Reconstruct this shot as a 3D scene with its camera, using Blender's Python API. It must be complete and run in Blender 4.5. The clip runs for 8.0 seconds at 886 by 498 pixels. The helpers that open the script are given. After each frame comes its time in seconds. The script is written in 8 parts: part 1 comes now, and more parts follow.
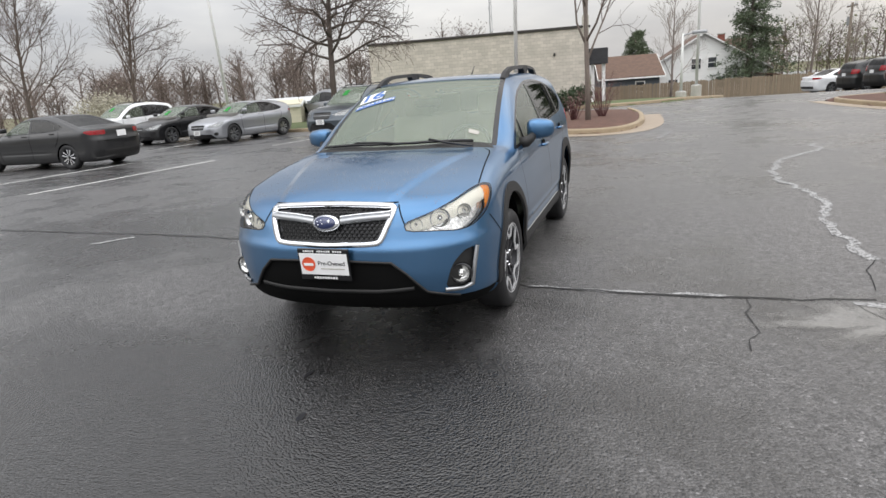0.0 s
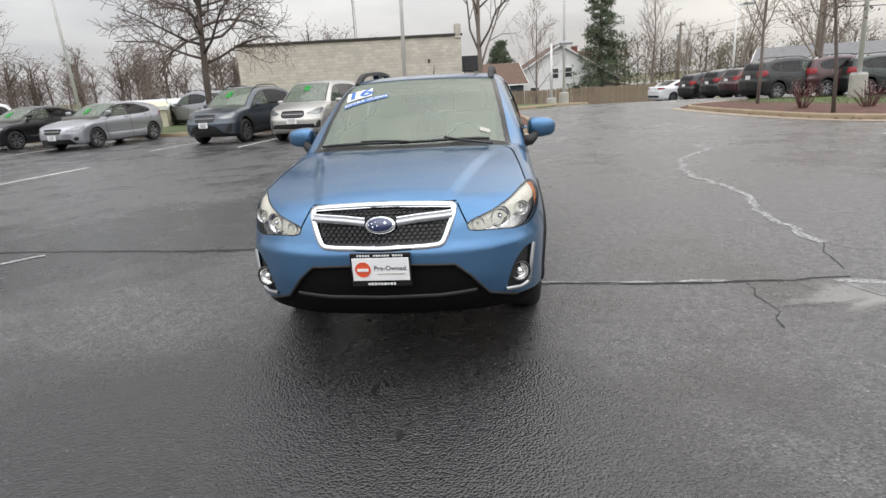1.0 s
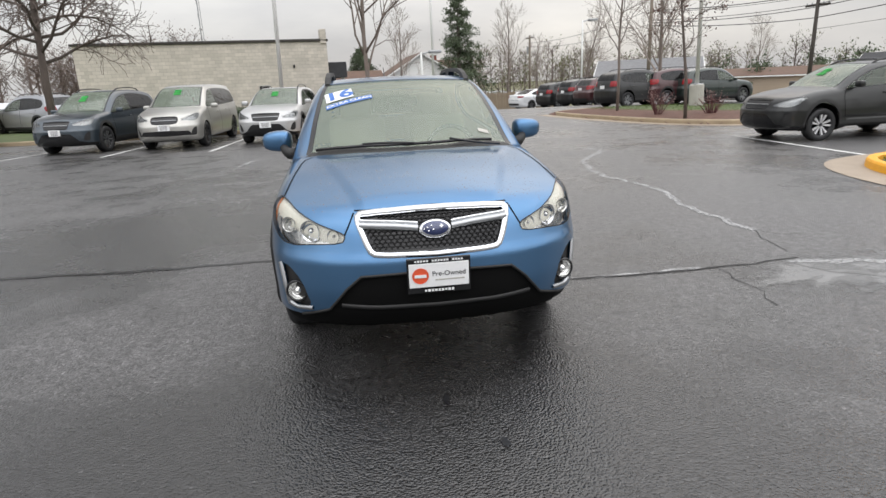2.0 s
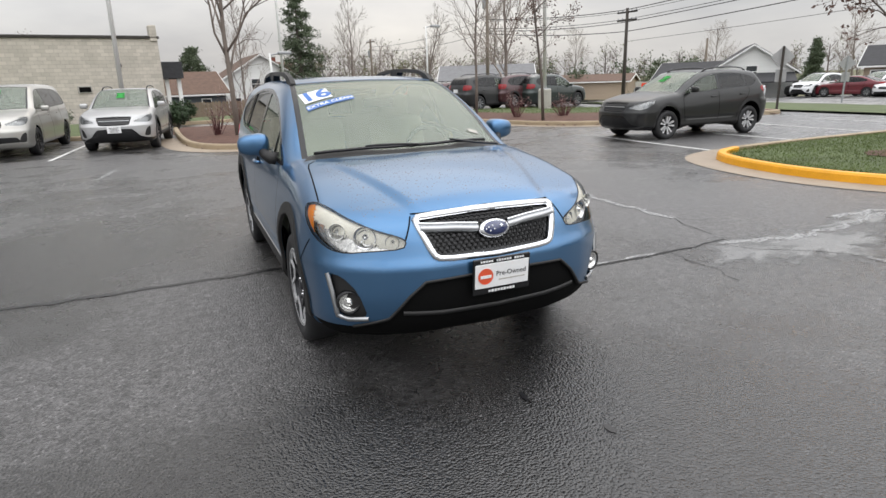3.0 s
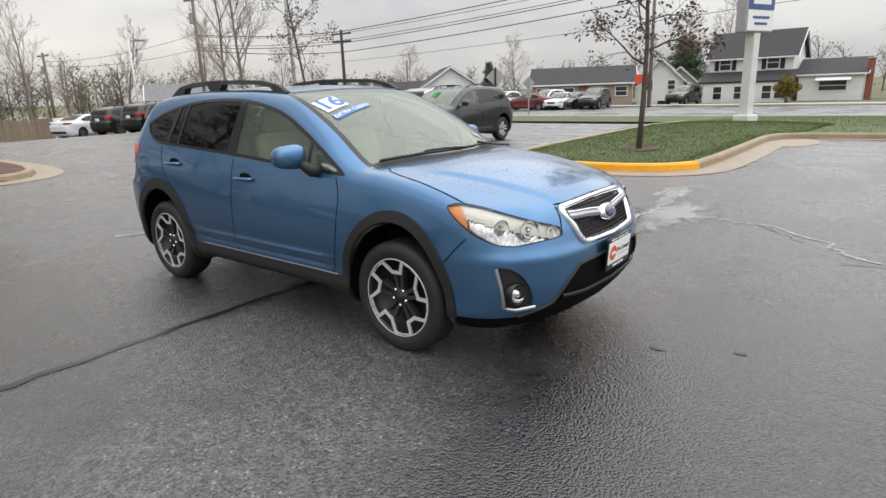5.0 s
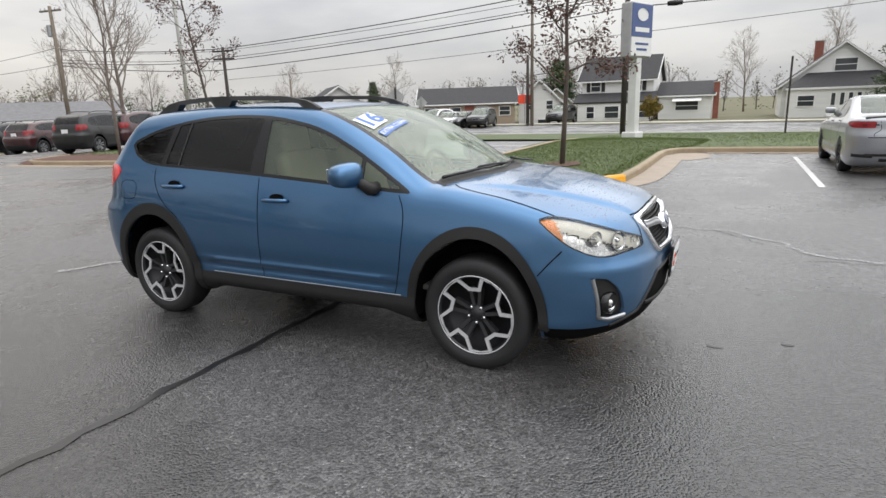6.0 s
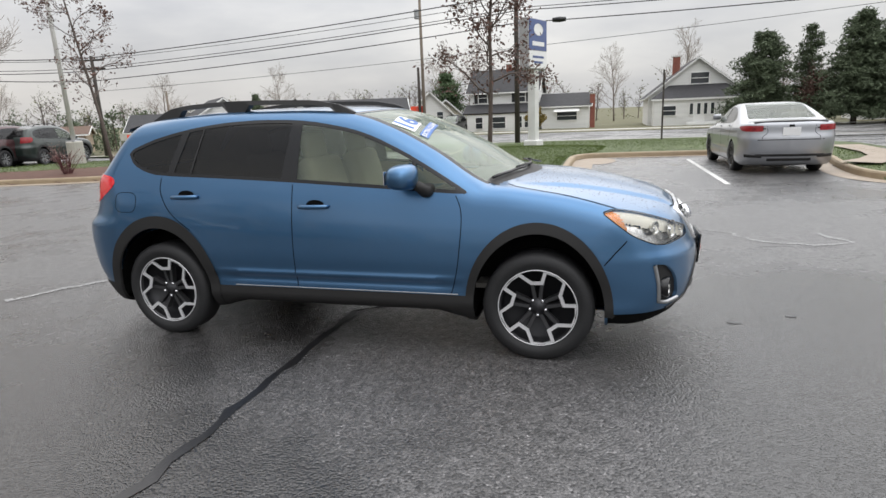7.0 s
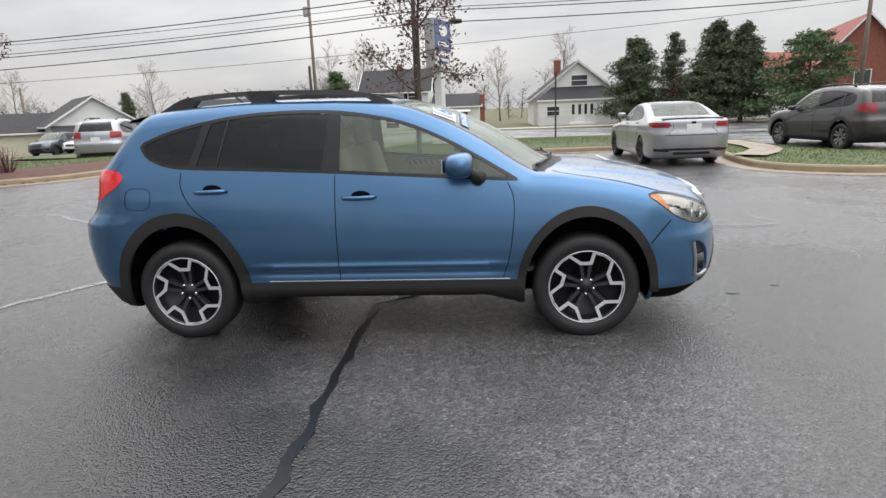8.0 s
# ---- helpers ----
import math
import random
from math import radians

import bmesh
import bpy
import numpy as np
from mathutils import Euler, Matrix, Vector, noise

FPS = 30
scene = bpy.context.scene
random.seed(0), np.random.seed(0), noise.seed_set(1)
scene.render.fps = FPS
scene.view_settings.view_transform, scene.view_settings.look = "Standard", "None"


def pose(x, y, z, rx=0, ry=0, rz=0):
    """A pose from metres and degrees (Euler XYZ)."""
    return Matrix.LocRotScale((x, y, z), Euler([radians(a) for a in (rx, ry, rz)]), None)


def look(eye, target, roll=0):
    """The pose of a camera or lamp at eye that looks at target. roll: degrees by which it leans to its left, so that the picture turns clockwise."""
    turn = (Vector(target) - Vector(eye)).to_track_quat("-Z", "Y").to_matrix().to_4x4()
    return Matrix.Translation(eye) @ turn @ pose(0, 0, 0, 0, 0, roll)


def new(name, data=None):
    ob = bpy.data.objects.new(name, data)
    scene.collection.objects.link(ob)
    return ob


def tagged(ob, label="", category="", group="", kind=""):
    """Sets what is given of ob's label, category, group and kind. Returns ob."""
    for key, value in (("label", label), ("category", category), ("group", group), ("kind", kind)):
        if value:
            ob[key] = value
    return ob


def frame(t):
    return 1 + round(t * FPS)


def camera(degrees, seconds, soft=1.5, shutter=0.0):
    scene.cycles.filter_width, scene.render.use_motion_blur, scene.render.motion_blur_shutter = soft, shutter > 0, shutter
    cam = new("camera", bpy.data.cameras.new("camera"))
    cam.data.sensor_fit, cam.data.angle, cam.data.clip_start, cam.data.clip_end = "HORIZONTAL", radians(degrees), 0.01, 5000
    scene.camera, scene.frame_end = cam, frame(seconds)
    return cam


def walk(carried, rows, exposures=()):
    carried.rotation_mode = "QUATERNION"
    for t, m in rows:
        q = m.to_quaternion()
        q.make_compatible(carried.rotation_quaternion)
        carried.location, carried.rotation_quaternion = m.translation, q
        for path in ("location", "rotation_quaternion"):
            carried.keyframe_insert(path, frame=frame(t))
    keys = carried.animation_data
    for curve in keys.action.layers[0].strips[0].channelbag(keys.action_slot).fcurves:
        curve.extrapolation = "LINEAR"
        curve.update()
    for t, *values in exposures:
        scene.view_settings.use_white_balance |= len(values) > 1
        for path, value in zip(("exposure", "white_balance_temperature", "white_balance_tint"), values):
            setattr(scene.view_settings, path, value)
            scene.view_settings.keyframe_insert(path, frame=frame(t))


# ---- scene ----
cam = camera(74.1, 8.0)
PATH = [
    (0, (-0.321, 0.041, 1.49), (-0.973, 1.853, 0.953), -4.2),
    (0.5, (-0.861, -0.041, 1.481), (-1.286, 1.839, 0.946), -3.8),
    (1, (-1.379, -0.081, 1.493), (-1.596, 1.83, 0.946), -3.2),
    (1.2, (-1.577, -0.086, 1.494), (-1.69, 1.834, 0.946), -3.1),
    (2.3, (-2.674, 0.123, 1.489), (-2.27, 2.004, 0.945), -2.3),
    (2.5, (-2.863, 0.198, 1.497), (-2.343, 2.047, 0.939), -2.2),
    (3, (-3.422, 0.351, 1.507), (-2.666, 2.118, 0.954), -1.8),
    (3.5, (-3.918, 0.597, 1.505), (-2.943, 2.256, 0.958), -1.7),
    (4, (-4.412, 0.876, 1.507), (-3.247, 2.415, 0.98), -1.7),
    (4.5, (-4.82, 1.221, 1.494), (-3.475, 2.612, 0.987), -1.8),
    (4.7, (-5.004, 1.345, 1.492), (-3.591, 2.664, 0.976), -1.9),
    (5.8, (-5.743, 2.282, 1.504), (-4.053, 3.231, 1.012), -2.0),
    (6, (-5.823, 2.493, 1.507), (-4.095, 3.382, 1.031), -1.9),
    (6.5, (-6.056, 2.932, 1.502), (-4.241, 3.636, 1.045), -2.1),
    (7, (-6.261, 3.404, 1.484), (-4.389, 3.944, 1.033), -2.3),
    (7.5, (-6.418, 3.883, 1.461), (-4.505, 4.237, 0.994), -2.3),
    (8, (-6.527, 4.385, 1.456), (-4.589, 4.555, 0.993), -2.2),
]
walk(cam, [(t, look(eye, target, roll)) for t, eye, target, roll in PATH], [(0, 0.03), (1.5, 0.02), (3.5, -0.03), (6.5, -0.03), (8, 0.04)])

# ---- light ----
world = bpy.data.worlds.new("overcast_sky")
scene.world = world
world.use_nodes = True
wn, wl = world.node_tree.nodes, world.node_tree.links
wn.clear()
w_out = wn.new("ShaderNodeOutputWorld")
w_bg = wn.new("ShaderNodeBackground")
w_sky = wn.new("ShaderNodeTexSky")
w_sky.sky_type, w_sky.sun_disc = "NISHITA", False
w_sky.sun_elevation, w_sky.sun_rotation = radians(38), radians(20)
w_sky.air_density, w_sky.dust_density, w_sky.ozone_density = 1.0, 3.0, 1.0
w_dim = wn.new("ShaderNodeVectorMath")
w_dim.operation = "SCALE"
w_dim.inputs["Scale"].default_value = 0.10
wl.new(w_sky.outputs[0], w_dim.inputs[0])
# a closed deck of cloud: broad soft banks, stretched along the horizon
w_co = wn.new("ShaderNodeTexCoord")
w_map = wn.new("ShaderNodeMapping")
w_map.inputs["Scale"].default_value = (1.0, 1.0, 3.4)
wl.new(w_co.outputs["Generated"], w_map.inputs["Vector"])
w_n1 = wn.new("ShaderNodeTexNoise")
w_n1.inputs["Scale"].default_value, w_n1.inputs["Detail"].default_value, w_n1.inputs["Roughness"].default_value = 2.2, 6.0, 0.5
wl.new(w_map.outputs[0], w_n1.inputs["Vector"])
w_ramp = wn.new("ShaderNodeValToRGB")
w_ramp.color_ramp.elements[0].position, w_ramp.color_ramp.elements[0].color = 0.33, (0.46, 0.47, 0.50, 1)
w_ramp.color_ramp.elements[1].position, w_ramp.color_ramp.elements[1].color = 0.66, (0.78, 0.77, 0.755, 1)
wl.new(w_n1.outputs["Fac"], w_ramp.inputs[0])
w_mix = wn.new("ShaderNodeMix")
w_mix.data_type = "RGBA"
w_mix.inputs["Factor"].default_value = 0.90
wl.new(w_dim.outputs[0], w_mix.inputs["A"])
wl.new(w_ramp.outputs[0], w_mix.inputs["B"])
wl.new(w_mix.outputs["Result"], w_bg.inputs["Color"])
# an overcast sky is brighter overhead than at the horizon
w_sep = wn.new("ShaderNodeSeparateXYZ")
wl.new(w_co.outputs["Generated"], w_sep.inputs[0])
w_grad = wn.new("ShaderNodeMapRange")
w_grad.inputs["From Min"].default_value, w_grad.inputs["From Max"].default_value = 0.05, 0.9
w_grad.inputs["To Min"].default_value, w_grad.inputs["To Max"].default_value = 1.06, 2.7
wl.new(w_sep.outputs["Z"], w_grad.inputs["Value"])
# the deck is heavier to the north, well above the horizon
w_dot = wn.new("ShaderNodeVectorMath")
w_dot.operation = "DOT_PRODUCT"
w_dot.inputs[1].default_value = (0.38, -0.925, 0.0)
wl.new(w_co.outputs["Generated"], w_dot.inputs[0])
w_thin = wn.new("ShaderNodeMapRange")
w_thin.inputs["From Min"].default_value, w_thin.inputs["From Max"].default_value = -0.95, 0.05
w_thin.inputs["To Min"].default_value, w_thin.inputs["To Max"].default_value = 0.46, 1.65
wl.new(w_dot.outputs["Value"], w_thin.inputs["Value"])
w_high = wn.new("ShaderNodeMapRange")
w_high.interpolation_type = "SMOOTHSTEP"
w_high.inputs["From Min"].default_value, w_high.inputs["From Max"].default_value = 0.16, 0.38
wl.new(w_sep.outputs["Z"], w_high.inputs["Value"])
w_lift = wn.new("ShaderNodeMix")
w_lift.inputs["A"].default_value = 1.0
wl.new(w_high.outputs[0], w_lift.inputs["Factor"])
wl.new(w_thin.outputs[0], w_lift.inputs["B"])
w_all = wn.new("ShaderNodeMath")
w_all.operation = "MULTIPLY"
wl.new(w_grad.outputs[0], w_all.inputs[0])
wl.new(w_lift.outputs["Result"], w_all.inputs[1])
wl.new(w_all.outputs[0], w_bg.inputs["Strength"])
wl.new(w_bg.outputs[0], w_out.inputs["Surface"])

sun_data = bpy.data.lights.new("sun", "SUN")
sun_data.energy, sun_data.angle, sun_data.color = 0.6, radians(120), (1.0, 0.97, 0.93)
sun = new("sun", sun_data)
sun.matrix_world = look((0, 0, 60), (-20, 12, 30))
scene.view_settings.exposure = 0.0


# ---- materials ----
def mat(name, base, rough=0.5, metal=0.0, var=0.06, scale=6.0, bump=0.0, bscale=80.0, coat=0.0, spec=0.5, stretch=(1, 1, 1), random_tint=0.0):
    """A surface with broad and fine variation of its colour and gloss, and fine relief."""
    m = bpy.data.materials.new(name)
    m.use_nodes = True
    nt, ln = m.node_tree.nodes, m.node_tree.links
    b = nt["Principled BSDF"]
    co = nt.new("ShaderNodeTexCoord")
    mp = nt.new("ShaderNodeMapping")
    mp.inputs["Scale"].default_value = stretch
    ln.new(co.outputs["Object"], mp.inputs["Vector"])
    broad, fine = nt.new("ShaderNodeTexNoise"), nt.new("ShaderNodeTexNoise")
    for n, s in ((broad, scale), (fine, bscale)):
        n.inputs["Scale"].default_value, n.inputs["Detail"].default_value = s, 4.0
        ln.new(mp.outputs[0], n.inputs["Vector"])
    add = nt.new("ShaderNodeMath")
    add.operation = "ADD"
    ln.new(broad.outputs["Fac"], add.inputs[0])
    ln.new(fine.outputs["Fac"], add.inputs[1])
    fac = add.outputs[0]
    if random_tint:
        oi = nt.new("ShaderNodeObjectInfo")
        mr = nt.new("ShaderNodeMath")
        mr.operation, mr.inputs[1].default_value = "MULTIPLY_ADD", random_tint
        ln.new(oi.outputs["Random"], mr.inputs[0])
        ln.new(add.outputs[0], mr.inputs[2])
        fac = mr.outputs[0]
    mapr = nt.new("ShaderNodeMapRange")
    mapr.inputs["From Min"].default_value, mapr.inputs["From Max"].default_value = 0.6, 1.4 + random_tint
    mapr.inputs["To Min"].default_value, mapr.inputs["To Max"].default_value = 1 - var, 1 + var
    ln.new(fac, mapr.inputs["Value"])
    col = nt.new("ShaderNodeVectorMath")
    col.operation = "SCALE"
    col.inputs[0].default_value = base
    ln.new(mapr.outputs[0], col.inputs["Scale"])
    ln.new(col.outputs[0], b.inputs["Base Color"])
    b.inputs["Roughness"].default_value, b.inputs["Metallic"].default_value = rough, metal
    b.inputs["Specular IOR Level"].default_value = spec
    b.inputs["Coat Weight"].default_value, b.inputs["Coat Roughness"].default_value = coat, 0.04
    if bump:
        bp = nt.new("ShaderNodeBump")
        bp.inputs["Strength"].default_value, bp.inputs["Distance"].default_value = bump, 0.004
        ln.new(fine.outputs["Fac"], bp.inputs["Height"])
        ln.new(bp.outputs[0], b.inputs["Normal"])
    return m


def glass(name, tint, gloss=1.0, sky_sheen=0.0):
    """A thin pane: tinted clear sheet with a mirror gloss that grows at grazing angles."""
    m = bpy.data.materials.new(name)
    m.use_nodes = True
    nt, ln = m.node_tree.nodes, m.node_tree.links
    nt.remove(nt["Principled BSDF"])
    out = nt["Material Output"]
    tr, gl, mx, fr = (nt.new(k) for k in ("ShaderNodeBsdfTransparent", "ShaderNodeBsdfGlossy", "ShaderNodeMixShader", "ShaderNodeFresnel"))
    tr.inputs["Color"].default_value = (*tint, 1)
    gl.inputs["Roughness"].default_value = 0.02
    fr.inputs["IOR"].default_value = 1.0 + 0.55 * gloss
    ln.new(fr.outputs[0], mx.inputs[0])
    ln.new(tr.outputs[0], mx.inputs[1])
    ln.new(gl.outputs[0], mx.inputs[2])
    last = mx.outputs[0]
    if sky_sheen:
        # pale diffuse layer: wet haze, mostly sky reflection put into the colour
        di, m2, no, mr = (nt.new(k) for k in ("ShaderNodeBsdfDiffuse", "ShaderNodeMixShader", "ShaderNodeTexNoise", "ShaderNodeMapRange"))
        di.inputs["Color"].default_value = (0.46, 0.54, 0.43, 1)
        no.inputs["Scale"].default_value, no.inputs["Detail"].default_value = 3.0, 5.0
        mr.inputs["To Min"].default_value, mr.inputs["To Max"].default_value = sky_sheen * 0.8, sky_sheen * 1.2
        ln.new(no.outputs["Fac"], mr.inputs["Value"])
        ln.new(mr.outputs[0], m2.inputs[0])
        ln.new(last, m2.inputs[1])
        ln.new(di.outputs[0], m2.inputs[2])
        last = m2.outputs[0]
    ln.new(last, out.inputs["Surface"])
    return m


def wet_asphalt(name, base, wet_lo, wet_hi, film_hi=0.9, tone_spots=()):
    """Fine-grained tarmac, wet in patches: the wetter, the smoother and the darker. Placed spots (x, y, reach, how much
    wetter) also shift its tone, part wetness, part painted reflection.
    """
    m = bpy.data.materials.new(name)
    m.use_nodes = True
    nt, ln = m.node_tree.nodes, m.node_tree.links
    b = nt["Principled BSDF"]
    co = nt.new("ShaderNodeTexCoord")
    patch, mid, fleck, grain = (nt.new("ShaderNodeTexNoise") for _ in range(4))
    for n, sc, d in ((patch, 0.34, 5.0), (mid, 1.5, 6.0), (fleck, 14.0, 6.0), (grain, 150.0, 2.0)):
        n.inputs["Scale"].default_value, n.inputs["Detail"].default_value = sc, d
        ln.new(co.outputs["Object"], n.inputs["Vector"])
    stone = nt.new("ShaderNodeTexVoronoi")
    stone.inputs["Scale"].default_value = 82.0
    ln.new(co.outputs["Object"], stone.inputs["Vector"])

    def math_node(op, a, c, third=None):
        n = nt.new("ShaderNodeMath")
        n.operation = op
        for k, v in enumerate((a, c, third)):
            if v is None:
                continue
            if isinstance(v, (int, float)):
                n.inputs[k].default_value = v
            else:
                ln.new(v, n.inputs[k])
        return n.outputs[0]

    def ramp(v, f0, f1, t0, t1, soft=False):
        n = nt.new("ShaderNodeMapRange")
        if soft:
            n.interpolation_type = "SMOOTHSTEP"
        for k, w in (("From Min", f0), ("From Max", f1), ("To Min", t0), ("To Max", t1)):
            n.inputs[k].default_value = w
        ln.new(v, n.inputs["Value"])
        return n.outputs[0]

    level = math_node("MULTIPLY_ADD", mid.outputs["Fac"], 0.6, patch.outputs["Fac"])
    level = math_node("MULTIPLY_ADD", fleck.outputs["Fac"], 0.3, level)
    for x, y, reach, more in tone_spots:
        d = nt.new("ShaderNodeVectorMath")
        d.operation = "DISTANCE"
        d.inputs[1].default_value = (x, y, 0)
        ln.new(co.outputs["Object"], d.inputs[0])
        level = math_node("ADD", level, ramp(d.outputs["Value"], 0.0, reach, more, 0.0, True))
    wet = ramp(level, 0.80, 1.12, 0.0, 1.0, True)
    ln.new(ramp(wet, 0, 1, wet_hi, wet_lo), b.inputs["Roughness"])
    tone = ramp(wet, 0, 1, 2.35, 0.40)
    # each stone has a shade of its own, a few are pale
    sep = nt.new("ShaderNodeSeparateColor")
    ln.new(stone.outputs["Color"], sep.inputs[0])
    shade = ramp(sep.outputs[0], 0, 1, 0.25, 1.65)
    pale = ramp(sep.outputs[1], 0.94, 1.0, 0.0, 1.8)
    shade = math_node("ADD", shade, pale)
    shade = math_node("MULTIPLY", shade, ramp(grain.outputs["Fac"], 0.3, 0.7, 0.6, 1.4))
    shade = math_node("MULTIPLY", shade, ramp(fleck.outputs["Fac"], 0.3, 0.7, 0.6, 1.4))
    col = nt.new("ShaderNodeVectorMath")
    col.operation = "SCALE"
    col.inputs[0].default_value = base
    ln.new(math_node("MULTIPLY", tone, shade), col.inputs["Scale"])
    ln.new(col.outputs[0], b.inputs["Base Color"])
    high = math_node("MULTIPLY_ADD", grain.outputs["Fac"], 0.5, stone.outputs["Distance"])
    for socket, depth in (("Normal", 0.006), ("Coat Normal", 0.0042)):
        bp = nt.new("ShaderNodeBump")
        bp.inputs["Distance"].default_value, bp.inputs["Strength"].default_value = depth, 0.9
        bp.invert = True
        ln.new(high, bp.inputs["Height"])
        ln.new(bp.outputs[0], b.inputs[socket])
    # the film of rain over the stones keeps a smoother face
    ln.new(ramp(wet, 0, 1, film_hi * 0.7, film_hi), b.inputs["Coat Weight"])
    b.inputs["Coat IOR"].default_value = 1.42
    ln.new(ramp(wet, 0, 1, 0.40, 0.16), b.inputs["Coat Roughness"])
    return m


# spots follow brightness: wetness, and the car's dark reflection put into the colour
ASPHALT = wet_asphalt("wet_asphalt", (0.0315, 0.0305, 0.0305), 0.26, 0.5, 0.95, ((-1.7, 1.7, 2.6, 0.30), (-3.4, 2.0, 1.6, 0.2), (-5.2, 6.4, 2.4, 0.34), (-3.9, 3.2, 1.6, -0.08), (1.4, 6.2, 4.0, -0.16), (1.2, 1.8, 2.2, -0.14)))
ROAD = wet_asphalt("road_asphalt", (0.085, 0.084, 0.082), 0.4, 0.6, 0.35)


def patchy(m, attribute, lo, hi, scale):
    """Lets a surface break up into flecks, more so where the named depth runs out."""
    nt, ln = m.node_tree.nodes, m.node_tree.links
    no, mr, co = nt.new("ShaderNodeTexNoise"), nt.new("ShaderNodeMapRange"), nt.new("ShaderNodeTexCoord")
    no.inputs["Scale"].default_value, no.inputs["Detail"].default_value, no.inputs["Roughness"].default_value = scale, 6.0, 0.7
    ln.new(co.outputs["Object"], no.inputs["Vector"])
    src = no.outputs["Fac"]
    if attribute:
        at, ad = nt.new("ShaderNodeAttribute"), nt.new("ShaderNodeMath")
        at.attribute_name = attribute
        ad.operation, ad.inputs[1].default_value = "MULTIPLY_ADD", 0.6
        ln.new(at.outputs["Fac"], ad.inputs[0])
        ln.new(src, ad.inputs[2])
        src = ad.outputs[0]
    mr.inputs["From Min"].default_value, mr.inputs["From Max"].default_value = lo, hi
    ln.new(src, mr.inputs["Value"])
    ln.new(mr.outputs[0], nt["Principled BSDF"].inputs["Alpha"])
    return m


PUDDLE = patchy(mat("puddle_silt_under_water", (0.15, 0.147, 0.14), 0.16, var=0.4, scale=5, spec=0.9), "depth", 0.45, 0.85, 6.0)
TAR = mat("tar_seam", (0.012, 0.012, 0.013), 0.3, var=0.3, scale=9, bump=0.3, bscale=50)
WORN_FILL = patchy(mat("worn_crack_filler", (0.30, 0.30, 0.30), 0.45, var=0.35, scale=7, bump=0.3), "", 0.38, 0.52, 30.0)
CRACK = mat("open_crack", (0.01, 0.01, 0.01), 0.7, var=0.2)
STRIPE = mat("parking_paint", (0.62, 0.62, 0.6), 0.5, var=0.25, scale=5, bump=0.2, bscale=70)
CONCRETE = mat("wet_concrete", (0.30, 0.24, 0.18), 0.55, var=0.22, scale=2.5, bump=0.3)
KERB_TAN = mat("kerb_concrete", (0.31, 0.24, 0.155), 0.6, var=0.25, scale=3, bump=0.4)
KERB_GREY = mat("kerb_grey_concrete", (0.42, 0.40, 0.36), 0.6, var=0.2, scale=3, bump=0.4)
YELLOW = mat("yellow_kerb_paint", (0.78, 0.36, 0.012), 0.45, var=0.15, scale=4, bump=0.25)
GRASS = mat("lawn_ground", (0.075, 0.10, 0.032), 0.8, var=0.45, scale=1.6, bump=0.6, bscale=35)
BLADE = mat("grass_blades", (0.092, 0.126, 0.038), 0.8, var=0.4, scale=2.0, spec=0.1)
MULCH = mat("red_mulch", (0.10, 0.05, 0.035), 0.9, var=0.5, scale=5, bump=1.0, bscale=30)
FIELD = mat("winter_ground", (0.12, 0.115, 0.06), 0.9, var=0.4, scale=0.3, bump=0.5, bscale=12)
PAINT_BLUE = mat("blue_metallic_paint", (0.064, 0.164, 0.310), 0.30, metal=0.85, var=0.05, scale=2, coat=0.8, bscale=900)
PLASTIC = mat("black_cladding_plastic", (0.014, 0.0135, 0.0135), 0.6, var=0.15, scale=8, bump=0.15, bscale=400)
GLOSS_BLACK = mat("gloss_black_trim", (0.008, 0.008, 0.009), 0.2, var=0.1)
RUBBER = mat("tyre_rubber", (0.016, 0.016, 0.017), 0.6, var=0.2, scale=10, bump=0.2)
DARK_VOID = mat("dark_recess", (0.004, 0.004, 0.004), 0.8, var=0.1, spec=0.1)
CHROME = mat("chrome", (0.85, 0.86, 0.88), 0.08, metal=1.0, var=0.02)
MACHINED = mat("machined_alloy", (0.72, 0.72, 0.73), 0.32, metal=0.45, var=0.06, scale=20)
DARK_ALLOY = mat("dark_grey_alloy", (0.03, 0.03, 0.033), 0.35, metal=0.5, var=0.1)
SATIN = mat("satin_silver_trim", (0.45, 0.46, 0.47), 0.3, metal=0.9, var=0.05)
RED_LENS = mat("red_lamp_lens", (0.80, 0.012, 0.02), 0.15, var=0.15, scale=12, coat=1.0)
AMBER = mat("amber_lamp_lens", (0.95, 0.30, 0.02), 0.15, var=0.1, coat=1.0)
REFLECTOR = mat("lamp_reflector", (0.78, 0.78, 0.76), 0.16, metal=0.75, var=0.35, scale=40)
FAR_LAMP = mat("clouded_lamp_glass", (0.30, 0.31, 0.31), 0.2, metal=0.6, var=0.5, scale=14)
LAMP_CREAM = mat("pale_lamp_brow", (0.80, 0.78, 0.68), 0.25, var=0.12, scale=20)
CREAM = mat("ivory_upholstery", (0.50, 0.45, 0.35), 0.7, var=0.08, scale=8, bump=0.2)
CABIN = mat("grey_cabin_trim", (0.12, 0.115, 0.105), 0.7, var=0.1)
WHITE = mat("white_plastic", (0.80, 0.80, 0.80), 0.4, var=0.04)
STICKER_BLUE = mat("sticker_blue", (0.03, 0.13, 0.42), 0.4, var=0.05)
STICKER_RED = mat("sticker_red_orange", (0.72, 0.10, 0.04), 0.4, var=0.05)
INK = mat("black_ink", (0.01, 0.01, 0.012), 0.5, var=0.05)
GREEN_CARD = mat("bright_green_card", (0.05, 0.46, 0.09), 0.6, var=0.06)
WATER_DROP = mat("raindrop_water", (0.12, 0.14, 0.17), 0.05, var=0.05, spec=0.8)
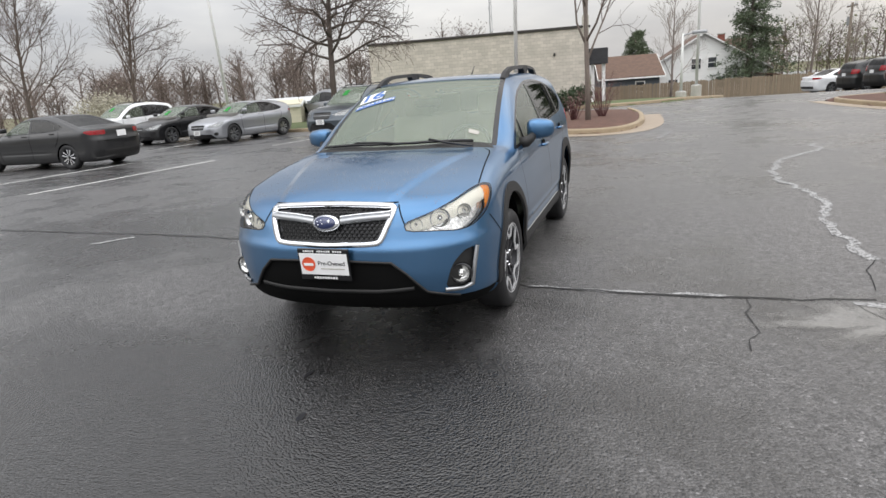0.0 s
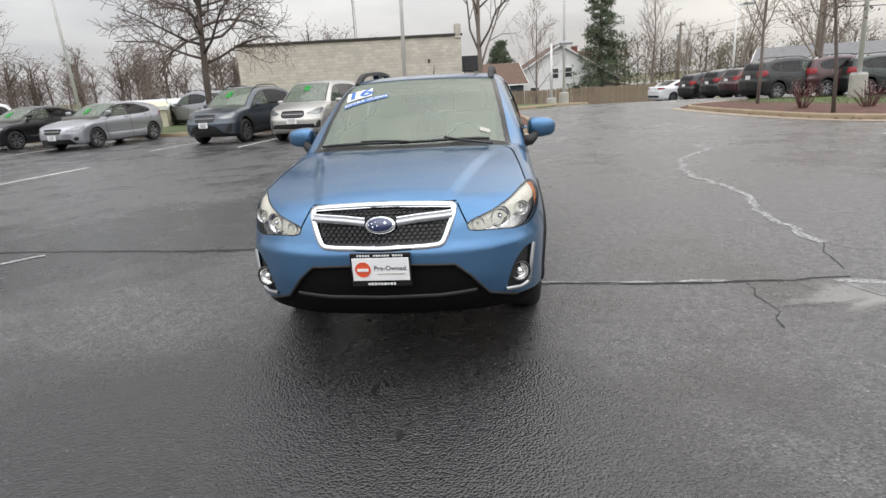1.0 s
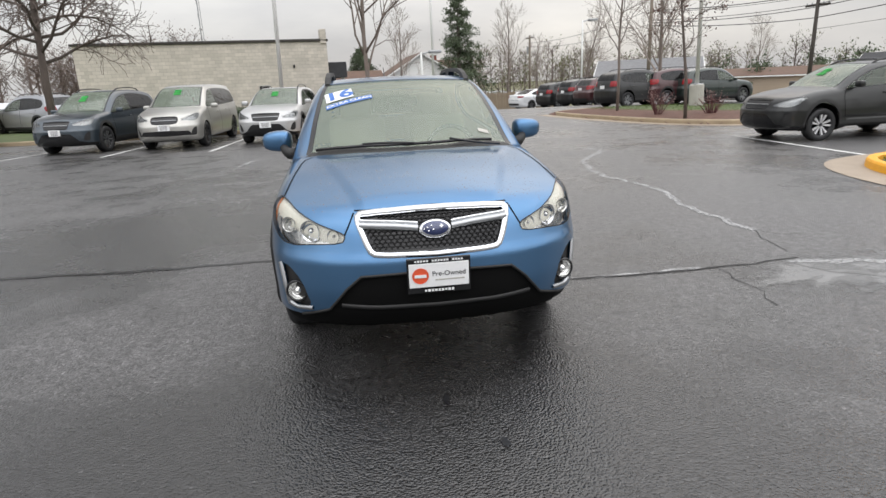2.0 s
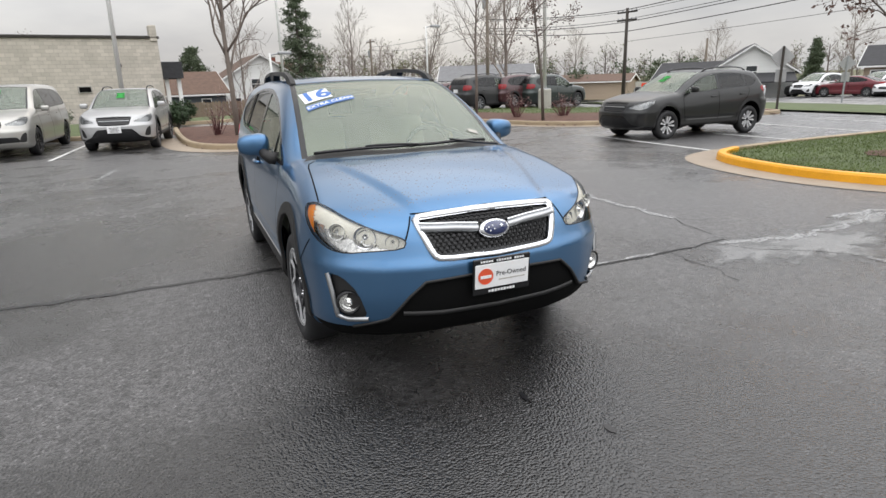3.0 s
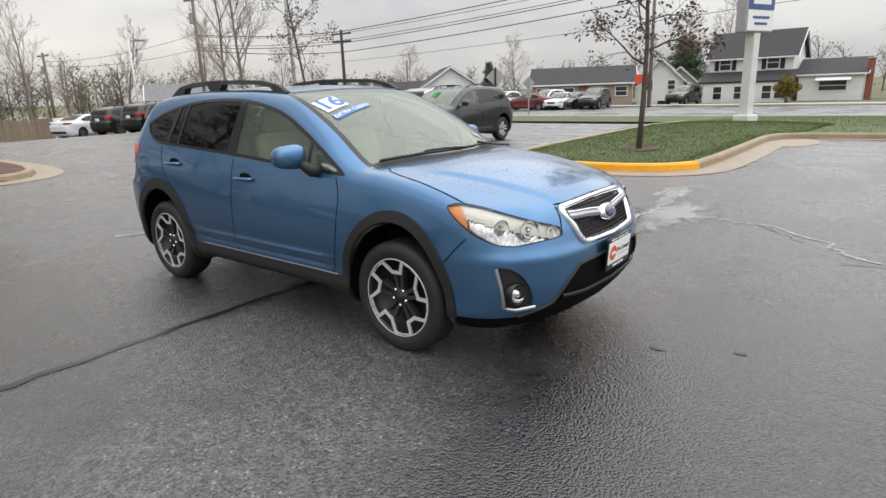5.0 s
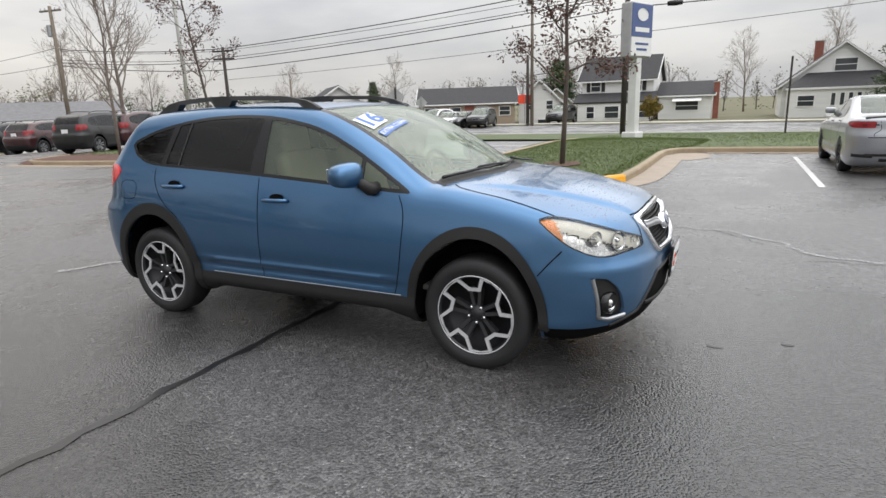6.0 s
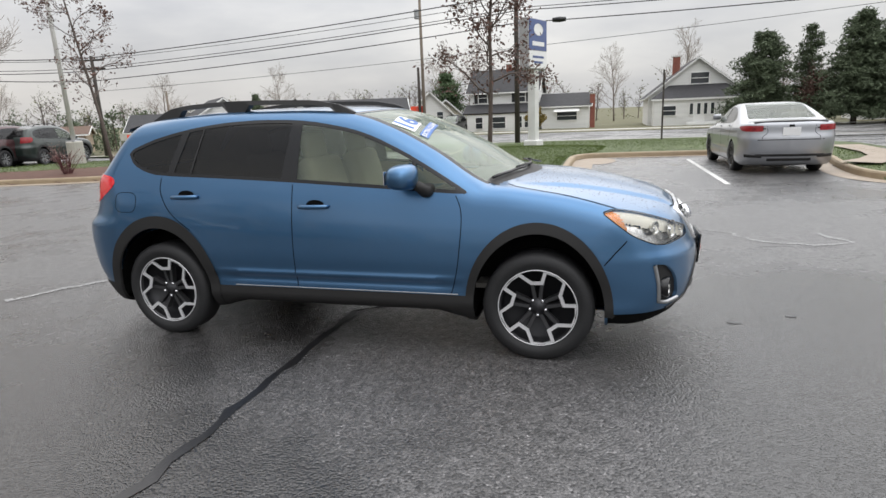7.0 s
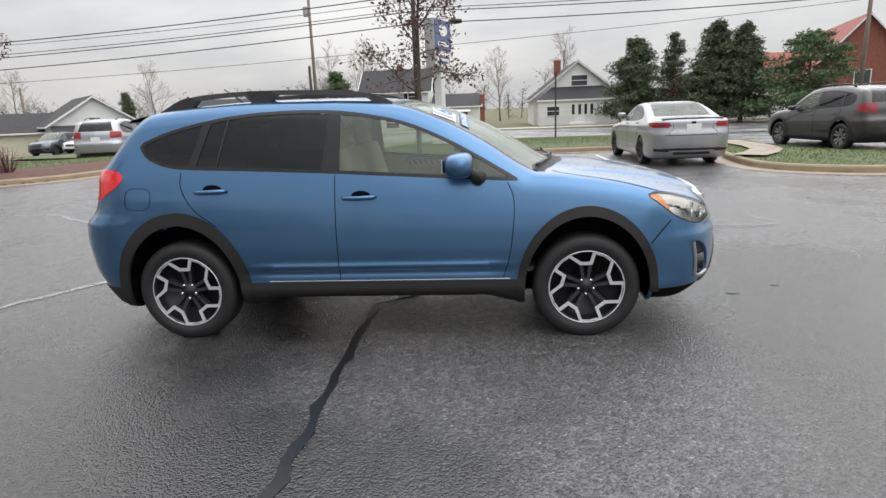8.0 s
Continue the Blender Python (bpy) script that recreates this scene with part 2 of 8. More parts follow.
PANE = glass("windscreen_glass", (0.70, 0.80, 0.70), 1.5, 0.24)
PANE_CLEAR = glass("side_glass", (0.76, 0.82, 0.74), 1.1, 0.12)
PANE_DARK = glass("privacy_glass", (0.10, 0.10, 0.105), 1.0)
LENS = glass("lamp_cover", (0.95, 0.95, 0.95), 0.9)


# ---- builders ----
def mesh_ob(name, verts, faces, material, smooth=False):
    me = bpy.data.meshes.new(name)
    me.from_pydata([tuple(v) for v in verts], [], [tuple(int(i) for i in q) for q in faces])
    me.materials.append(material)
    if smooth:
        me.polygons.foreach_set("use_smooth", [True] * len(me.polygons))
    me.update()
    return new(name, me)


def part(name, bm, material, parent, label="", smooth=False):
    """Links a bmesh as one mesh object under a thing or a part."""
    me = bpy.data.meshes.new(name)
    bm.normal_update()
    bm.to_mesh(me)
    bm.free()
    me.materials.append(material)
    if smooth:
        me.polygons.foreach_set("use_smooth", [True] * len(me.polygons))
    ob = new(name, me)
    ob.parent = parent
    return tagged(ob, label)


def vpart(name, verts, faces, material, parent, label="", smooth=False):
    ob = mesh_ob(name, verts, faces, material, smooth)
    ob.parent = parent
    return tagged(ob, label)


def box_bm(cx, cy, cz, sx, sy, sz, bevel=0.0, m=None, bm=None):
    """A bevelled box about a centre, into a new or a given bmesh."""
    out = bm or bmesh.new()
    r = bmesh.ops.create_cube(out, size=1.0, matrix=Matrix.Translation((cx, cy, cz)) @ Matrix.Diagonal((sx, sy, sz, 1)))
    if bevel:
        edges = {e for v in r["verts"] for e in v.link_edges}
        bmesh.ops.bevel(out, geom=list(edges), offset=bevel, segments=2, profile=0.5, affect="EDGES")
    if m is not None:
        bmesh.ops.transform(out, matrix=m, verts=out.verts)
    return out


def tube_bm(points, radii, sides=8, bm=None, cap=True):
    """A round bar along points, with a radius at each."""
    out = bm or bmesh.new()
    rings = []
    pts = [Vector(p) for p in points]
    for i, p in enumerate(pts):
        d = (pts[min(i + 1, len(pts) - 1)] - pts[max(i - 1, 0)]).normalized()
        side = d.orthogonal().normalized() if i == 0 else (rings[-1][1] - d * rings[-1][1].dot(d)).normalized()
        up = d.cross(side)
        rad = radii[i] if hasattr(radii, "__len__") else radii
        ring = [out.verts.new(p + rad * (math.cos(2 * math.pi * k / sides) * side + math.sin(2 * math.pi * k / sides) * up)) for k in range(sides)]
        rings.append((ring, side))
    for (a, _), (b, _) in zip(rings, rings[1:]):
        for k in range(sides):
            out.faces.new((a[k], a[(k + 1) % sides], b[(k + 1) % sides], b[k]))
    if cap:
        out.faces.new(list(reversed(rings[0][0])))
        out.faces.new(rings[-1][0])
    return out


def lathe(profile, steps, axis="Y"):
    """Vertices and faces of a profile of (radius, along) turned about an axis."""
    verts, faces = [], []
    n = len(profile)
    for i in range(steps):
        a = 2 * math.pi * i / steps
        for r, y in profile:
            p = (r * math.cos(a), y, r * math.sin(a)) if axis == "Y" else (r * math.cos(a), r * math.sin(a), y)
            verts.append(p)
    for i in range(steps):
        j = (i + 1) % steps
        for k in range(n - 1):
            q = (i * n + k, i * n + k + 1, j * n + k + 1, j * n + k)
            faces.append(q if axis == "Y" else q[::-1])
    return verts, faces


def text_mesh(body, size, material, name, parent, m, depth=0.0008, label="", bold=0.0):
    cu = bpy.data.curves.new(name, "FONT")
    cu.body, cu.size, cu.extrude, cu.align_x, cu.align_y = body, size, depth, "CENTER", "CENTER"
    cu.offset = bold
    tmp = bpy.data.objects.new(name, cu)
    me = bpy.data.meshes.new_from_object(tmp)
    bpy.data.objects.remove(tmp)
    bpy.data.curves.remove(cu)
    me.materials.clear()
    me.materials.append(material)
    ob = new(name, me)
    ob.parent = parent
    ob.matrix_basis = m
    return tagged(ob, label)


def thing(name, m, label, category, group="", kind=""):
    ob = new(name)
    ob.empty_display_size = 0.2
    ob.matrix_basis = m
    return tagged(ob, label, category, group, kind)


def lay(x, y):
    """The height of the ground: a level lot that falls towards the road and the fence."""
    return -0.035 * min(max(x - 15.0, 0.0), 14.5) - 0.05 * min(max(y - 31.0, 0.0), 26.0)


# ---- car bodies: a solid bounded by side, top, nose and tail surfaces, blended at the edges ----
def curve(points):
    """A smooth monotone curve through (place, value) pairs."""
    pts = sorted(points)
    x, y = np.array([p[0] for p in pts], float), np.array([p[1] for p in pts], float)
    h, d = np.diff(x), np.diff(y) / np.diff(x)
    m = np.zeros(len(x))
    for i in range(1, len(x) - 1):
        if d[i - 1] * d[i] > 0:
            w1, w2 = 2 * h[i] + h[i - 1], h[i] + 2 * h[i - 1]
            m[i] = (w1 + w2) / (w1 / d[i - 1] + w2 / d[i])
    m[0], m[-1] = d[0], d[-1]
    xs = np.linspace(x[0], x[-1], 600)
    k = np.clip(np.searchsorted(x, xs) - 1, 0, len(x) - 2)
    s = (xs - x[k]) / h[k]
    ys = (2 * s**3 - 3 * s**2 + 1) * y[k] + (s**3 - 2 * s**2 + s) * h[k] * m[k] + (-2 * s**3 + 3 * s**2) * y[k + 1] + (s**3 - s**2) * h[k] * m[k + 1]
    lo, hi = m[0], m[-1]
    return lambda q: np.interp(q, xs, ys) + lo * np.minimum(q - xs[0], 0) + hi * np.maximum(q - xs[-1], 0)


def smax(a, b, k):
    h = np.maximum(k - np.abs(a - b), 0) / k
    return np.maximum(a, b) + h * h * k * 0.25


def body_field(spec):
    side, top, nose, tail = curve(spec["side"]), curve(spec["top"]), curve(spec["nose"]), curve(spec["tail"])
    nose_plan, tail_plan = curve(spec["nose_plan"]), curve(spec["tail_plan"])
    b0, b1 = spec["belt"]
    ridge = spec.get("ridge", 0.0)
    bow, crown_f, crown_r = spec.get("bow", 0.35), spec.get("crown_f", 0.13), spec.get("crown_r", 0.05)

    def field(x, y, z):
        a = np.abs(y)
        belt = b0 - b1 * (x + 0.4)
        up = np.clip((z - 0.55) / 0.4, 0, 1)
        s = side(z - up * (belt - 1.03))
        # between the wheels: a pressed line low on the doors, and a higher underside
        mid = np.clip((x + 2.25) / 0.25, 0, 1) * np.clip((-0.42 - x) / 0.2, 0, 1)
        s = s + spec.get("crease", 0.0) * mid * (np.exp(-(((z - 0.492) / 0.02) ** 2)) - 0.9 * np.exp(-(((z - 0.448) / 0.022) ** 2)))
        t = top(x + bow * a**2 * np.clip((0.1 - x) / 0.4, 0, 1)) - (crown_r + (crown_f - crown_r) * np.clip((x + 0.2) / 0.8, 0, 1)) * a**2
        if ridge:
            w = np.clip((0.60 - 0.27 * np.clip(x + 0.1, 0, 1) - a) / 0.07 + 0.5, 0, 1)
            t = t + ridge * (w * w * (3 - 2 * w)) * np.clip((x + 0.16) / 0.25, 0, 1) - 0.4 * ridge * np.clip((x + 0.16) / 0.25, 0, 1)
        f = nose(z) - nose_plan(a)
        r = tail(z) + tail_plan(a)
        e_side, e_top, e_nose, e_tail = a - s, (z - t) * 0.86, (x - f) * 0.93, (r - x) * 0.86
        g = smax(e_side, e_top, spec.get("k_top", 0.09))
        g = smax(g, e_nose, spec.get("k_nose", 0.07))
        g = smax(g, e_tail, spec.get("k_tail", 0.07))
        return smax(g, spec.get("floor", 0.21) + spec.get("sill_lift", 0.0) * mid - z, 0.06)

    return field


def field_normal(field, p, e=0.004):
    x, y, z = p.T
    g = np.stack([field(x + e, y, z) - field(x - e, y, z), field(x, y + e, z) - field(x, y - e, z), field(x, y, z + e) - field(x, y, z - e)], 1) / (2 * e)
    n = np.linalg.norm(g, axis=1, keepdims=True)
    return g, n


def settle(field, p, level=0.0, steps=5):
    for _ in range(steps):
        g, n = field_normal(field, p)
        p = p - np.clip((field(*p.T) - level)[:, None] / np.maximum(n, 0.2) ** 2, -0.05, 0.05) * g
    return p


def skin(field, lo, hi, h, level=0.0):
    """The field's surface as triangles, on a grid of step h."""
    ax = [np.arange(a, b + h, h) for a, b in zip(lo, hi)]
    g = field(*np.meshgrid(*ax, indexing="ij")) - level
    s = g < 0
    c = sum(s[i : s.shape[0] - 1 + i, j : s.shape[1] - 1 + j, k : s.shape[2] - 1 + k].astype(np.int8) for i in (0, 1) for j in (0, 1) for k in (0, 1))
    on = (c > 0) & (c < 8)
    idx = np.full(on.shape, -1)
    idx[on] = np.arange(on.sum())
    cell = np.argwhere(on)
    p = np.stack([ax[d][cell[:, d]] + h / 2 for d in range(3)], 1)
    p = settle(field, p, level)
    tris = []
    for d in range(3):
        e = np.argwhere(np.diff(s.astype(np.int8), axis=d) != 0)
        u, v = [k for k in range(3) if k != d]
        ok = (e[:, u] > 0) & (e[:, v] > 0) & (e[:, u] < s.shape[u] - 1) & (e[:, v] < s.shape[v] - 1)
        e = e[ok]
        q = []
        for du, dv in ((-1, -1), (0, -1), (0, 0), (-1, 0)):
            w = e.copy()
            w[:, u] += du
            w[:, v] += dv
            q.append(idx[tuple(w.T)])
        q = np.stack(q, 1)
        out = s[tuple(e.T)] ^ (d == 1)
        q[~out] = q[~out][:, ::-1]
        tris += [q[:, [0, 1, 2]], q[:, [0, 2, 3]]]
    return p, np.concatenate(tris)


def slice_tris(p, t, d, tag):
    """Splits triangles along d = 0; tag is carried to the pieces."""
    d = np.where(np.abs(d) < 1e-6, 1e-6, d)
    pos = d > 0
    n = pos[t].sum(1)
    keep = (n == 0) | (n == 3)
    out_t, out_g = [t[keep]], [tag[keep]]
    cross, cg = t[~keep], tag[~keep]
    if len(cross) == 0:
        return p, t, tag
    lone = np.where(n[~keep] == 1, np.argmax(pos[cross], 1), np.argmin(pos[cross], 1))
    r = np.arange(len(cross))
    a, b, c = cross[r, lone], cross[r, (lone + 1) % 3], cross[r, (lone + 2) % 3]
    e = np.concatenate([np.sort(np.stack([a, b], 1), 1), np.sort(np.stack([a, c], 1), 1)])
    ue, inv = np.unique(e, axis=0, return_inverse=True)
    inv = inv.reshape(-1)
    w = (d[ue[:, 0]] / (d[ue[:, 0]] - d[ue[:, 1]]))[:, None]
    fresh = p[ue[:, 0]] * (1 - w) + p[ue[:, 1]] * w
    ab, ac = inv[: len(r)] + len(p), inv[len(r) :] + len(p)
    p = np.concatenate([p, fresh])
    out_t += [np.stack([a, ab, ac], 1), np.stack([ab, b, c], 1), np.stack([ab, c, ac], 1)]
    out_g += [cg, cg, cg]
    return p, np.concatenate(out_t), np.concatenate(out_g)


def rounded(poly, times=2):
    q = [np.array(v, float) for v in poly]
    for _ in range(times):
        q = [w for a, b in zip(q, q[1:] + q[:1]) for w in (a * 0.8 + b * 0.2, a * 0.2 + b * 0.8)]
    return np.array(q)


def poly_dist(poly, u, v):
    """Signed distance to a closed outline: negative inside."""
    q = np.asarray(poly)
    best = np.full(u.shape, 1e9)
    inside = np.zeros(u.shape, bool)
    for a, b in zip(q, np.roll(q, -1, 0)):
        e = b - a
        k = np.clip(((u - a[0]) * e[0] + (v - a[1]) * e[1]) / max(e @ e, 1e-12), 0, 1)
        best = np.minimum(best, (u - a[0] - k * e[0]) ** 2 + (v - a[1] - k * e[1]) ** 2)
        hit = ((a[1] > v) != (b[1] > v)) & (u < (b[0] - a[0]) * (v - a[1]) / (b[1] - a[1] + 1e-15) + a[0])
        inside ^= hit
    return np.where(inside, -1, 1) * np.sqrt(best)


def skin_part(name, field, p, t, material, parent, push=0.0, skirt=0.0, label=""):
    """Some triangles of a body as one part, with the body's own smooth normals, pushed out or in, and an inward lip round its border."""
    if len(t) == 0:
        return None
    used, t = np.unique(t, return_inverse=True)
    t = t.reshape(-1, 3)
    p = p[used]
    g, n = field_normal(field, p)
    nrm = g / np.maximum(n, 1e-6)
    p = p + push * nrm
    if skirt:
        e = np.sort(np.concatenate([t[:, [0, 1]], t[:, [1, 2]], t[:, [2, 0]]]), 1)
        raw = np.concatenate([t[:, [0, 1]], t[:, [1, 2]], t[:, [2, 0]]])
        _, first, count = np.unique(e, axis=0, return_index=True, return_counts=True)
        rim = raw[first[count == 1]]
        ring = np.unique(rim)
        where = np.full(len(p), -1)
        where[ring] = np.arange(len(ring)) + len(p)
        p, nrm = np.concatenate([p, p[ring] - skirt * nrm[ring]]), np.concatenate([nrm, nrm[ring]])
        a, b = rim[:, 0], rim[:, 1]
        t = np.concatenate([t, np.stack([b, a, where[a]], 1), np.stack([b, where[a], where[b]], 1)])
    me = bpy.data.meshes.new(name)
    me.vertices.add(len(p))
    me.vertices.foreach_set("co", p.astype(np.float32).ravel())
    me.loops.add(len(t) * 3)
    me.loops.foreach_set("vertex_index", t.astype(np.int32).ravel())
    me.polygons.add(len(t))
    me.polygons.foreach_set("loop_start", np.arange(0, len(t) * 3, 3, dtype=np.int32))
    me.polygons.foreach_set("use_smooth", np.ones(len(t), bool))
    me.update()
    me.validate()
    if len(me.vertices) == len(nrm):
        me.normals_split_custom_set_from_vertices(nrm.tolist())
    me.materials.append(material)
    ob = new(name, me)
    ob.parent = parent
    return tagged(ob, label)


def on_side(field, x, z, sign, guess=1.0):
    """The body's outer point at a place along it and a height."""
    y = np.linspace(0.3, guess + 0.1, 400)
    v = field(np.full(400, x), y, np.full(400, z))
    k = np.argmax(v > 0)
    k = max(k, 1)
    w = v[k - 1] / (v[k - 1] - v[k])
    return np.array([x, sign * (y[k - 1] + w * (y[k] - y[k - 1])), z])


def on_nose(field, y, z):
    x = np.linspace(-0.3, 1.3, 500)
    v = field(x, np.full(500, y), np.full(500, z))
    k = len(x) - 1 - np.argmax(v[::-1] < 0)
    k = min(k, 498)
    w = v[k] / (v[k] - v[k + 1])
    return np.array([x[k] + w * (x[k + 1] - x[k]), y, z])


def on_tail(field, y, z):
    x = np.linspace(-4.6, -1.5, 800)
    v = field(x, np.full(800, y), np.full(800, z))
    k = max(int(np.argmax(v < 0)), 1)
    return np.array([x[k], y, z])


def on_top(field, x, y):
    z = np.linspace(0.4, 2.2, 500)
    v = field(np.full(500, x), np.full(500, y), z)
    k = min(len(z) - 1 - np.argmax(v[::-1] < 0), 498)
    w = v[k] / (v[k] - v[k + 1])
    return np.array([x, y, z[k] + w * (z[k + 1] - z[k])])


def ribbon(name, field, pts, width, material, parent, push=0.0015, label="", height=0.0):
    """A narrow strip that lies along points on a body; with a height, a raised bar."""
    p = np.array(pts)
    g, n = field_normal(field, p)
    n = g / n
    d = np.gradient(p, axis=0)
    s = np.cross(n, d)
    s /= np.maximum(np.linalg.norm(s, axis=1, keepdims=True), 1e-9)
    k = len(p)
    if height:
        rows = [p - s * width / 2 - n * 0.004, p - s * width / 2 * 0.8 + n * height, p + s * width / 2 * 0.8 + n * height, p + s * width / 2 - n * 0.004]
    else:
        rows = [p - s * width / 2 + n * push, p + s * width / 2 + n * push]
    v = np.concatenate(rows)
    f = [(r * k + i, r * k + i + 1, (r + 1) * k + i + 1, (r + 1) * k + i) for r in range(len(rows) - 1) for i in range(k - 1)]
    f = [q[::-1] for q in f]
    return vpart(name, v, f, material, parent, label, smooth=bool(height))


def dense(points, step=0.02):
    out = []
    for a, b in zip(points, points[1:]):
        a, b = np.array(a, float), np.array(b, float)
        n = max(int(np.linalg.norm(b - a) / step), 1)
        out += [a + (b - a) * i / n for i in range(n)]
    return out + [np.array(points[-1], float)]


def soft_line(points, step=0.02):
    q = [np.array(v, float) for v in points]
    for _ in range(2):
        q = [q[0]] + [w for a, b in zip(q, q[1:]) for w in (a * 0.75 + b * 0.25, a * 0.25 + b * 0.75)] + [q[-1]]
    return dense(q, step)


CROSSOVER = dict(
    ridge=0.016, crease=0.012, sill_lift=0.065,
    side=[(0.18, 0.78), (0.26, 0.85), (0.34, 0.884), (0.395, 0.880), (0.455, 0.884), (0.53, 0.894), (0.60, 0.898), (0.70, 0.894), (0.80, 0.882), (0.88, 0.867), (0.96, 0.849), (1.03, 0.829), (1.12, 0.799), (1.45, 0.658), (1.62, 0.56)],
    top=[(0.90, 0.80), (0.82, 0.872), (0.74, 0.912), (0.6, 0.957), (0.4, 1.004), (0.2, 1.038), (0.0, 1.062), (-0.13, 1.078), (-0.17, 1.092), (-0.5, 1.285), (-0.8, 1.432), (-1.0, 1.503), (-1.18, 1.537), (-1.5, 1.56), (-2.0, 1.566), (-2.4, 1.548), (-2.8, 1.498), (-3.1, 1.442)],
    nose=[(0.20, 0.80), (0.27, 0.88), (0.36, 0.935), (0.5, 0.955), (0.62, 0.953), (0.68, 0.925), (0.86, 0.845), (0.92, 0.79), (1.1, 0.5)],
    nose_plan=[(0.0, 0.0), (0.35, 0.028), (0.55, 0.085), (0.68, 0.16), (0.78, 0.25), (0.85, 0.37), (0.90, 0.55)],
    tail=[(0.22, -3.30), (0.36, -3.40), (0.5, -3.46), (0.7, -3.48), (0.78, -3.47), (0.86, -3.40), (0.95, -3.36), (1.12, -3.31), (1.18, -3.25), (1.45, -3.0), (1.6, -2.86)],
    tail_plan=[(0.0, 0.0), (0.5, 0.04), (0.7, 0.10), (0.8, 0.18), (0.86, 0.30), (0.9, 0.45)],
    belt=(1.01, 0.058), base=2.635, wheel=0.327,
    dlo=[(-2.875, 1.305), (-2.69, 1.378), (-2.52, 1.42), (-2.31, 1.458), (-2.10, 1.479), (-1.86, 1.487), (-1.6, 1.478), (-1.42, 1.455), (-1.194, 1.41), (-1.03, 1.355), (-0.83, 1.262), (-0.66, 1.168), (-0.5, 1.072), (-0.40, 1.008),
         (-0.52, 1.012), (-1.19, 1.058), (-1.58, 1.085), (-2.11, 1.115), (-2.60, 1.138), (-2.72, 1.165), (-2.82, 1.215)],
    panes=[(-2.9, -2.545, 0.10), (-2.49, -2.36, 0.10), (-2.345, -1.66, 0.04), (-1.545, -0.775, 0.0), (-0.745, -0.46, 0.0)],
    dark_panes=3,
    shield=[(-0.13, -0.69, -1.13), (1.085, 1.115, 1.512)],
    lamp=[(-0.01, 0.90), (0.06, 0.917), (0.17, 0.902), (0.33, 0.853), (0.47, 0.808), (0.575, 0.776), (0.605, 0.755), (0.60, 0.722), (0.44, 0.714), (0.34, 0.703), (0.24, 0.714), (0.12, 0.768), (0.04, 0.838)],
    grille=[(0.412, 0.845), (0.385, 0.866), (0.0, 0.880), (-0.385, 0.866), (-0.412, 0.845), (-0.352, 0.676), (-0.32, 0.655), (0.0, 0.648), (0.32, 0.655), (0.352, 0.676)],
    intake=[(0.39, 0.56), (0.0, 0.575), (-0.39, 0.56), (-0.47, 0.49), (-0.565, 0.375), (-0.72, 0.322), (-0.95, 0.31), (-0.95, 0.1), (0.95, 0.1), (0.95, 0.31), (0.72, 0.322), (0.565, 0.375), (0.47, 0.49)],
    bezel=[(0.818, 0.605), (0.76, 0.592), (0.70, 0.52), (0.655, 0.375), (0.74, 0.362), (0.795, 0.385)],
    tail_lamp=[(-3.5, 1.14), (-3.12, 1.152), (-3.0, 1.14), (-2.965, 1.10), (-3.01, 1.045), (-3.21, 0.935), (-3.5, 0.93)],
    arch_f=((0.388, 0.455), (0.436, 0.520)), arch_r=((0.390, 0.455), (0.458, 0.538)), sill=0.388, cladding=True, floor=0.21,
)


def arch_dist(x, z, cx, cz, a, b):
    """Below zero within a wheel opening: a flattened circle above the hub, straight down below it."""
    zz = np.maximum(z - cz, 0)
    q = np.sqrt(((x - cx) / a) ** 2 + (zz / b) ** 2)
    return (q - 1) * a


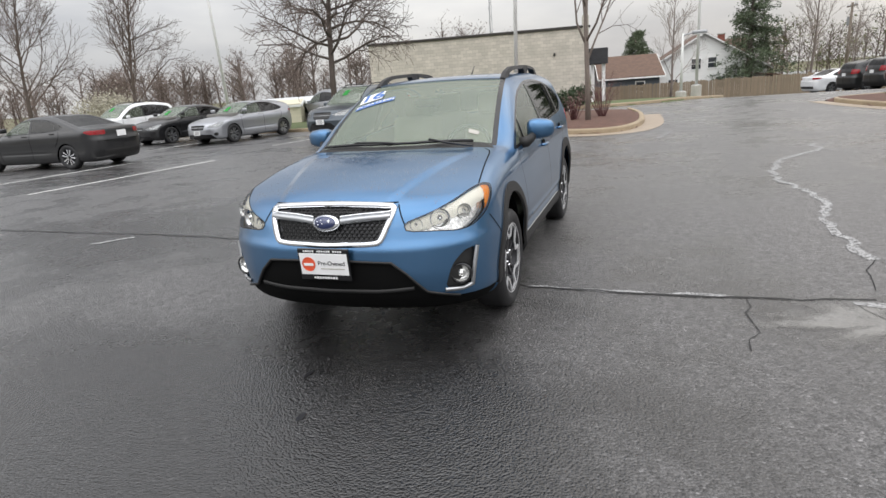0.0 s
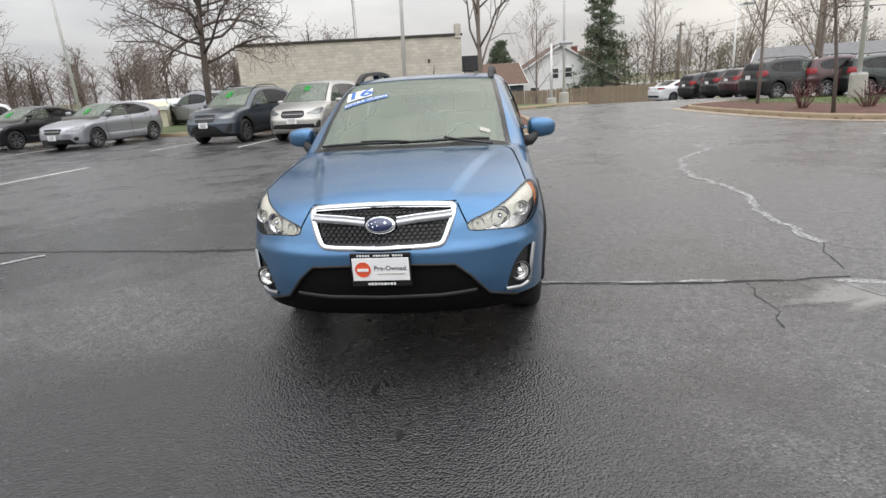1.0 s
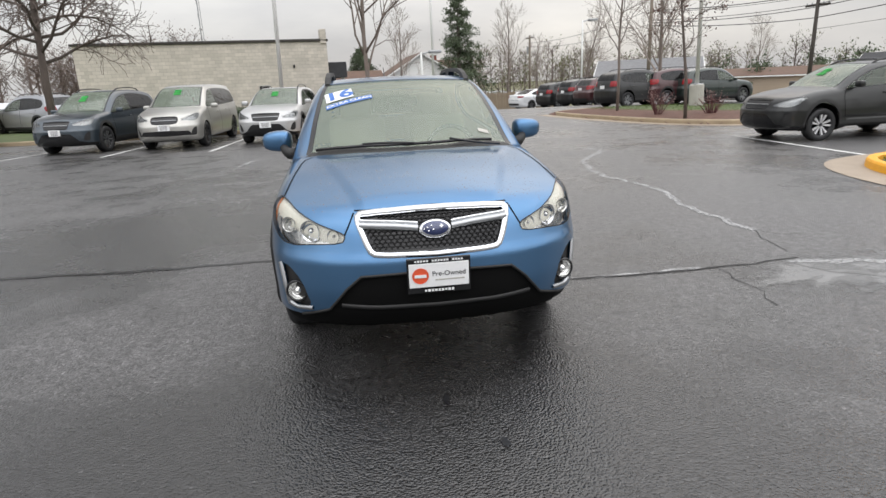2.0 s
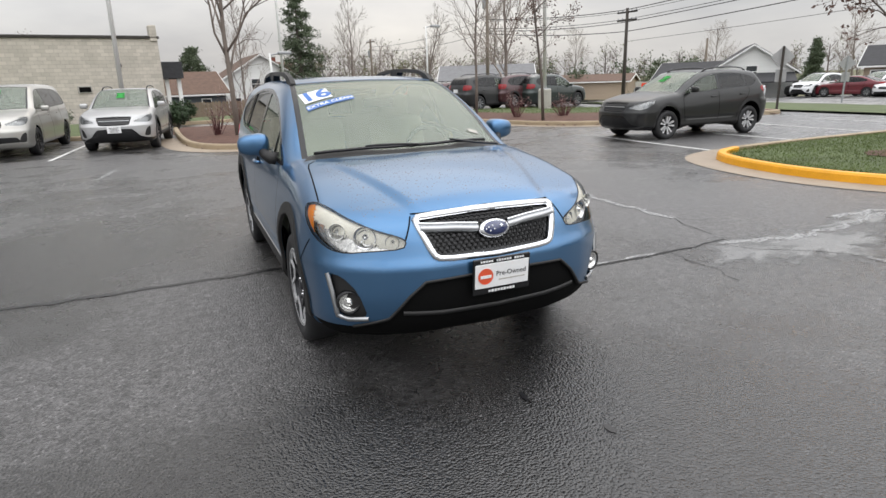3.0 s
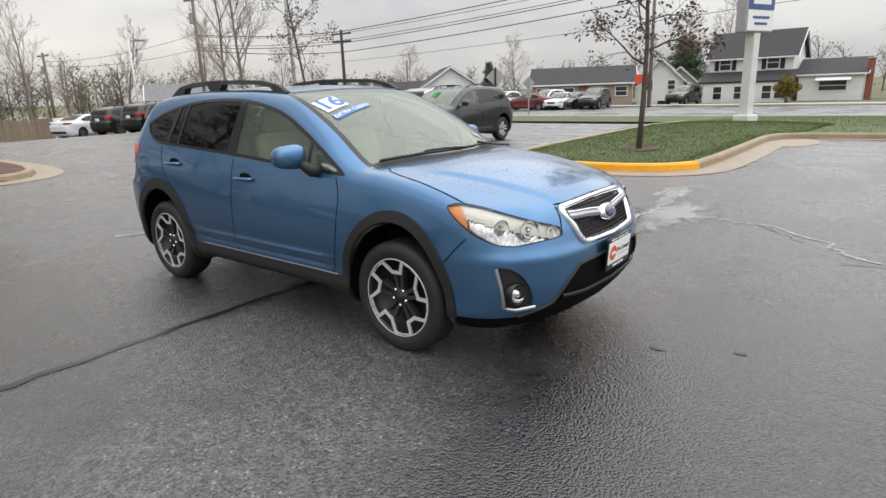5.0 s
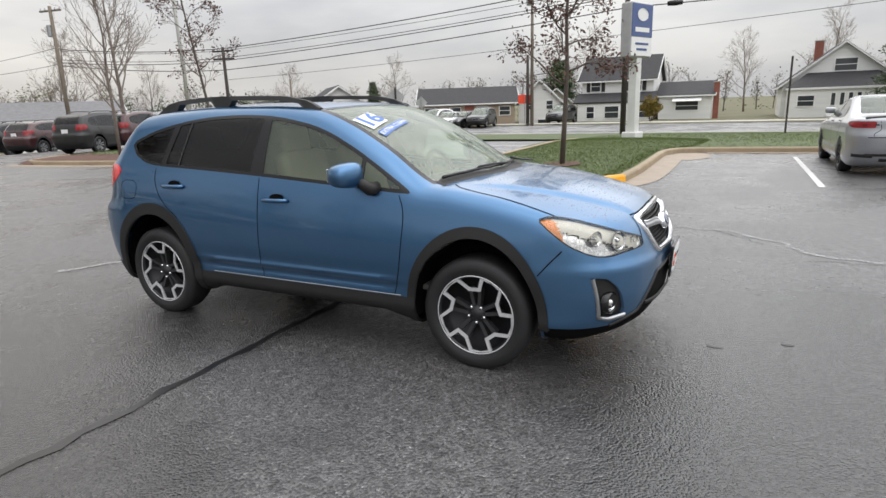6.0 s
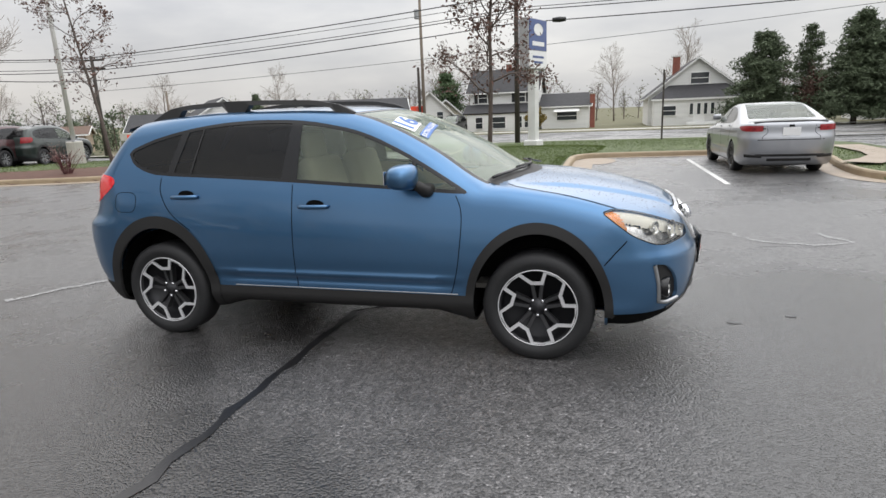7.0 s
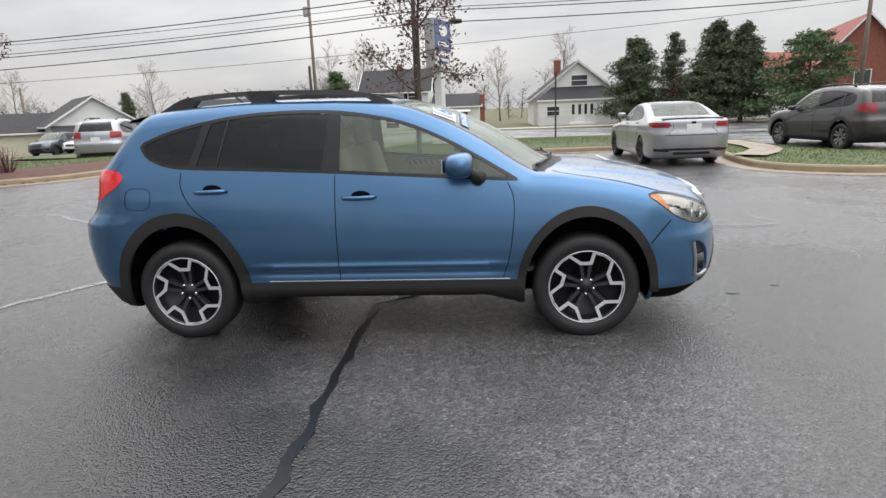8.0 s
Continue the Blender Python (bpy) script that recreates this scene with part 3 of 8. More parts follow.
def build_shell(spec, step):
    """Cuts a body's skin along the outlines of its openings and sorts the pieces."""
    field = body_field(spec)
    L = spec["base"]
    p, t = skin(field, (-L - 1.35, -1.02, 0.1), (1.2, 1.02, spec.get("height", 1.75)), step)
    hub = spec["wheel"]
    DLO = rounded(spec["dlo"], 1)
    (sx, sz) = spec["shield"]

    def fields(q):
        x, y, z = q.T
        a = np.abs(y)
        diag = (x - 0.38) * 0.765 + (0.845 - a) * 0.643
        shield_edge = np.maximum(np.maximum((sz[0] + (sz[2] - sz[0]) * np.clip((x - sx[0]) / (sx[2] - sx[0]), 0, 1) - 10), sx[2] - x - 0.30 * a**2), x - sx[0] + 0.36 * a**2 - 0.0)
        up = np.clip((sx[0] - x - 0.36 * a**2) / (sx[0] - sx[2]), 0, 1)
        shield_edge = np.maximum(shield_edge, a - (0.715 - 0.125 * up))
        top_of = spec.get("roof_z", 1.60)
        far_nose = np.where(x > 0.1, 0.0, 1.0)
        return dict(
            dlo=np.maximum(poly_dist(DLO, x, z), 0.45 - a),
            shield=np.where(z > 1.0, shield_edge, np.abs(z - 1.0) + 0.05),
            lamp=poly_dist(rounded(spec["lamp"], 1), diag, z) + far_nose,
            grille=poly_dist(rounded(spec["grille"], 1), y, z) + np.where(x > 0.55, 0.0, 1.0),
            intake=poly_dist(spec["intake"], y, z) + np.where(x > 0.40, 0.0, 1.0),
            bezel=poly_dist(rounded(spec["bezel"], 1), a, z) + np.where(x > 0.45, 0.0, 1.0),
            tail_lamp=np.maximum(poly_dist(rounded(spec["tail_lamp"], 1), x, z), 0.50 - a),
            rear_glass=np.maximum(np.maximum(x - spec.get("rg_x", -2.88), spec.get("rg_z", 1.14) - z), a - (0.64 - 0.3 * np.maximum(z - 1.14, 0))),
            hole_f=arch_dist(x, z, 0.0, hub, *spec["arch_f"][0]) + np.where(a > 0.5, 0, 1.0),
            hole_r=arch_dist(x, z, -L, hub, *spec["arch_r"][0]) + np.where(a > 0.5, 0, 1.0),
            clad_f=np.maximum(arch_dist(x, z, 0.0, hub, *spec["arch_f"][1]) + np.where(a > 0.5, 0, 1.0), np.where(x > 0.1, 0.30 - z, -1.0)),
            clad_r=arch_dist(x, z, -L, hub, *spec["arch_r"][1]) + np.where(a > 0.5, 0, 1.0),
            sill=np.maximum(z - spec["sill"], np.maximum(x - 0.02, -x - L)),
            skid=np.maximum(z - spec.get("skid", 0.36), x + L + 0.3),
        )

    order = ["hole_f", "hole_r", "shield", "dlo", "lamp", "grille", "bezel", "tail_lamp", "rear_glass", "intake"]
    if spec["cladding"]:
        order += ["clad_f", "clad_r", "sill", "skid"]
    tag = np.zeros(len(t), int)
    for key in order:
        p, t, tag = slice_tris(p, t, fields(p)[key], tag)
    trim = spec.get("seal", 0.022)
    p, t, tag = slice_tris(p, t, fields(p)["dlo"] + trim, tag)
    for x0, x1, lean in spec["panes"]:
        for edge in (x0, x1):
            p, t, tag = slice_tris(p, t, p[:, 0] - edge - lean * (p[:, 2] - 1.13) / 0.3 - np.where(p[:, 2] < 0.9, 9, 0), tag)
    p, t, tag = slice_tris(p, t, fields(p)["shield"] + 0.035, tag)
    mid = p[t].mean(1)
    v = fields(mid)
    region = np.full(len(t), "body", dtype="U12")
    if spec["cladding"]:
        region[(v["sill"] < 0) | (v["skid"] < 0)] = "sill"
    region[v["intake"] < 0] = "intake"
    if spec["cladding"]:
        region[v["clad_f"] < 0] = "arch_front"
        region[v["clad_r"] < 0] = "arch_rear"
    for key in ("bezel", "grille", "lamp", "tail_lamp", "rear_glass"):
        region[v[key] < 0] = key
    region[v["shield"] < 0] = "cowl_seal"
    region[v["shield"] < -0.035] = "shield"
    region[v["dlo"] < 0] = "seal"
    for i, (x0, x1, lean) in enumerate(spec["panes"]):
        w = lean * (mid[:, 2] - 1.13) / 0.3
        region[(v["dlo"] < -trim) & (mid[:, 0] > x0 + w) & (mid[:, 0] < x1 + w)] = "pane%d" % i
    region[(v["hole_f"] < 0) | (v["hole_r"] < 0)] = "hole"
    return field, p, t, region, mid


SPOKE_GREY = mat("grey_cast_alloy", (0.055, 0.055, 0.058), 0.4, metal=0.5, var=0.1)


RED_DARK = mat("dark_red_lamp_lens", (0.26, 0.006, 0.010), 0.2, var=0.25, scale=12, coat=0.3)
CABINS = {}


def wheel_thing(parent, x, y, hub, sign, tyre_r, rim_r, style, simple=False):
    """One wheel: tyre, rim barrel, spokes, hub cap."""
    w = new("wheel")
    w.empty_display_size = 0.1
    w.parent = parent
    w.matrix_basis = pose(x, y, hub, 0, 0, 0) if sign > 0 else pose(x, y, hub, 0, 0, 180)
    n = 24 if simple else 56
    hw = 0.105
    prof = [(rim_r - 0.015, hw - 0.022), (rim_r + 0.004, hw - 0.004), (rim_r + 0.03, hw + 0.006), (tyre_r - 0.05, hw + 0.008), (tyre_r - 0.022, hw - 0.002), (tyre_r - 0.004, hw - 0.02), (tyre_r, hw - 0.045),
            (tyre_r, 0.0), (tyre_r, -hw + 0.045), (tyre_r - 0.02, -hw), (rim_r, -hw)]
    v, f = lathe(prof, n)
    vpart("tyre", v, f, RUBBER, w, "", True)
    v, f = lathe([(rim_r + 0.003, hw - 0.006), (rim_r - 0.008, hw - 0.004), (rim_r - 0.014, hw - 0.03), (rim_r - 0.03, 0.0), (0.0, -0.01)], n)
    vpart("rim", v, f, DARK_ALLOY, w, "", True)
    bm = bmesh.new()
    bd = bmesh.new()

    def plate(target, pts, y0, y1):
        top = [target.verts.new((r * math.cos(a), y1 - 0.02 * (1 - r / rim_r), r * math.sin(a))) for r, a in pts]
        low = [target.verts.new((r * math.cos(a), y0, r * math.sin(a))) for r, a in pts]
        target.faces.new(top)
        for i in range(len(pts)):
            j = (i + 1) % len(pts)
            target.faces.new((top[j], top[i], low[i], low[j]))

    R = rim_r
    for i in range(5):
        c = math.radians(100 + 72 * i)
        g = math.radians
        if style == "claw":
            path = [(0.965, c + g(2)), (0.655, c), (0.655, c - g(23)), (0.965, c - g(38))]
            pts = [(R * r * math.cos(q), R * r * math.sin(q)) for r, q in path]
            for (x0, z0), (x1, z1) in zip(pts, pts[1:]):
                dx, dz = x1 - x0, z1 - z0
                ln = math.hypot(dx, dz)
                ox, oz = -dz / ln * R * 0.043, dx / ln * R * 0.043
                ex, ez = dx / ln * R * 0.03, dz / ln * R * 0.03
                quad = [(x0 - ex + ox, z0 - ez + oz), (x0 - ex - ox, z0 - ez - oz), (x1 + ex - ox, z1 + ez - oz), (x1 + ex + ox, z1 + ez + oz)]
                plate(bm, [(min(math.hypot(*q), R * 0.985), math.atan2(q[1], q[0])) for q in quad], hw - 0.020, hw - 0.006)
            plate(bm, [(R * 0.985, c - g(38)), (R * 0.925, c - g(38)), (R * 0.935, c - g(54)), (R * 0.925, c - g(70)), (R * 0.985, c - g(70))], hw - 0.020, hw - 0.007)
            for s in (1, -1):
                plate(bd, [(R * 0.14, c - g(11.5) + s * g(4)), (R * 0.16, c - g(11.5) + s * g(38)), (R * 0.66, c - g(11.5) + s * g(15)), (R * 0.66, c - g(11.5) + s * g(7.5))][::s], 0.03, hw - 0.022)
        else:
            for s in (1, -1):
                plate(bm, [(R * 0.18, c + s * g(4)), (R * 0.2, c + s * g(30)), (R * 0.98, c + s * g(20)), (R * 0.98, c + s * g(8))][::s], 0.05, hw - 0.008)
    face = MACHINED if style == "claw" else style
    part("spoke_face", bm, face, w, "machined silver spokes" if style == "claw" else "")
    if style == "claw":
        part("spoke_back", bd, SPOKE_GREY, w)
        v, f = lathe([(R * 1.0, hw - 0.006), (R * 0.99, hw - 0.002), (R * 0.968, hw - 0.004), (R * 0.962, hw - 0.02)], n)
        vpart("rim_lip", v, f, MACHINED, w, "", True)
    else:
        bd.free()
    v, f = lathe([(0.0, hw - 0.018), (0.03, hw - 0.02), (0.034, hw - 0.026), (0.05, hw - 0.034), (0.058, hw - 0.06)], 20)
    vpart("hub_cap", v, [q for q in f], DARK_ALLOY, w, "", True)
    if not simple:
        for i in range(5):
            a = math.radians(90 + 36 + 72 * i)
            v, f = lathe([(0.0, hw - 0.022), (0.008, hw - 0.023), (0.0095, hw - 0.035)], 8)
            o = vpart("wheel_nut", v, f, CHROME, w, "", True)
            o.location = (0.05 * math.cos(a), 0, 0.05 * math.sin(a))
    return w


def car(name, m, spec, paint, label, step=0.05, group="", wheels=SATIN, simple=True, rails=True, plate=True, card=False, trim_only=False, rear=""):
    """A whole car from its outlines: painted body, panes, lamps, trim, wheels and cabin."""
    root = thing(name, m, label, "car", group)
    key = spec["key"]
    if key not in SHELLS:
        SHELLS[key] = build_shell(spec, step)
    field, p, t, region, mid = SHELLS[key]
    L, hub = spec["base"], spec["wheel"]
    made = []

    def panel(title, fld, pts, tris, material, parent, push=0.0, skirt=0.0, label=""):
        """A body panel; cars of one shape share its mesh."""
        k = (key, len(made))
        made.append(k)
        if k not in SKINS:
            ob = skin_part(title, fld, pts, tris, material, parent, push, skirt, label)
            SKINS[k] = ob.data if ob else None
            return ob
        me = SKINS[k]
        if me is None:
            return None
        if me.materials[0] != material:
            me = me.copy()
            me.materials[0] = material
        ob = new(title, me)
        ob.parent = parent
        return tagged(ob, label)

    panel("body", field, p, t[region == "body"], paint, root, 0.0, 0.02)
    dark_trim = PLASTIC
    for key_r, title, material, push in (("sill", "sill_trim", dark_trim, 0.006), ("intake", "lower_grille", DARK_VOID if trim_only else GLOSS_BLACK, -0.012), ("arch_front", "wheel_arch_trim", dark_trim, 0.012), ("arch_rear", "wheel_arch_trim", dark_trim, 0.012),
                                         ("seal", "window_surround", GLOSS_BLACK, 0.0), ("cowl_seal", "windscreen_surround", GLOSS_BLACK, -0.002), ("grille", "grille", GLOSS_BLACK, -0.012),
                                         ("bezel", "fog_lamp_recess", dark_trim, -0.02)):
        for s in ((1, -1) if key_r in ("arch_front", "arch_rear", "seal", "bezel") else (0,)):
            pick = (region == key_r) & ((mid[:, 1] * s >= 0) if s else True)
            panel(title, field, p, t[pick], material, root, push, 0.02 if push > 0 else 0.0)
    for s in (1, -1):
        sd = mid[:, 1] * s > 0
        for i in range(len(spec["panes"])):
            o = panel("side_window", field, p, t[(region == "pane%d" % i) & sd], PANE_DARK if i < spec["dark_panes"] else PANE_CLEAR, root, -0.004)
        if not trim_only:
            panel("headlight", field, p, t[(region == "lamp") & sd], FAR_LAMP, root, -0.02)
            panel("lamp_cover", field, p, t[(region == "lamp") & sd], LENS, root, -0.001)
        panel("tail_lamp", field, p, t[(region == "tail_lamp") & sd], RED_LENS if trim_only else RED_DARK, root, 0.004, 0.02)
    panel("windscreen", field, p, t[region == "shield"], PANE, root, -0.004)
    panel("rear_window", field, p, t[region == "rear_glass"], PANE_CLEAR if rear else PANE_DARK, root, -0.004)
    for x in (0.0, -L):
        for s in (1, -1):
            wheel_thing(root, x, s * 0.768, hub, s, hub + 0.009, hub * (0.73 if wheels == "claw" else 0.68), wheels, simple)
            v, f = lathe([(0.05, -0.16), (0.405, -0.16), (0.405, 0.085)], 28)
            f = [q for q in f if min(v[i][2] for i in q) > -0.16]
            o = vpart("wheel_well", v, f, DARK_VOID, root)
            o.location = (x, s * 0.76, hub + 0.03)
            o.scale = (1, s, 1)
    cabin_parts(root, spec, field, simple)
    if rails and spec.get("rails", True):
        for s in (1, -1):
            pts = [on_top(field, x, s * 0.56) for x in np.linspace(-2.7, -1.25, 12)]
            lift = [0.0, 0.045, 0.055, 0.058, 0.06, 0.06, 0.06, 0.06, 0.058, 0.055, 0.04, 0.0]
            part("roof_rail", tube_bm([q + np.array([0, 0, h]) for q, h in zip(pts, lift)], 0.017, 6), GLOSS_BLACK, root, "", True)
    for s in (1, -1):
        for line in spec.get("gaps", DOOR_GAPS):
            pts = [on_side(field, x, z, s) for x, z in soft_line(line, 0.03)]
            ribbon("door_gap", field, pts, 0.005 if trim_only else 0.014, DARK_VOID, root, 0.0015)
        if trim_only:
            continue
        b = on_side(field, -0.62, 1.03, s)
        bm = box_bm(b[0] - 0.06, b[1] + s * 0.13, b[2] + 0.09, 0.11, 0.19, 0.13, 0.035)
        part("wing_mirror", bm, paint if spec["cladding"] else paint, root, "", True)
        for x in (-1.40, -2.35):
            h = on_side(field, x, 0.93 + 0.03 * (x < -2), s)
            part("door_handle", box_bm(h[0], h[1] + s * 0.012, h[2], 0.17, 0.03, 0.028, 0.008), paint, root)
    if trim_only:
        return root
    if plate:
        q = on_nose(field, 0.0, spec.get("plate_z", 0.55))
        part("front_plate", box_bm(q[0] + 0.012, 0, q[2], 0.012, 0.32, 0.16, 0.004), WHITE, root, "white dealer plate")
        bm = bmesh.new()
        for i in range(4):
            box_bm(q[0] + 0.019, 0, q[2] + 0.05 - 0.033 * i, 0.002, 0.22 - 0.03 * (i % 2), 0.012, 0, None, bm)
        part("plate_marks", bm, INK, root)
        q = on_tail(field, 0.0, spec.get("rear_plate_z", 0.95))
        part("rear_plate", box_bm(q[0] - 0.012, 0, q[2], 0.012, 0.32, 0.16, 0.004), WHITE, root, "white number plate")
    for s in (0,):
        rz = spec.get("skid", 0.36)
        pts = [on_tail(field, y, rz + 0.03) for y in np.linspace(-0.62, 0.62, 13)]
        ribbon("rear_valance", field, pts[::-1], 0.06 if rear else 0.16, PLASTIC, root, 0, "", 0.004)
        lid = spec.get("rear_plate_z", 0.95)
        pts = [on_tail(field, y, lid - 0.16) for y in np.linspace(-0.60, 0.60, 13)]
        ribbon("tailgate_gap", field, pts[::-1], 0.014, DARK_VOID, root, 0.003)
    g = np.array(spec["grille"])
    zc = g[:, 1].mean()
    for zz in np.linspace(g[:, 1].min() + 0.03, g[:, 1].max() - 0.03, 3):
        wdt = np.abs(g[:, 0]).max() * 0.86
        pts = [on_nose(field, y, zz) for y in np.linspace(-wdt, wdt, 11)]
        ribbon("grille_bar", field, pts, 0.018, SATIN if abs(zz - zc) < 0.02 else GLOSS_BLACK, root, 0, "", 0.004)
    if rear:
        # boot lip, dark lamp upper edge, black bumper inserts
        ribbon("boot_lip", field, [on_top(field, -spec["base"] - 0.98 + 0.10 * abs(y), y) for y in np.linspace(-0.66, 0.66, 15)], 0.06, GLOSS_BLACK, root, 0, "thin black boot lip", 0.02)
        for s in (1, -1):
            ribbon("lamp_band", field, [on_tail(field, s * y, 0.93 - 0.02 * y) for y in np.linspace(0.46, 0.76, 9)][::-s], 0.022, DARK_VOID, root, 0.006)
            ribbon("bumper_insert", field, [on_tail(field, s * y, 0.36 + 0.05 * (y - 0.4)) for y in np.linspace(0.50, 0.80, 9)][::-s], 0.07, PLASTIC, root, 0, "", 0.006)
            ribbon("boot_gap", field, [on_tail(field, s * y, z) for y, z in dense([(0.44, 0.98), (0.42, 0.84), (0.52, 0.76), (0.50, 0.64)], 0.03)][::s], 0.010, DARK_VOID, root, 0.003)
        ribbon("rear_valance_trim", field, [on_tail(field, y, 0.30) for y in np.linspace(-0.4, 0.4, 9)][::-1], 0.07, PLASTIC, root, 0, "", 0.006)
        q = on_tail(field, 0.0, 0.97)
        part("badge", box_bm(q[0] - 0.006, 0, q[2], 0.01, 0.10, 0.05, 0.004), GLOSS_BLACK, root)
    if card:
        a, b = on_top(field, -0.78, -0.02), on_top(field, -0.52, -0.02)
        bm = bmesh.new()
        for y0, y1, x0, x1 in ((-0.11, 0.08, 0.0, 0.44), (-0.07, 0.04, 0.42, 0.58), (-0.11, 0.09, 0.56, 0.98)):
            vs = []
            for k, yy in ((x0, y0), (x0, y1), (x1, y1), (x1, y0)):
                q = a + (b - a) * k
                vs.append(bm.verts.new((q[0], yy, q[2] + 0.012)))
            bm.faces.new(vs)
        bmesh.ops.solidify(bm, geom=bm.faces[:], thickness=0.003)
        part("price_card", bm, GREEN_CARD, root, "bright green price card on the windscreen")
    return root


DOOR_GAPS = [[(-1.575, 1.07), (-1.578, 0.75), (-1.576, 0.40)], [(-0.488, 1.0), (-0.45, 0.92), (-0.449, 0.80), (-0.477, 0.55), (-0.523, 0.40)], [(-2.58, 1.12), (-2.59, 1.06), (-2.58, 1.0), (-2.51, 0.875), (-2.36, 0.77)]]
SHELLS = {}
SKINS = {}


def cabin_parts(root, spec, field, simple):
    """Seats, dashboard, wheel and the inner lining."""
    h = 0.05 if not simple else 0.09
    lv = -0.035
    if spec["key"] not in CABINS:
        CABINS[spec["key"]] = skin(field, (-spec["base"] - 1.35, -1.02, 0.1), (1.2, 1.02, spec.get("height", 1.75)), h, lv)
    p, t = CABINS[spec["key"]]
    x, y, z = p.T
    DLO = rounded(spec["dlo"], 1)
    d = np.maximum(poly_dist(DLO, x, z), 0.45 - np.abs(y))
    tag = np.zeros(len(t), int)
    p, t, tag = slice_tris(p, t, d, tag)
    sx, sz = spec["shield"]

    def shield(q):
        x, y, z = q.T
        return np.where(z > 1.0, np.maximum(sx[2] - 0.02 - x - 0.3 * y**2, x - sx[0] + 0.36 * y**2), 1.0)

    p, t, tag = slice_tris(p, t, shield(p), tag)
    x, y, z = p.T
    c = p[t].mean(1)
    dc = np.maximum(poly_dist(DLO, c[:, 0], c[:, 2]), 0.45 - np.abs(c[:, 1]))
    rg = (c[:, 0] < spec.get("rg_x", -2.88)) & (c[:, 2] > spec.get("rg_z", 1.14)) & (np.abs(c[:, 1]) < 0.62)
    keep = (dc > 0) & (shield(c) > 0) & ~rg & (c[:, 2] > 0.86) & (c[:, 0] < -0.1)
    skin_part("cabin_lining", field, p, t[keep], CREAM if not simple else CABIN, root)
    seat = CREAM if not simple else CABIN
    for s in (1, -1):
        for sx0, back in ((-1.15, 0.62), (-2.05, 0.60)):
            bm = box_bm(sx0, s * 0.36, 0.62, 0.52, 0.50, 0.16, 0.05)
            part("seat", bm, seat, root, "", True)
            bm = box_bm(0, 0, 0.31, 0.14, 0.48, back, 0.05, pose(sx0 - 0.30, s * 0.36, 0.62, 0, -16, 0))
            part("seat_back", bm, seat, root, "", True)
            bm = box_bm(0, 0, 0, 0.09, 0.27, 0.20, 0.035, pose(sx0 - 0.50, s * 0.36, min(1.30, on_top(field, sx0 - 0.50, 0.36)[2] - 0.19), 0, -10, 0))
            part("headrest", bm, seat, root, "", True)
    bm = box_bm(-0.42, 0, 0.93, 0.55, 1.34, 0.22, 0.07)
    part("dashboard", bm, CABIN, root, "", True)
    part("cabin_floor", box_bm(-1.55, 0, 0.42, 2.6, 1.5, 0.03), CABIN, root)
    v, f = lathe([(0.165, -0.013), (0.18, -0.016), (0.194, -0.01), (0.197, 0.0), (0.194, 0.01), (0.18, 0.016), (0.165, 0.013), (0.162, 0.0), (0.165, -0.013)], 24)
    o = vpart("steering_wheel", v, f, GLOSS_BLACK, root, "", True)
    o.matrix_basis = pose(-0.80, 0.36, 1.0, 0, 0, 0) @ pose(0, 0, 0, 0, -25, 0) @ pose(0, 0, 0, 0, 0, 90)


# ---- ground ----
def sheet(name, xs, ys, dz, material, label, category, kind="structure"):
    xs, ys = list(xs), list(ys)
    verts = [(x, y, lay(x, y) + dz) for x in xs for y in ys]
    n = len(ys)
    faces = [(i * n + j, (i + 1) * n + j, (i + 1) * n + j + 1, i * n + j + 1) for i in range(len(xs) - 1) for j in range(n - 1)]
    return tagged(mesh_ob(name, verts, faces, material, True), label, category, "", kind)


far_steps = [-900, -400, -200, -120] + list(range(-90, 91, 3)) + [120, 200, 400, 900]
sheet("ground", far_steps, far_steps, -0.06, FIELD, "open ground with winter grass round the lot", "ground")
sheet("pavement", np.arange(-34, 19.1, 1.0), np.arange(-24, 62.1, 1.0), 0.0, ASPHALT, "wet dark asphalt car park", "pavement")
sheet("road", np.arange(30.5, 45.1, 1.45), np.arange(-200, 201, 6.0), 0.0, ROAD, "grey wet asphalt road", "road")
sheet("sidewalk", (45.3, 46.2, 47.2), np.arange(-200, 201, 6.0), 0.12, KERB_GREY, "pale concrete path beyond the road", "pavement")
sheet("road_kerb", (45.0, 45.15, 45.3), np.arange(-200, 201, 6.0), 0.125, STRIPE, "pale kerb along the road", "kerb")
sheet("verge_lawn", np.arange(12.6, 30.4, 1.1), np.arange(-4.0, 9.1, 1.0), 0.10, GRASS, "green lawn between the lot and the road", "lawn")
sheet("verge_strip", np.arange(19.1, 30.4, 1.1), np.arange(9.0, 60, 1.5), 0.08, GRASS, "green grass strip along the road", "lawn")
sheet("road_edge", (30.2, 30.35, 30.5), np.arange(-200, 201, 6.0), 0.11, KERB_GREY, "pale kerb along the road", "kerb")


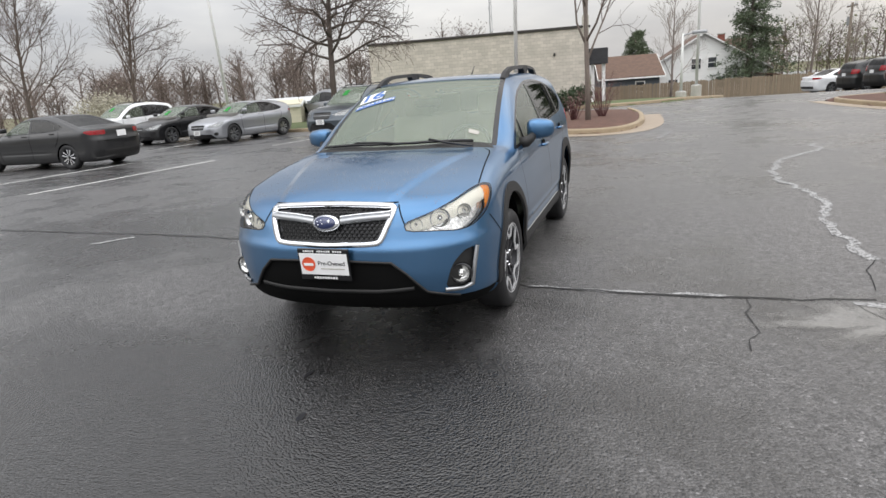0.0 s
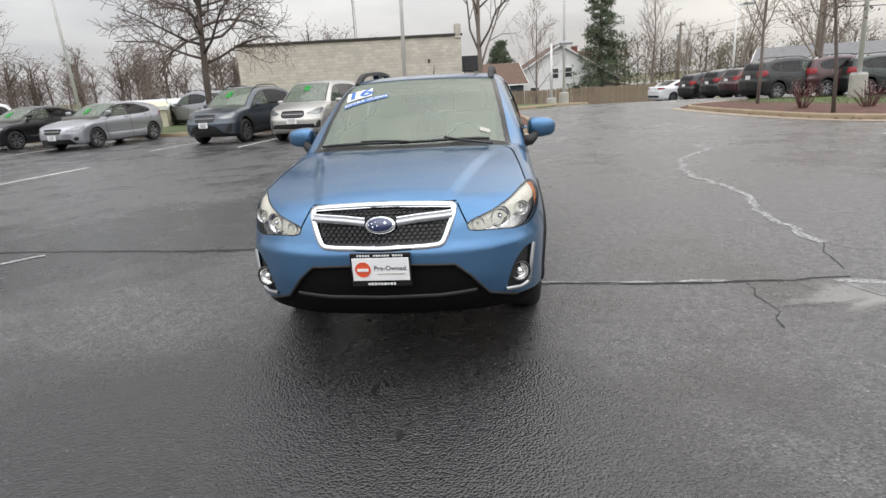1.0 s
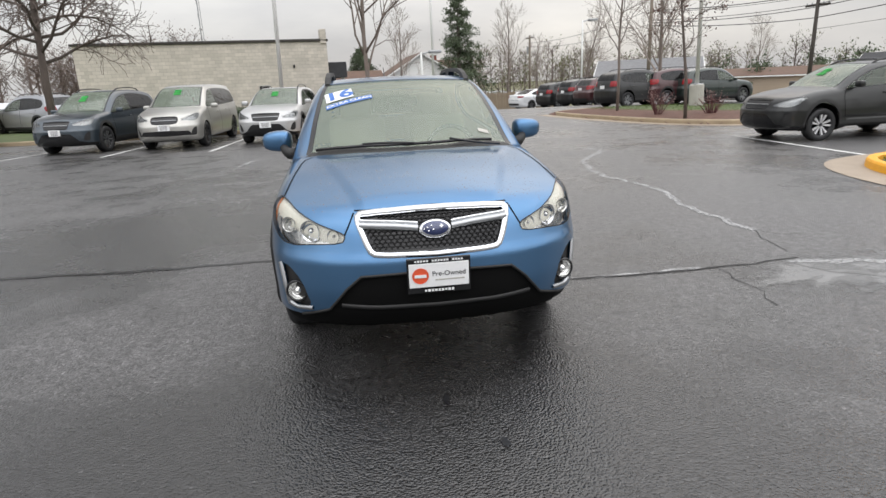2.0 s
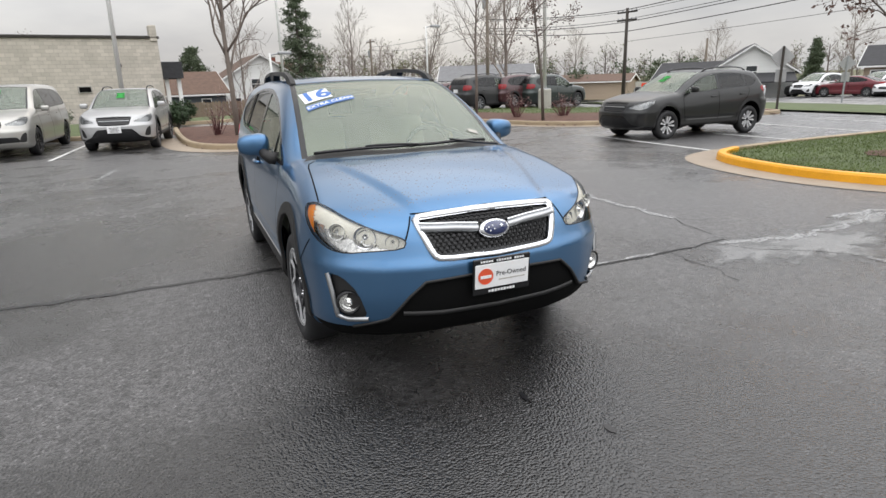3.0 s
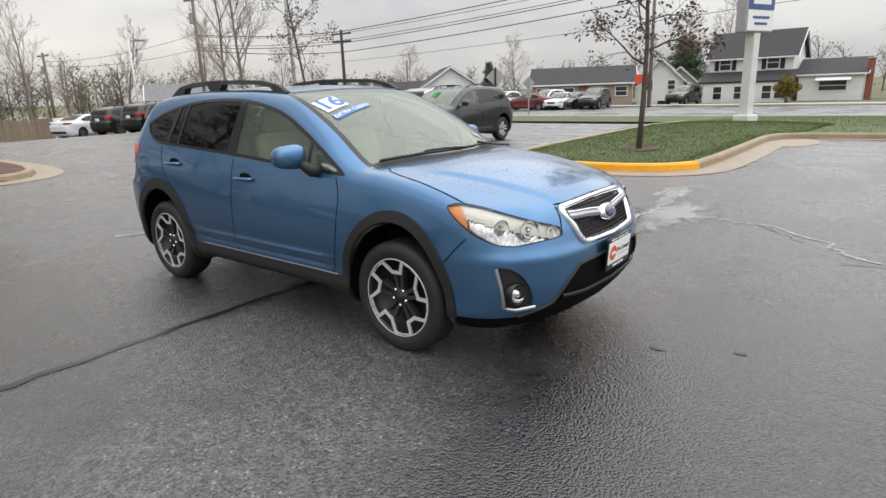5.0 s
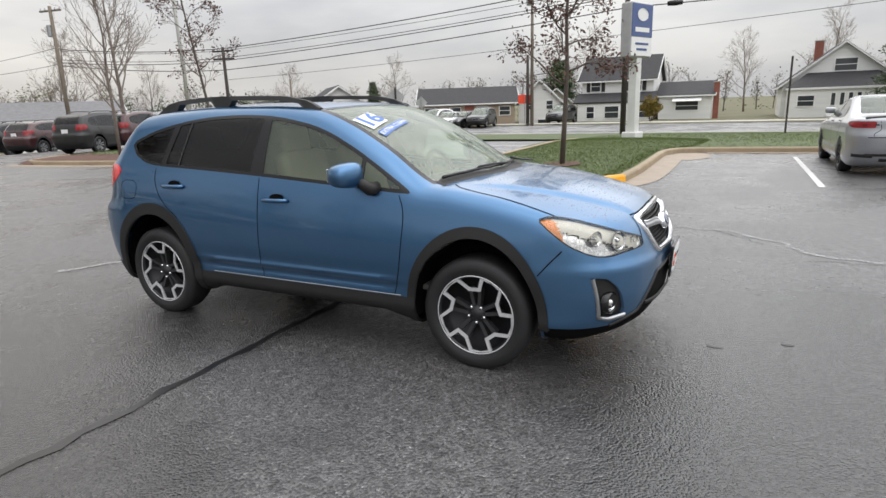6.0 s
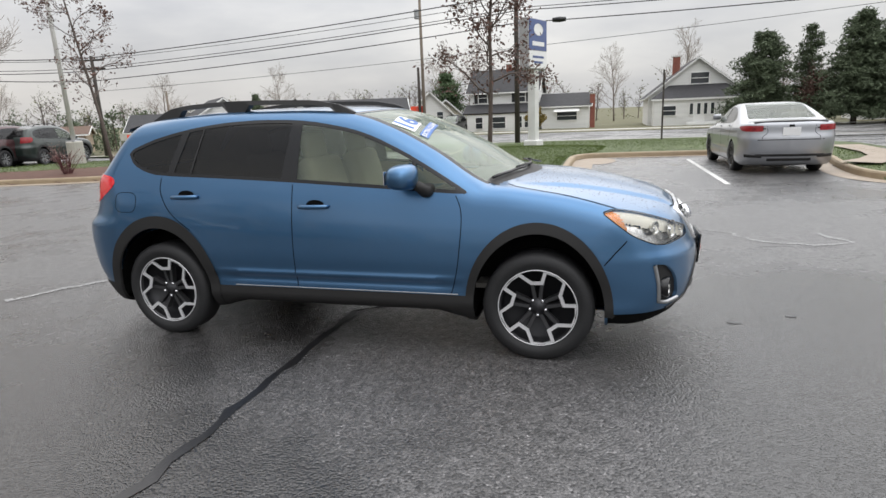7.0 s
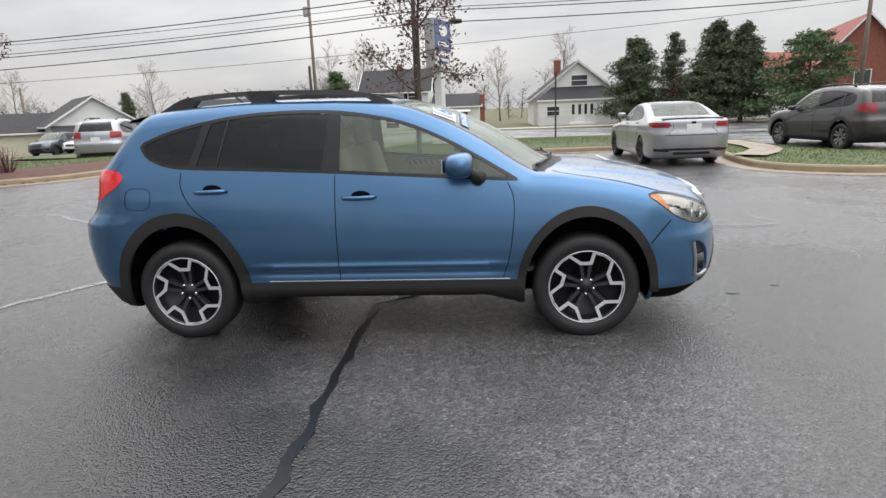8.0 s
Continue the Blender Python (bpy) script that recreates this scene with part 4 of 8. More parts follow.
def strip(name, pts, width, dz, material, label, category="marking", kind="structure", jitter=0.0, seed=1):
    """A flat band along points on the ground, with a ragged edge where asked."""
    r = random.Random(seed)
    q = dense(pts, 0.12 if jitter else 0.8)
    if jitter:
        q = [p + np.array([r.uniform(-1, 1), r.uniform(-1, 1)]) * jitter for p in q]
    v, f = [], []
    d = np.gradient(np.array(q), axis=0)
    for i, (p, t) in enumerate(zip(q, d)):
        n = np.array([-t[1], t[0]]) / max(np.hypot(*t), 1e-9)
        w0, w1 = (width / 2 * (1 + (r.uniform(-0.55, 0.4) if jitter else 0)) for _ in (0, 1))
        for c in (p + n * w0, p - n * w1):
            v.append((c[0], c[1], lay(*c) + dz))
        if i:
            f.append((2 * i - 2, 2 * i - 1, 2 * i + 1, 2 * i))
    return tagged(mesh_ob(name, v, f, material), label, category, "", kind)


def blot(name, cx, cy, rx, ry, dz, material, label, category, seed=1, n=60, rag=0.3):
    """A flat irregular patch on the ground."""
    v, f = [(cx, cy, lay(cx, cy) + dz)], []
    for k in range(n):
        a = 2 * math.pi * k / n
        w = 1 + rag * noise.noise(Vector((2.2 * math.cos(a), 2.2 * math.sin(a), seed * 7.3))) + rag * 0.6 * noise.noise(Vector((6 * math.cos(a), 6 * math.sin(a), seed * 3.1)))
        x, y = cx + rx * w * math.cos(a), cy + ry * w * math.sin(a)
        v.append((x, y, lay(x, y) + dz))
        f.append((0, 1 + k, 1 + (k + 1) % n))
    ob = mesh_ob(name, v, f, material)
    depth = ob.data.attributes.new("depth", "FLOAT", "POINT")
    depth.data[0].value = 1.0
    return tagged(ob, label, category, "", "structure")


for a, b in (((6.12, 8.7), (6.3, 12.9)), ((8.95, 8.8), (8.85, 12.6)), ((11.7, 8.85), (12.0, 12.8)), ((14.5, 8.9), (14.8, 12.9)), ((17.3, 8.9), (17.6, 12.9)),
             ((10.95, 1.37), (5.5, 1.3)), ((-11.72, 16.3), (-11.3, 18.6)), ((-8.98, 16.2), (-8.75, 19.2)), ((-6.3, 16.2), (-6.05, 20.2)), ((-11.7, 8.1), (-11.1, 12.8)),
             ((-14.5, 8.7), (-13.9, 12.8)), ((-16.9, 16.2), (-16.5, 19.0)), ((-19.9, 16.2), (-19.4, 19.0))):
    strip("parking_line", (a, b), 0.10, 0.006, STRIPE, "worn white parking line painted on the asphalt", "parking line")
strip("worn_line", ((-2.5, 8.55), (-2.1, 8.37), (-1.4, 7.9)), 0.09, 0.005, WORN_FILL, "faded white line worn into the asphalt", "parking line", jitter=0.02)
strip("worn_line", ((-0.06, 16.1), (0.18, 15.5), (-0.09, 14.2)), 0.07, 0.005, WORN_FILL, "faded white mark worn into the asphalt", "parking line", jitter=0.03)
strip("worn_line", ((-4.93, 12.15), (-4.73, 13.4)), 0.09, 0.005, WORN_FILL, "faded white mark worn into the asphalt", "parking line", jitter=0.02)
strip("worn_line", ((-6.4, 4.9), (-6.1, 5.25)), 0.08, 0.005, WORN_FILL, "faded white mark worn into the asphalt", "parking line", jitter=0.02)
strip("tar_seam", ((-9.5, 5.5), (-6.7, 5.41), (-5.4, 5.38), (-4.6, 5.28), (-3.6, 5.29), (-2.25, 5.3)), 0.06, 0.004, TAR, "black tar-filled joint in the asphalt", "joint", jitter=0.014, seed=2)
strip("tar_seam_thin", ((-2.25, 5.3), (-1.95, 4.9), (-1.7, 4.4), (-1.12, 4.12), (-0.4, 4.09), (0.15, 4.08), (0.63, 4.1), (1.05, 4.16)), 0.03, 0.004, CRACK, "dark joint in the asphalt", "joint", jitter=0.012, seed=3)
strip("joint_silt", ((-1.15, 4.14), (-0.43, 4.11), (0.2, 4.1)), 0.05, 0.0035, WORN_FILL, "pale silt along the joint", "joint", jitter=0.02, seed=9)
strip("filled_crack", ((2.95, 12.2), (2.43, 12.28), (2.45, 11.5), (1.95, 10.9), (1.62, 10.37), (1.33, 9.3), (1.29, 8.62), (1.45, 7.63), (1.51, 7.16), (1.30, 6.46), (1.28, 5.64), (1.29, 5.04)), 0.085, 0.004, WORN_FILL, "pale worn crack filler on the asphalt", "crack", jitter=0.045, seed=4)
strip("filled_crack", ((2.45, 11.5), (2.75, 11.1), (2.9, 10.9)), 0.05, 0.004, WORN_FILL, "pale worn crack filler on the asphalt", "crack", jitter=0.04, seed=14)
strip("filled_crack", ((0.9, 4.05), (1.77, 3.9), (2.6, 4.0), (3.3, 4.05), (3.79, 3.9), (3.3, 4.25), (2.7, 4.2)), 0.09, 0.0045, WORN_FILL, "pale worn crack filler on the asphalt", "crack", jitter=0.05, seed=5)
strip("filled_crack", ((1.6, 3.2), (1.5, 2.55), (1.1, 2.1), (0.66, 1.88), (0.45, 1.4), (0.6, 0.95), (1.1, 1.15)), 0.05, 0.0045, WORN_FILL, "pale worn crack filler on the asphalt", "crack", jitter=0.04, seed=12)
for k, line in enumerate((((1.29, 5.04), (1.14, 4.63), (1.11, 4.31)), ((0.33, 4.05), (0.27, 3.69), (0.31, 3.54), (0.22, 3.3)), ((0.9, 4.05), (1.05, 3.8), (1.4, 3.5), (1.6, 3.2)), ((1.3, 4.95), (1.42, 4.84), (1.6, 4.8)), ((1.54, 3.09), (1.64, 2.80), (0.93, 2.24)), ((0.34, 1.86), (0.42, 1.14)))):
    strip("hair_crack", line, 0.008, 0.004, CRACK, "fine dark crack in the asphalt", "crack", jitter=0.03, seed=20 + k)
blot("puddle", 1.05, 3.78, 0.62, 0.42, 0.003, PUDDLE, "shallow puddle by the joint in the asphalt", "puddle", 3, 90, 0.6)
blot("puddle", 1.75, 3.66, 0.75, 0.42, 0.0032, PUDDLE, "shallow puddle by the joint in the asphalt", "puddle", 5, 90, 0.7)
blot("puddle", 3.0, 4.02, 0.9, 0.22, 0.003, PUDDLE, "shallow puddle by the joint in the asphalt", "puddle", 8, 90, 0.8)
for k, (x, y) in enumerate(((-2.07, 2.56), (-1.87, 2.16))):
    blot("oil_spot", x, y, 0.016, 0.05 - 0.014 * k, 0.004, TAR, "small dark oil spot on the asphalt", "stain", 11 + k, 18, 0.5)


# ---- kerbs and islands ----
def kerb(name, path, material, label, width=0.16, high=0.14, seg=0.35):
    """A rounded kerb stone run along a path; the lot lies to the path's right."""
    q = np.array(soft_line(path, seg))
    d = np.gradient(q, axis=0)
    n = np.stack([-d[:, 1], d[:, 0]], 1) / np.maximum(np.linalg.norm(d, axis=1, keepdims=True), 1e-9)
    prof = [(0.0, -0.02), (0.012, high * 0.75), (0.035, high * 0.97), (0.065, high), (width - 0.03, high), (width, high - 0.015), (width, -0.02)]
    v, f = [], []
    m = len(prof)
    for i in range(len(q)):
        for w, z in prof:
            c = q[i] + n[i] * w
            v.append((c[0], c[1], lay(*c) + z))
        if i:
            f += [((i - 1) * m + k, (i - 1) * m + k + 1, i * m + k + 1, i * m + k) for k in range(m - 1)]
    f += [tuple(range(m))[::-1], tuple((len(q) - 1) * m + k for k in range(m))]
    return tagged(mesh_ob(name, v, [t[::-1] for t in f], material), label, "kerb", "", "structure")


def gutter(name, path, label, width=0.45):
    q = np.array(soft_line(path, 0.35))
    d = np.gradient(q, axis=0)
    n = np.stack([-d[:, 1], d[:, 0]], 1) / np.maximum(np.linalg.norm(d, axis=1, keepdims=True), 1e-9)
    v = [(*(c + k * s), lay(*c) + 0.008) for c, s in zip(q, n) for k in (0.02, -width)]
    f = [(2 * i, 2 * i + 1, 2 * i + 3, 2 * i + 2) for i in range(len(q) - 1)]
    return tagged(mesh_ob(name, v, f, CONCRETE), label, "gutter", "", "structure")


def bed(name, outline, z, material, label, category, dome=0.06):
    """The filling of an island, gently domed."""
    q = np.array(soft_line(list(outline) + [outline[0]], 0.5))[:-1]
    lo, hi = q.min(0), q.max(0)
    step = 0.35
    gx, gy = np.meshgrid(np.arange(lo[0], hi[0] + step, step), np.arange(lo[1], hi[1] + step, step), indexing="ij")
    sd = poly_dist(q, gx, gy)
    mid = poly_dist(q, gx + step / 2, gy + step / 2)
    v, idx, f = [], np.full(gx.shape, -1), []
    for i, j in np.argwhere(sd < step):
        idx[i, j] = len(v)
        x, y = gx[i, j], gy[i, j]
        v.append((x, y, lay(x, y) + z + dome * min(max(-sd[i, j], 0) / 1.5, 1) - 0.36 * max(sd[i, j] + 0.06, 0) / step))
    for i, j in np.argwhere(mid[:-1, :-1] < 0):
        four = (idx[i, j], idx[i + 1, j], idx[i + 1, j + 1], idx[i, j + 1])
        if min(four) >= 0:
            f.append(four)
    return tagged(mesh_ob(name, v, f, material, True), label, category, "", "structure")


def blades(name, outline, z, count, label, material, tall=0.07, seed=3, dome=0.06):
    """Grass blades scattered over a bed."""
    r = random.Random(seed)
    q = np.array(soft_line(list(outline) + [outline[0]], 0.5))[:-1]
    lo, hi = q.min(0), q.max(0)
    rng = np.random.default_rng(seed)
    p = rng.uniform(lo, hi, (count * 3, 2))
    sd = poly_dist(q, p[:, 0], p[:, 1])
    p, sd = p[sd < -0.05][:count], sd[sd < -0.05][:count]
    n = len(p)
    a, h, w = rng.uniform(0, 6.283, n), rng.uniform(0.4, 1.2, n) * tall, rng.uniform(0.004, 0.009, n)
    bz = np.array([lay(x, y) for x, y in p]) + z + dome * np.minimum(-sd / 1.5, 1)
    lean = rng.uniform(-0.05, 0.05, (n, 2))
    v = np.concatenate([np.stack([p[:, 0] + np.cos(a) * w, p[:, 1] + np.sin(a) * w, bz - 0.01], 1), np.stack([p[:, 0] - np.cos(a) * w, p[:, 1] - np.sin(a) * w, bz - 0.01], 1), np.stack([p[:, 0] + lean[:, 0], p[:, 1] + lean[:, 1], bz + h], 1)])
    f = np.stack([np.arange(n), np.arange(n) + n, np.arange(n) + 2 * n], 1)
    return tagged(mesh_ob(name, v, f, material), label, "grass", "", "stuff")


lawn_kerb = [(18.9, 8.8), (12.0, 8.7), (7.8, 8.65), (6.1, 8.5), (5.3, 8.2), (4.86, 7.5), (4.64, 6.5), (4.66, 5.6), (4.95, 4.8), (5.5, 4.42)]
kerb("lawn_kerb_back", lawn_kerb[:4], KERB_TAN, "tan concrete kerb round the lawn")
kerb("yellow_kerb", lawn_kerb[3:], YELLOW, "bright yellow painted kerb round the lawn's end")
LAWN_SIDE = [(5.5, 4.42), (7.1, 4.34), (9.8, 4.36), (11.2, 4.36), (11.85, 4.15), (12.1, 3.4), (12.25, 1.6), (12.35, 0.2), (12.45, -1.5)]
kerb("lawn_kerb_side", LAWN_SIDE, KERB_TAN, "tan concrete kerb round the lawn")
gutter("lawn_gutter", [(6.7, 8.55)] + lawn_kerb[3:] + LAWN_SIDE[1:4], "wet tan concrete gutter along the kerb", 0.52)
blot("gutter_apron", 10.9, 3.75, 1.0, 0.5, 0.007, CONCRETE, "wet tan concrete apron at the kerb's corner", "gutter", 2, 40, 0.1)
gutter("stall_gutter", LAWN_SIDE[5:], "narrow concrete gutter at the head of the stalls", 0.3)
LAWN = [(18.8, 8.65), (12.0, 8.54), (7.8, 8.48), (6.15, 8.33), (5.42, 8.05), (5.02, 7.45), (4.82, 6.5), (4.83, 5.68), (5.1, 4.95), (5.6, 4.6), (7.1, 4.52), (9.8, 4.54), (11.3, 4.54), (12.1, 4.3), (12.9, 3.6), (18.8, 3.4)]
bed("lawn", LAWN, 0.11, GRASS, "green lawn on the kerbed island", "lawn")
blades("lawn_grass", LAWN, 0.11, 60000, "short green lawn grass on the island", BLADE, 0.03)
VERGE = [(12.6, 8.8), (12.3, 4.2), (12.5, 1.0), (12.7, -3.8), (30, -3.8), (30, 8.8)]
blades("verge_grass", VERGE, 0.10, 24000, "short green lawn grass beside the road", BLADE, 0.045, 5, 0.0)
blot("tree_mulch", 6.95, 6.05, 0.55, 0.42, 0.178, MULCH, "brown mulch ring at the foot of a tree", "mulch", 4, 30, 0.2)

# the island with the lamp and two trees
RIGHT_BED = [(5.5, 24.5), (5.7, 22.0), (6.1, 20.0), (6.6, 18.0), (7.2, 16.6), (8.2, 15.6), (9.8, 15.2), (13.0, 15.2), (17.2, 15.6), (18.0, 17.2), (14.2, 20.0), (12.2, 23.6), (8.0, 25.8)]
RIGHT_RIM = [(8.0, 25.8)] + RIGHT_BED[:10]
kerb("lamp_island_kerb", RIGHT_RIM, KERB_TAN, "tan concrete kerb round the lamp island")
gutter("lamp_island_gutter", RIGHT_BED[:8], "wet tan concrete gutter round the lamp island", 0.5)
bed("lamp_island_mulch", RIGHT_BED, 0.12, MULCH, "reddish-brown mulch on the lamp island", "mulch", 0.1)
RIGHT_GRASS = [(8.3, 19.2), (10.4, 16.8), (17.0, 16.4), (17.4, 17.0), (13.8, 19.6), (11.8, 23.2), (8.0, 24.9), (6.6, 23.8), (7.0, 21.5)]
bed("lamp_island_lawn", RIGHT_GRASS, 0.19, GRASS, "green grass on the lamp island", "lawn")
blades("lamp_island_grass", RIGHT_GRASS, 0.20, 6000, "green grass on the lamp island", BLADE, 0.05, 8)

# the island in front of the block building
LEFT_BED = [(-3.75, 24.5), (-3.65, 21.0), (-3.5, 18.6), (-3.25, 17.0), (-2.65, 16.0), (-1.7, 15.7), (-0.95, 16.05), (-0.55, 17.2), (-0.4, 19.0), (-0.5, 22.0), (-0.95, 24.5)]
kerb("tree_island_kerb", LEFT_BED, KERB_TAN, "tan concrete kerb round the mulched island")
gutter("tree_island_gutter", LEFT_BED[1:10], "wet tan concrete gutter round the mulched island", 0.55)
bed("tree_island_mulch", LEFT_BED, 0.11, MULCH, "reddish-brown mulch on the island", "mulch", 0.1)
# a low grass island further back, and the lawn along the block building
BACK_BED = [(-4.0, 28.0), (-1.2, 28.4), (1.9, 31.4), (3.4, 33.6), (3.2, 35.4), (-4.0, 35.0)]
kerb("grass_island_kerb", BACK_BED, KERB_TAN, "tan concrete kerb round the grass island")
bed("grass_island_lawn", BACK_BED, 0.11, GRASS, "worn grass on the back island", "lawn")
WALL_LAWN = [(-30, 22.6), (-20, 22.3), (-12.6, 22.0), (-4.2, 22.4), (-3.9, 25.0), (-3.9, 40.6), (-30, 38.0)]
bed("wall_lawn", WALL_LAWN, 0.06, GRASS, "pale grass along the block building", "lawn")
kerb("wall_lawn_kerb", WALL_LAWN[:4], KERB_TAN, "tan concrete kerb behind the parked row")
# the island to the side of the silver sedan, with a path across it
SIDE_BED = [(13.0, -1.75), (10.2, -1.7), (8.4, -1.32), (6.9, -1.15), (6.0, -1.3), (5.3, -2.0), (4.9, -2.9), (4.7, -8.0), (7.5, -8.0), (8.3, -5.6), (9.3, -4.0), (13.0, -3.7)]
kerb("side_island_kerb", SIDE_BED[:8], KERB_TAN, "tan concrete kerb round the side island")
gutter("side_island_gutter", [(9.4, -1.5)] + SIDE_BED[2:8], "wet tan concrete gutter round the side island", 0.4)
bed("side_island_lawn", SIDE_BED, 0.11, GRASS, "green grass on the side island", "lawn")
blades("side_island_grass", SIDE_BED, 0.12, 6000, "green grass on the side island", BLADE, 0.04, 9)
sheet("driveway", np.arange(8.0, 30.1, 1.0), np.arange(-14, -3.9, 1.0), -0.02, ASPHALT, "wet asphalt drive beyond the side island", "pavement")
strip("side_path", ((7.6, -1.5), (8.3, -2.1), (9.2, -2.6), (10.4, -2.85), (12.9, -2.95)), 0.75, 0.183, CONCRETE, "wet tan concrete path across the side island", "path", "structure")


# ---- the blue crossover ----
CROSSOVER["key"] = "hero"
HERO = pose(-2.045, 3.80, 0.0, 0, 0, -90)
hero = car("crossover_car", HERO, CROSSOVER, PAINT_BLUE, "blue compact crossover with black plastic cladding, standing on the wet lot", 0.02, wheels="claw", simple=False, plate=False, rails=False, trim_only=True)
H = SHELLS["hero"][0]


def nose_line(points, step=0.02):
    return [on_nose(H, y, z) for y, z in dense(points, step)]


def frame_on_nose(name, outline, width, material, height, label=""):
    pts = [on_nose(H, y, z) for y, z in dense(list(outline) + [outline[0], outline[1]], 0.015)]
    return ribbon(name, H, pts, width, material, hero, 0, label, height)


def lamp_rim():
    out = []
    rim = [tuple(q) for q in rounded(CROSSOVER["lamp"], 1)]
    for d, z in dense(rim + [rim[0]], 0.015):
        # walk outwards along the lamp's diagonal until the skin is met
        k = np.linspace(-0.5, 0.5, 400)
        bx, by = 0.38 + 0.765 * d, 0.845 - 0.643 * d
        v = H(bx + 0.643 * k, by + 0.765 * k, np.full(400, z))
        i = max(399 - int(np.argmax(v[::-1] < 0)), 0)
        out.append(np.array([bx + 0.643 * k[i], by + 0.765 * k[i], z]))
    return out


# grille: chrome surround, honeycomb mesh, winged bar and oval badge
g_in = rounded(CROSSOVER["grille"], 1) * np.array([0.955, 0.93]) + np.array([0.0, 0.0535])
frame_on_nose("grille_surround", [tuple(q) for q in g_in], 0.032, CHROME, 0.016, "polished chrome grille surround")
gm_v, gm_f = [], []
for row in range(-6, 7):
    for col in range(-14, 15):
        cy, cz = col * 0.030 + (0.015 if row % 2 else 0.0), 0.765 + row * 0.0185
        if poly_dist(g_in, np.array([cy]), np.array([cz]))[0] > -0.022:
            continue
        base = len(gm_v)
        o = on_nose(H, cy, cz)
        for k in range(6):
            a = math.pi / 3 * k + math.pi / 6
            for r, d in ((1.0, -0.010), (0.74, -0.004)):
                gm_v.append((o[0] + d - 0.43 * r * 0.0115 * math.sin(a), cy + r * 0.0172 * math.cos(a), cz + r * 0.0115 * math.sin(a)))
        for k in range(6):
            j = (k + 1) % 6
            gm_f.append((base + 2 * k, base + 2 * j, base + 2 * j + 1, base + 2 * k + 1))
vpart("grille_mesh", gm_v, gm_f, PLASTIC, hero, "black honeycomb grille mesh")
for s in (1, -1):
    ribbon("grille_wing", H, nose_line([(s * 0.378, 0.806), (s * 0.20, 0.795), (s * 0.085, 0.782)][::s], 0.015), 0.034, SATIN, hero, 0, "", 0.022)
    ribbon("grille_wing_edge", H, nose_line([(s * 0.380, 0.823), (s * 0.20, 0.813), (s * 0.085, 0.802)][::s], 0.015), 0.010, CHROME, hero, 0, "", 0.026)
eb = on_nose(H, 0.0, 0.783)
badge_m = Matrix.Translation(eb + np.array([0.028, 0, 0])) @ pose(0, 0, 0, 0, 24 - 48, 0)
for nm, ry, rz, d0, mt, lb in (("badge_ring", 0.086, 0.050, 0.0, CHROME, "chrome oval badge ring"), ("badge_face", 0.074, 0.040, 0.005, mat("badge_blue", (0.015, 0.025, 0.09), 0.2, var=0.05, coat=1.0), "dark blue badge face")):
    v, f = [(d0 + 0.010, 0, 0)], []
    for k in range(28):
        a = 2 * math.pi * k / 28
        v += [(d0 + 0.006, ry * 0.9 * math.cos(a), rz * 0.9 * math.sin(a)), (d0 - 0.02, ry * math.cos(a), rz * math.sin(a))]
    for k in range(28):
        j = (k + 1) % 28
        f += [(0, 1 + 2 * k, 1 + 2 * j), (1 + 2 * k, 2 + 2 * k, 2 + 2 * j, 1 + 2 * j)]
    o = vpart(nm, v, f, mt, hero, lb, True)
    o.matrix_basis = badge_m
bm = bmesh.new()
for yy, zz, sz in ((-0.03, 0.008, 0.02), (0.02, 0.012, 0.009), (0.042, 0.004, 0.009), (0.012, -0.008, 0.009), (0.036, -0.014, 0.009), (0.058, -0.004, 0.008)):
    for k in range(2):
        box_bm(0.017, -yy, zz, 0.003, sz * (0.9 if k else 0.22), sz * (0.22 if k else 0.9), 0, None, bm)
o = part("badge_studs", bm, CHROME, hero)
tagged(o, kind="stuff")
o.matrix_basis = badge_m

# lower bumper: lip, skid strip, dealer plate
frame_pts = nose_line([(-0.50, 0.40), (-0.30, 0.385), (0.30, 0.385), (0.50, 0.40)], 0.03)
ribbon("bumper_lip", H, frame_pts, 0.022, PLASTIC, hero, 0, "black lower lip", 0.004)
ribbon("intake_edge", H, nose_line([(-0.72, 0.322), (-0.565, 0.375), (-0.47, 0.49), (-0.39, 0.56), (0.0, 0.575), (0.39, 0.56), (0.47, 0.49), (0.565, 0.375), (0.72, 0.322)], 0.02), 0.014, PLASTIC, hero, 0, "", 0.008)
pl = on_nose(H, 0.0, 0.555)
PM = Matrix.Translation((pl[0] + 0.016, 0, 0.556)) @ pose(0, 0, 0, 0, 4, 0)


def plate_bit(name, bm, material, label=""):
    o = part(name, bm, material, hero, label)
    o.matrix_basis = PM
    return o


plate_bit("plate_frame", box_bm(0, 0, 0, 0.016, 0.325, 0.190, 0.005), GLOSS_BLACK, "black dealer plate frame")
plate_bit("dealer_plate", box_bm(0.008, 0, 0.004, 0.006, 0.305, 0.128, 0.002), WHITE, "white dealer plate")
v, f = lathe([(0.0, 0.0), (0.042, 0.0), (0.042, 0.003)], 28, "Z")
o = vpart("plate_disc", v, [q[::-1] for q in f], STICKER_RED, hero, "orange-red disc on the plate")
o.matrix_basis = PM @ pose(0.0118, -0.095, 0.004, 0, 90, 0)
bm = bmesh.new()
box_bm(0.0155, -0.095, 0.003, 0.002, 0.06, 0.016, 0, None, bm)
plate_bit("plate_disc_bar", bm, WHITE)
text_mesh("Pre-Owned", 0.0365, INK, "plate_lettering", hero, PM @ pose(0.0122, 0.050, 0.010, 90, 0, 90), label="dark lettering on the plate")
bm = bmesh.new()
box_bm(0.0118, 0.055, -0.022, 0.002, 0.15, 0.006, 0, None, bm)
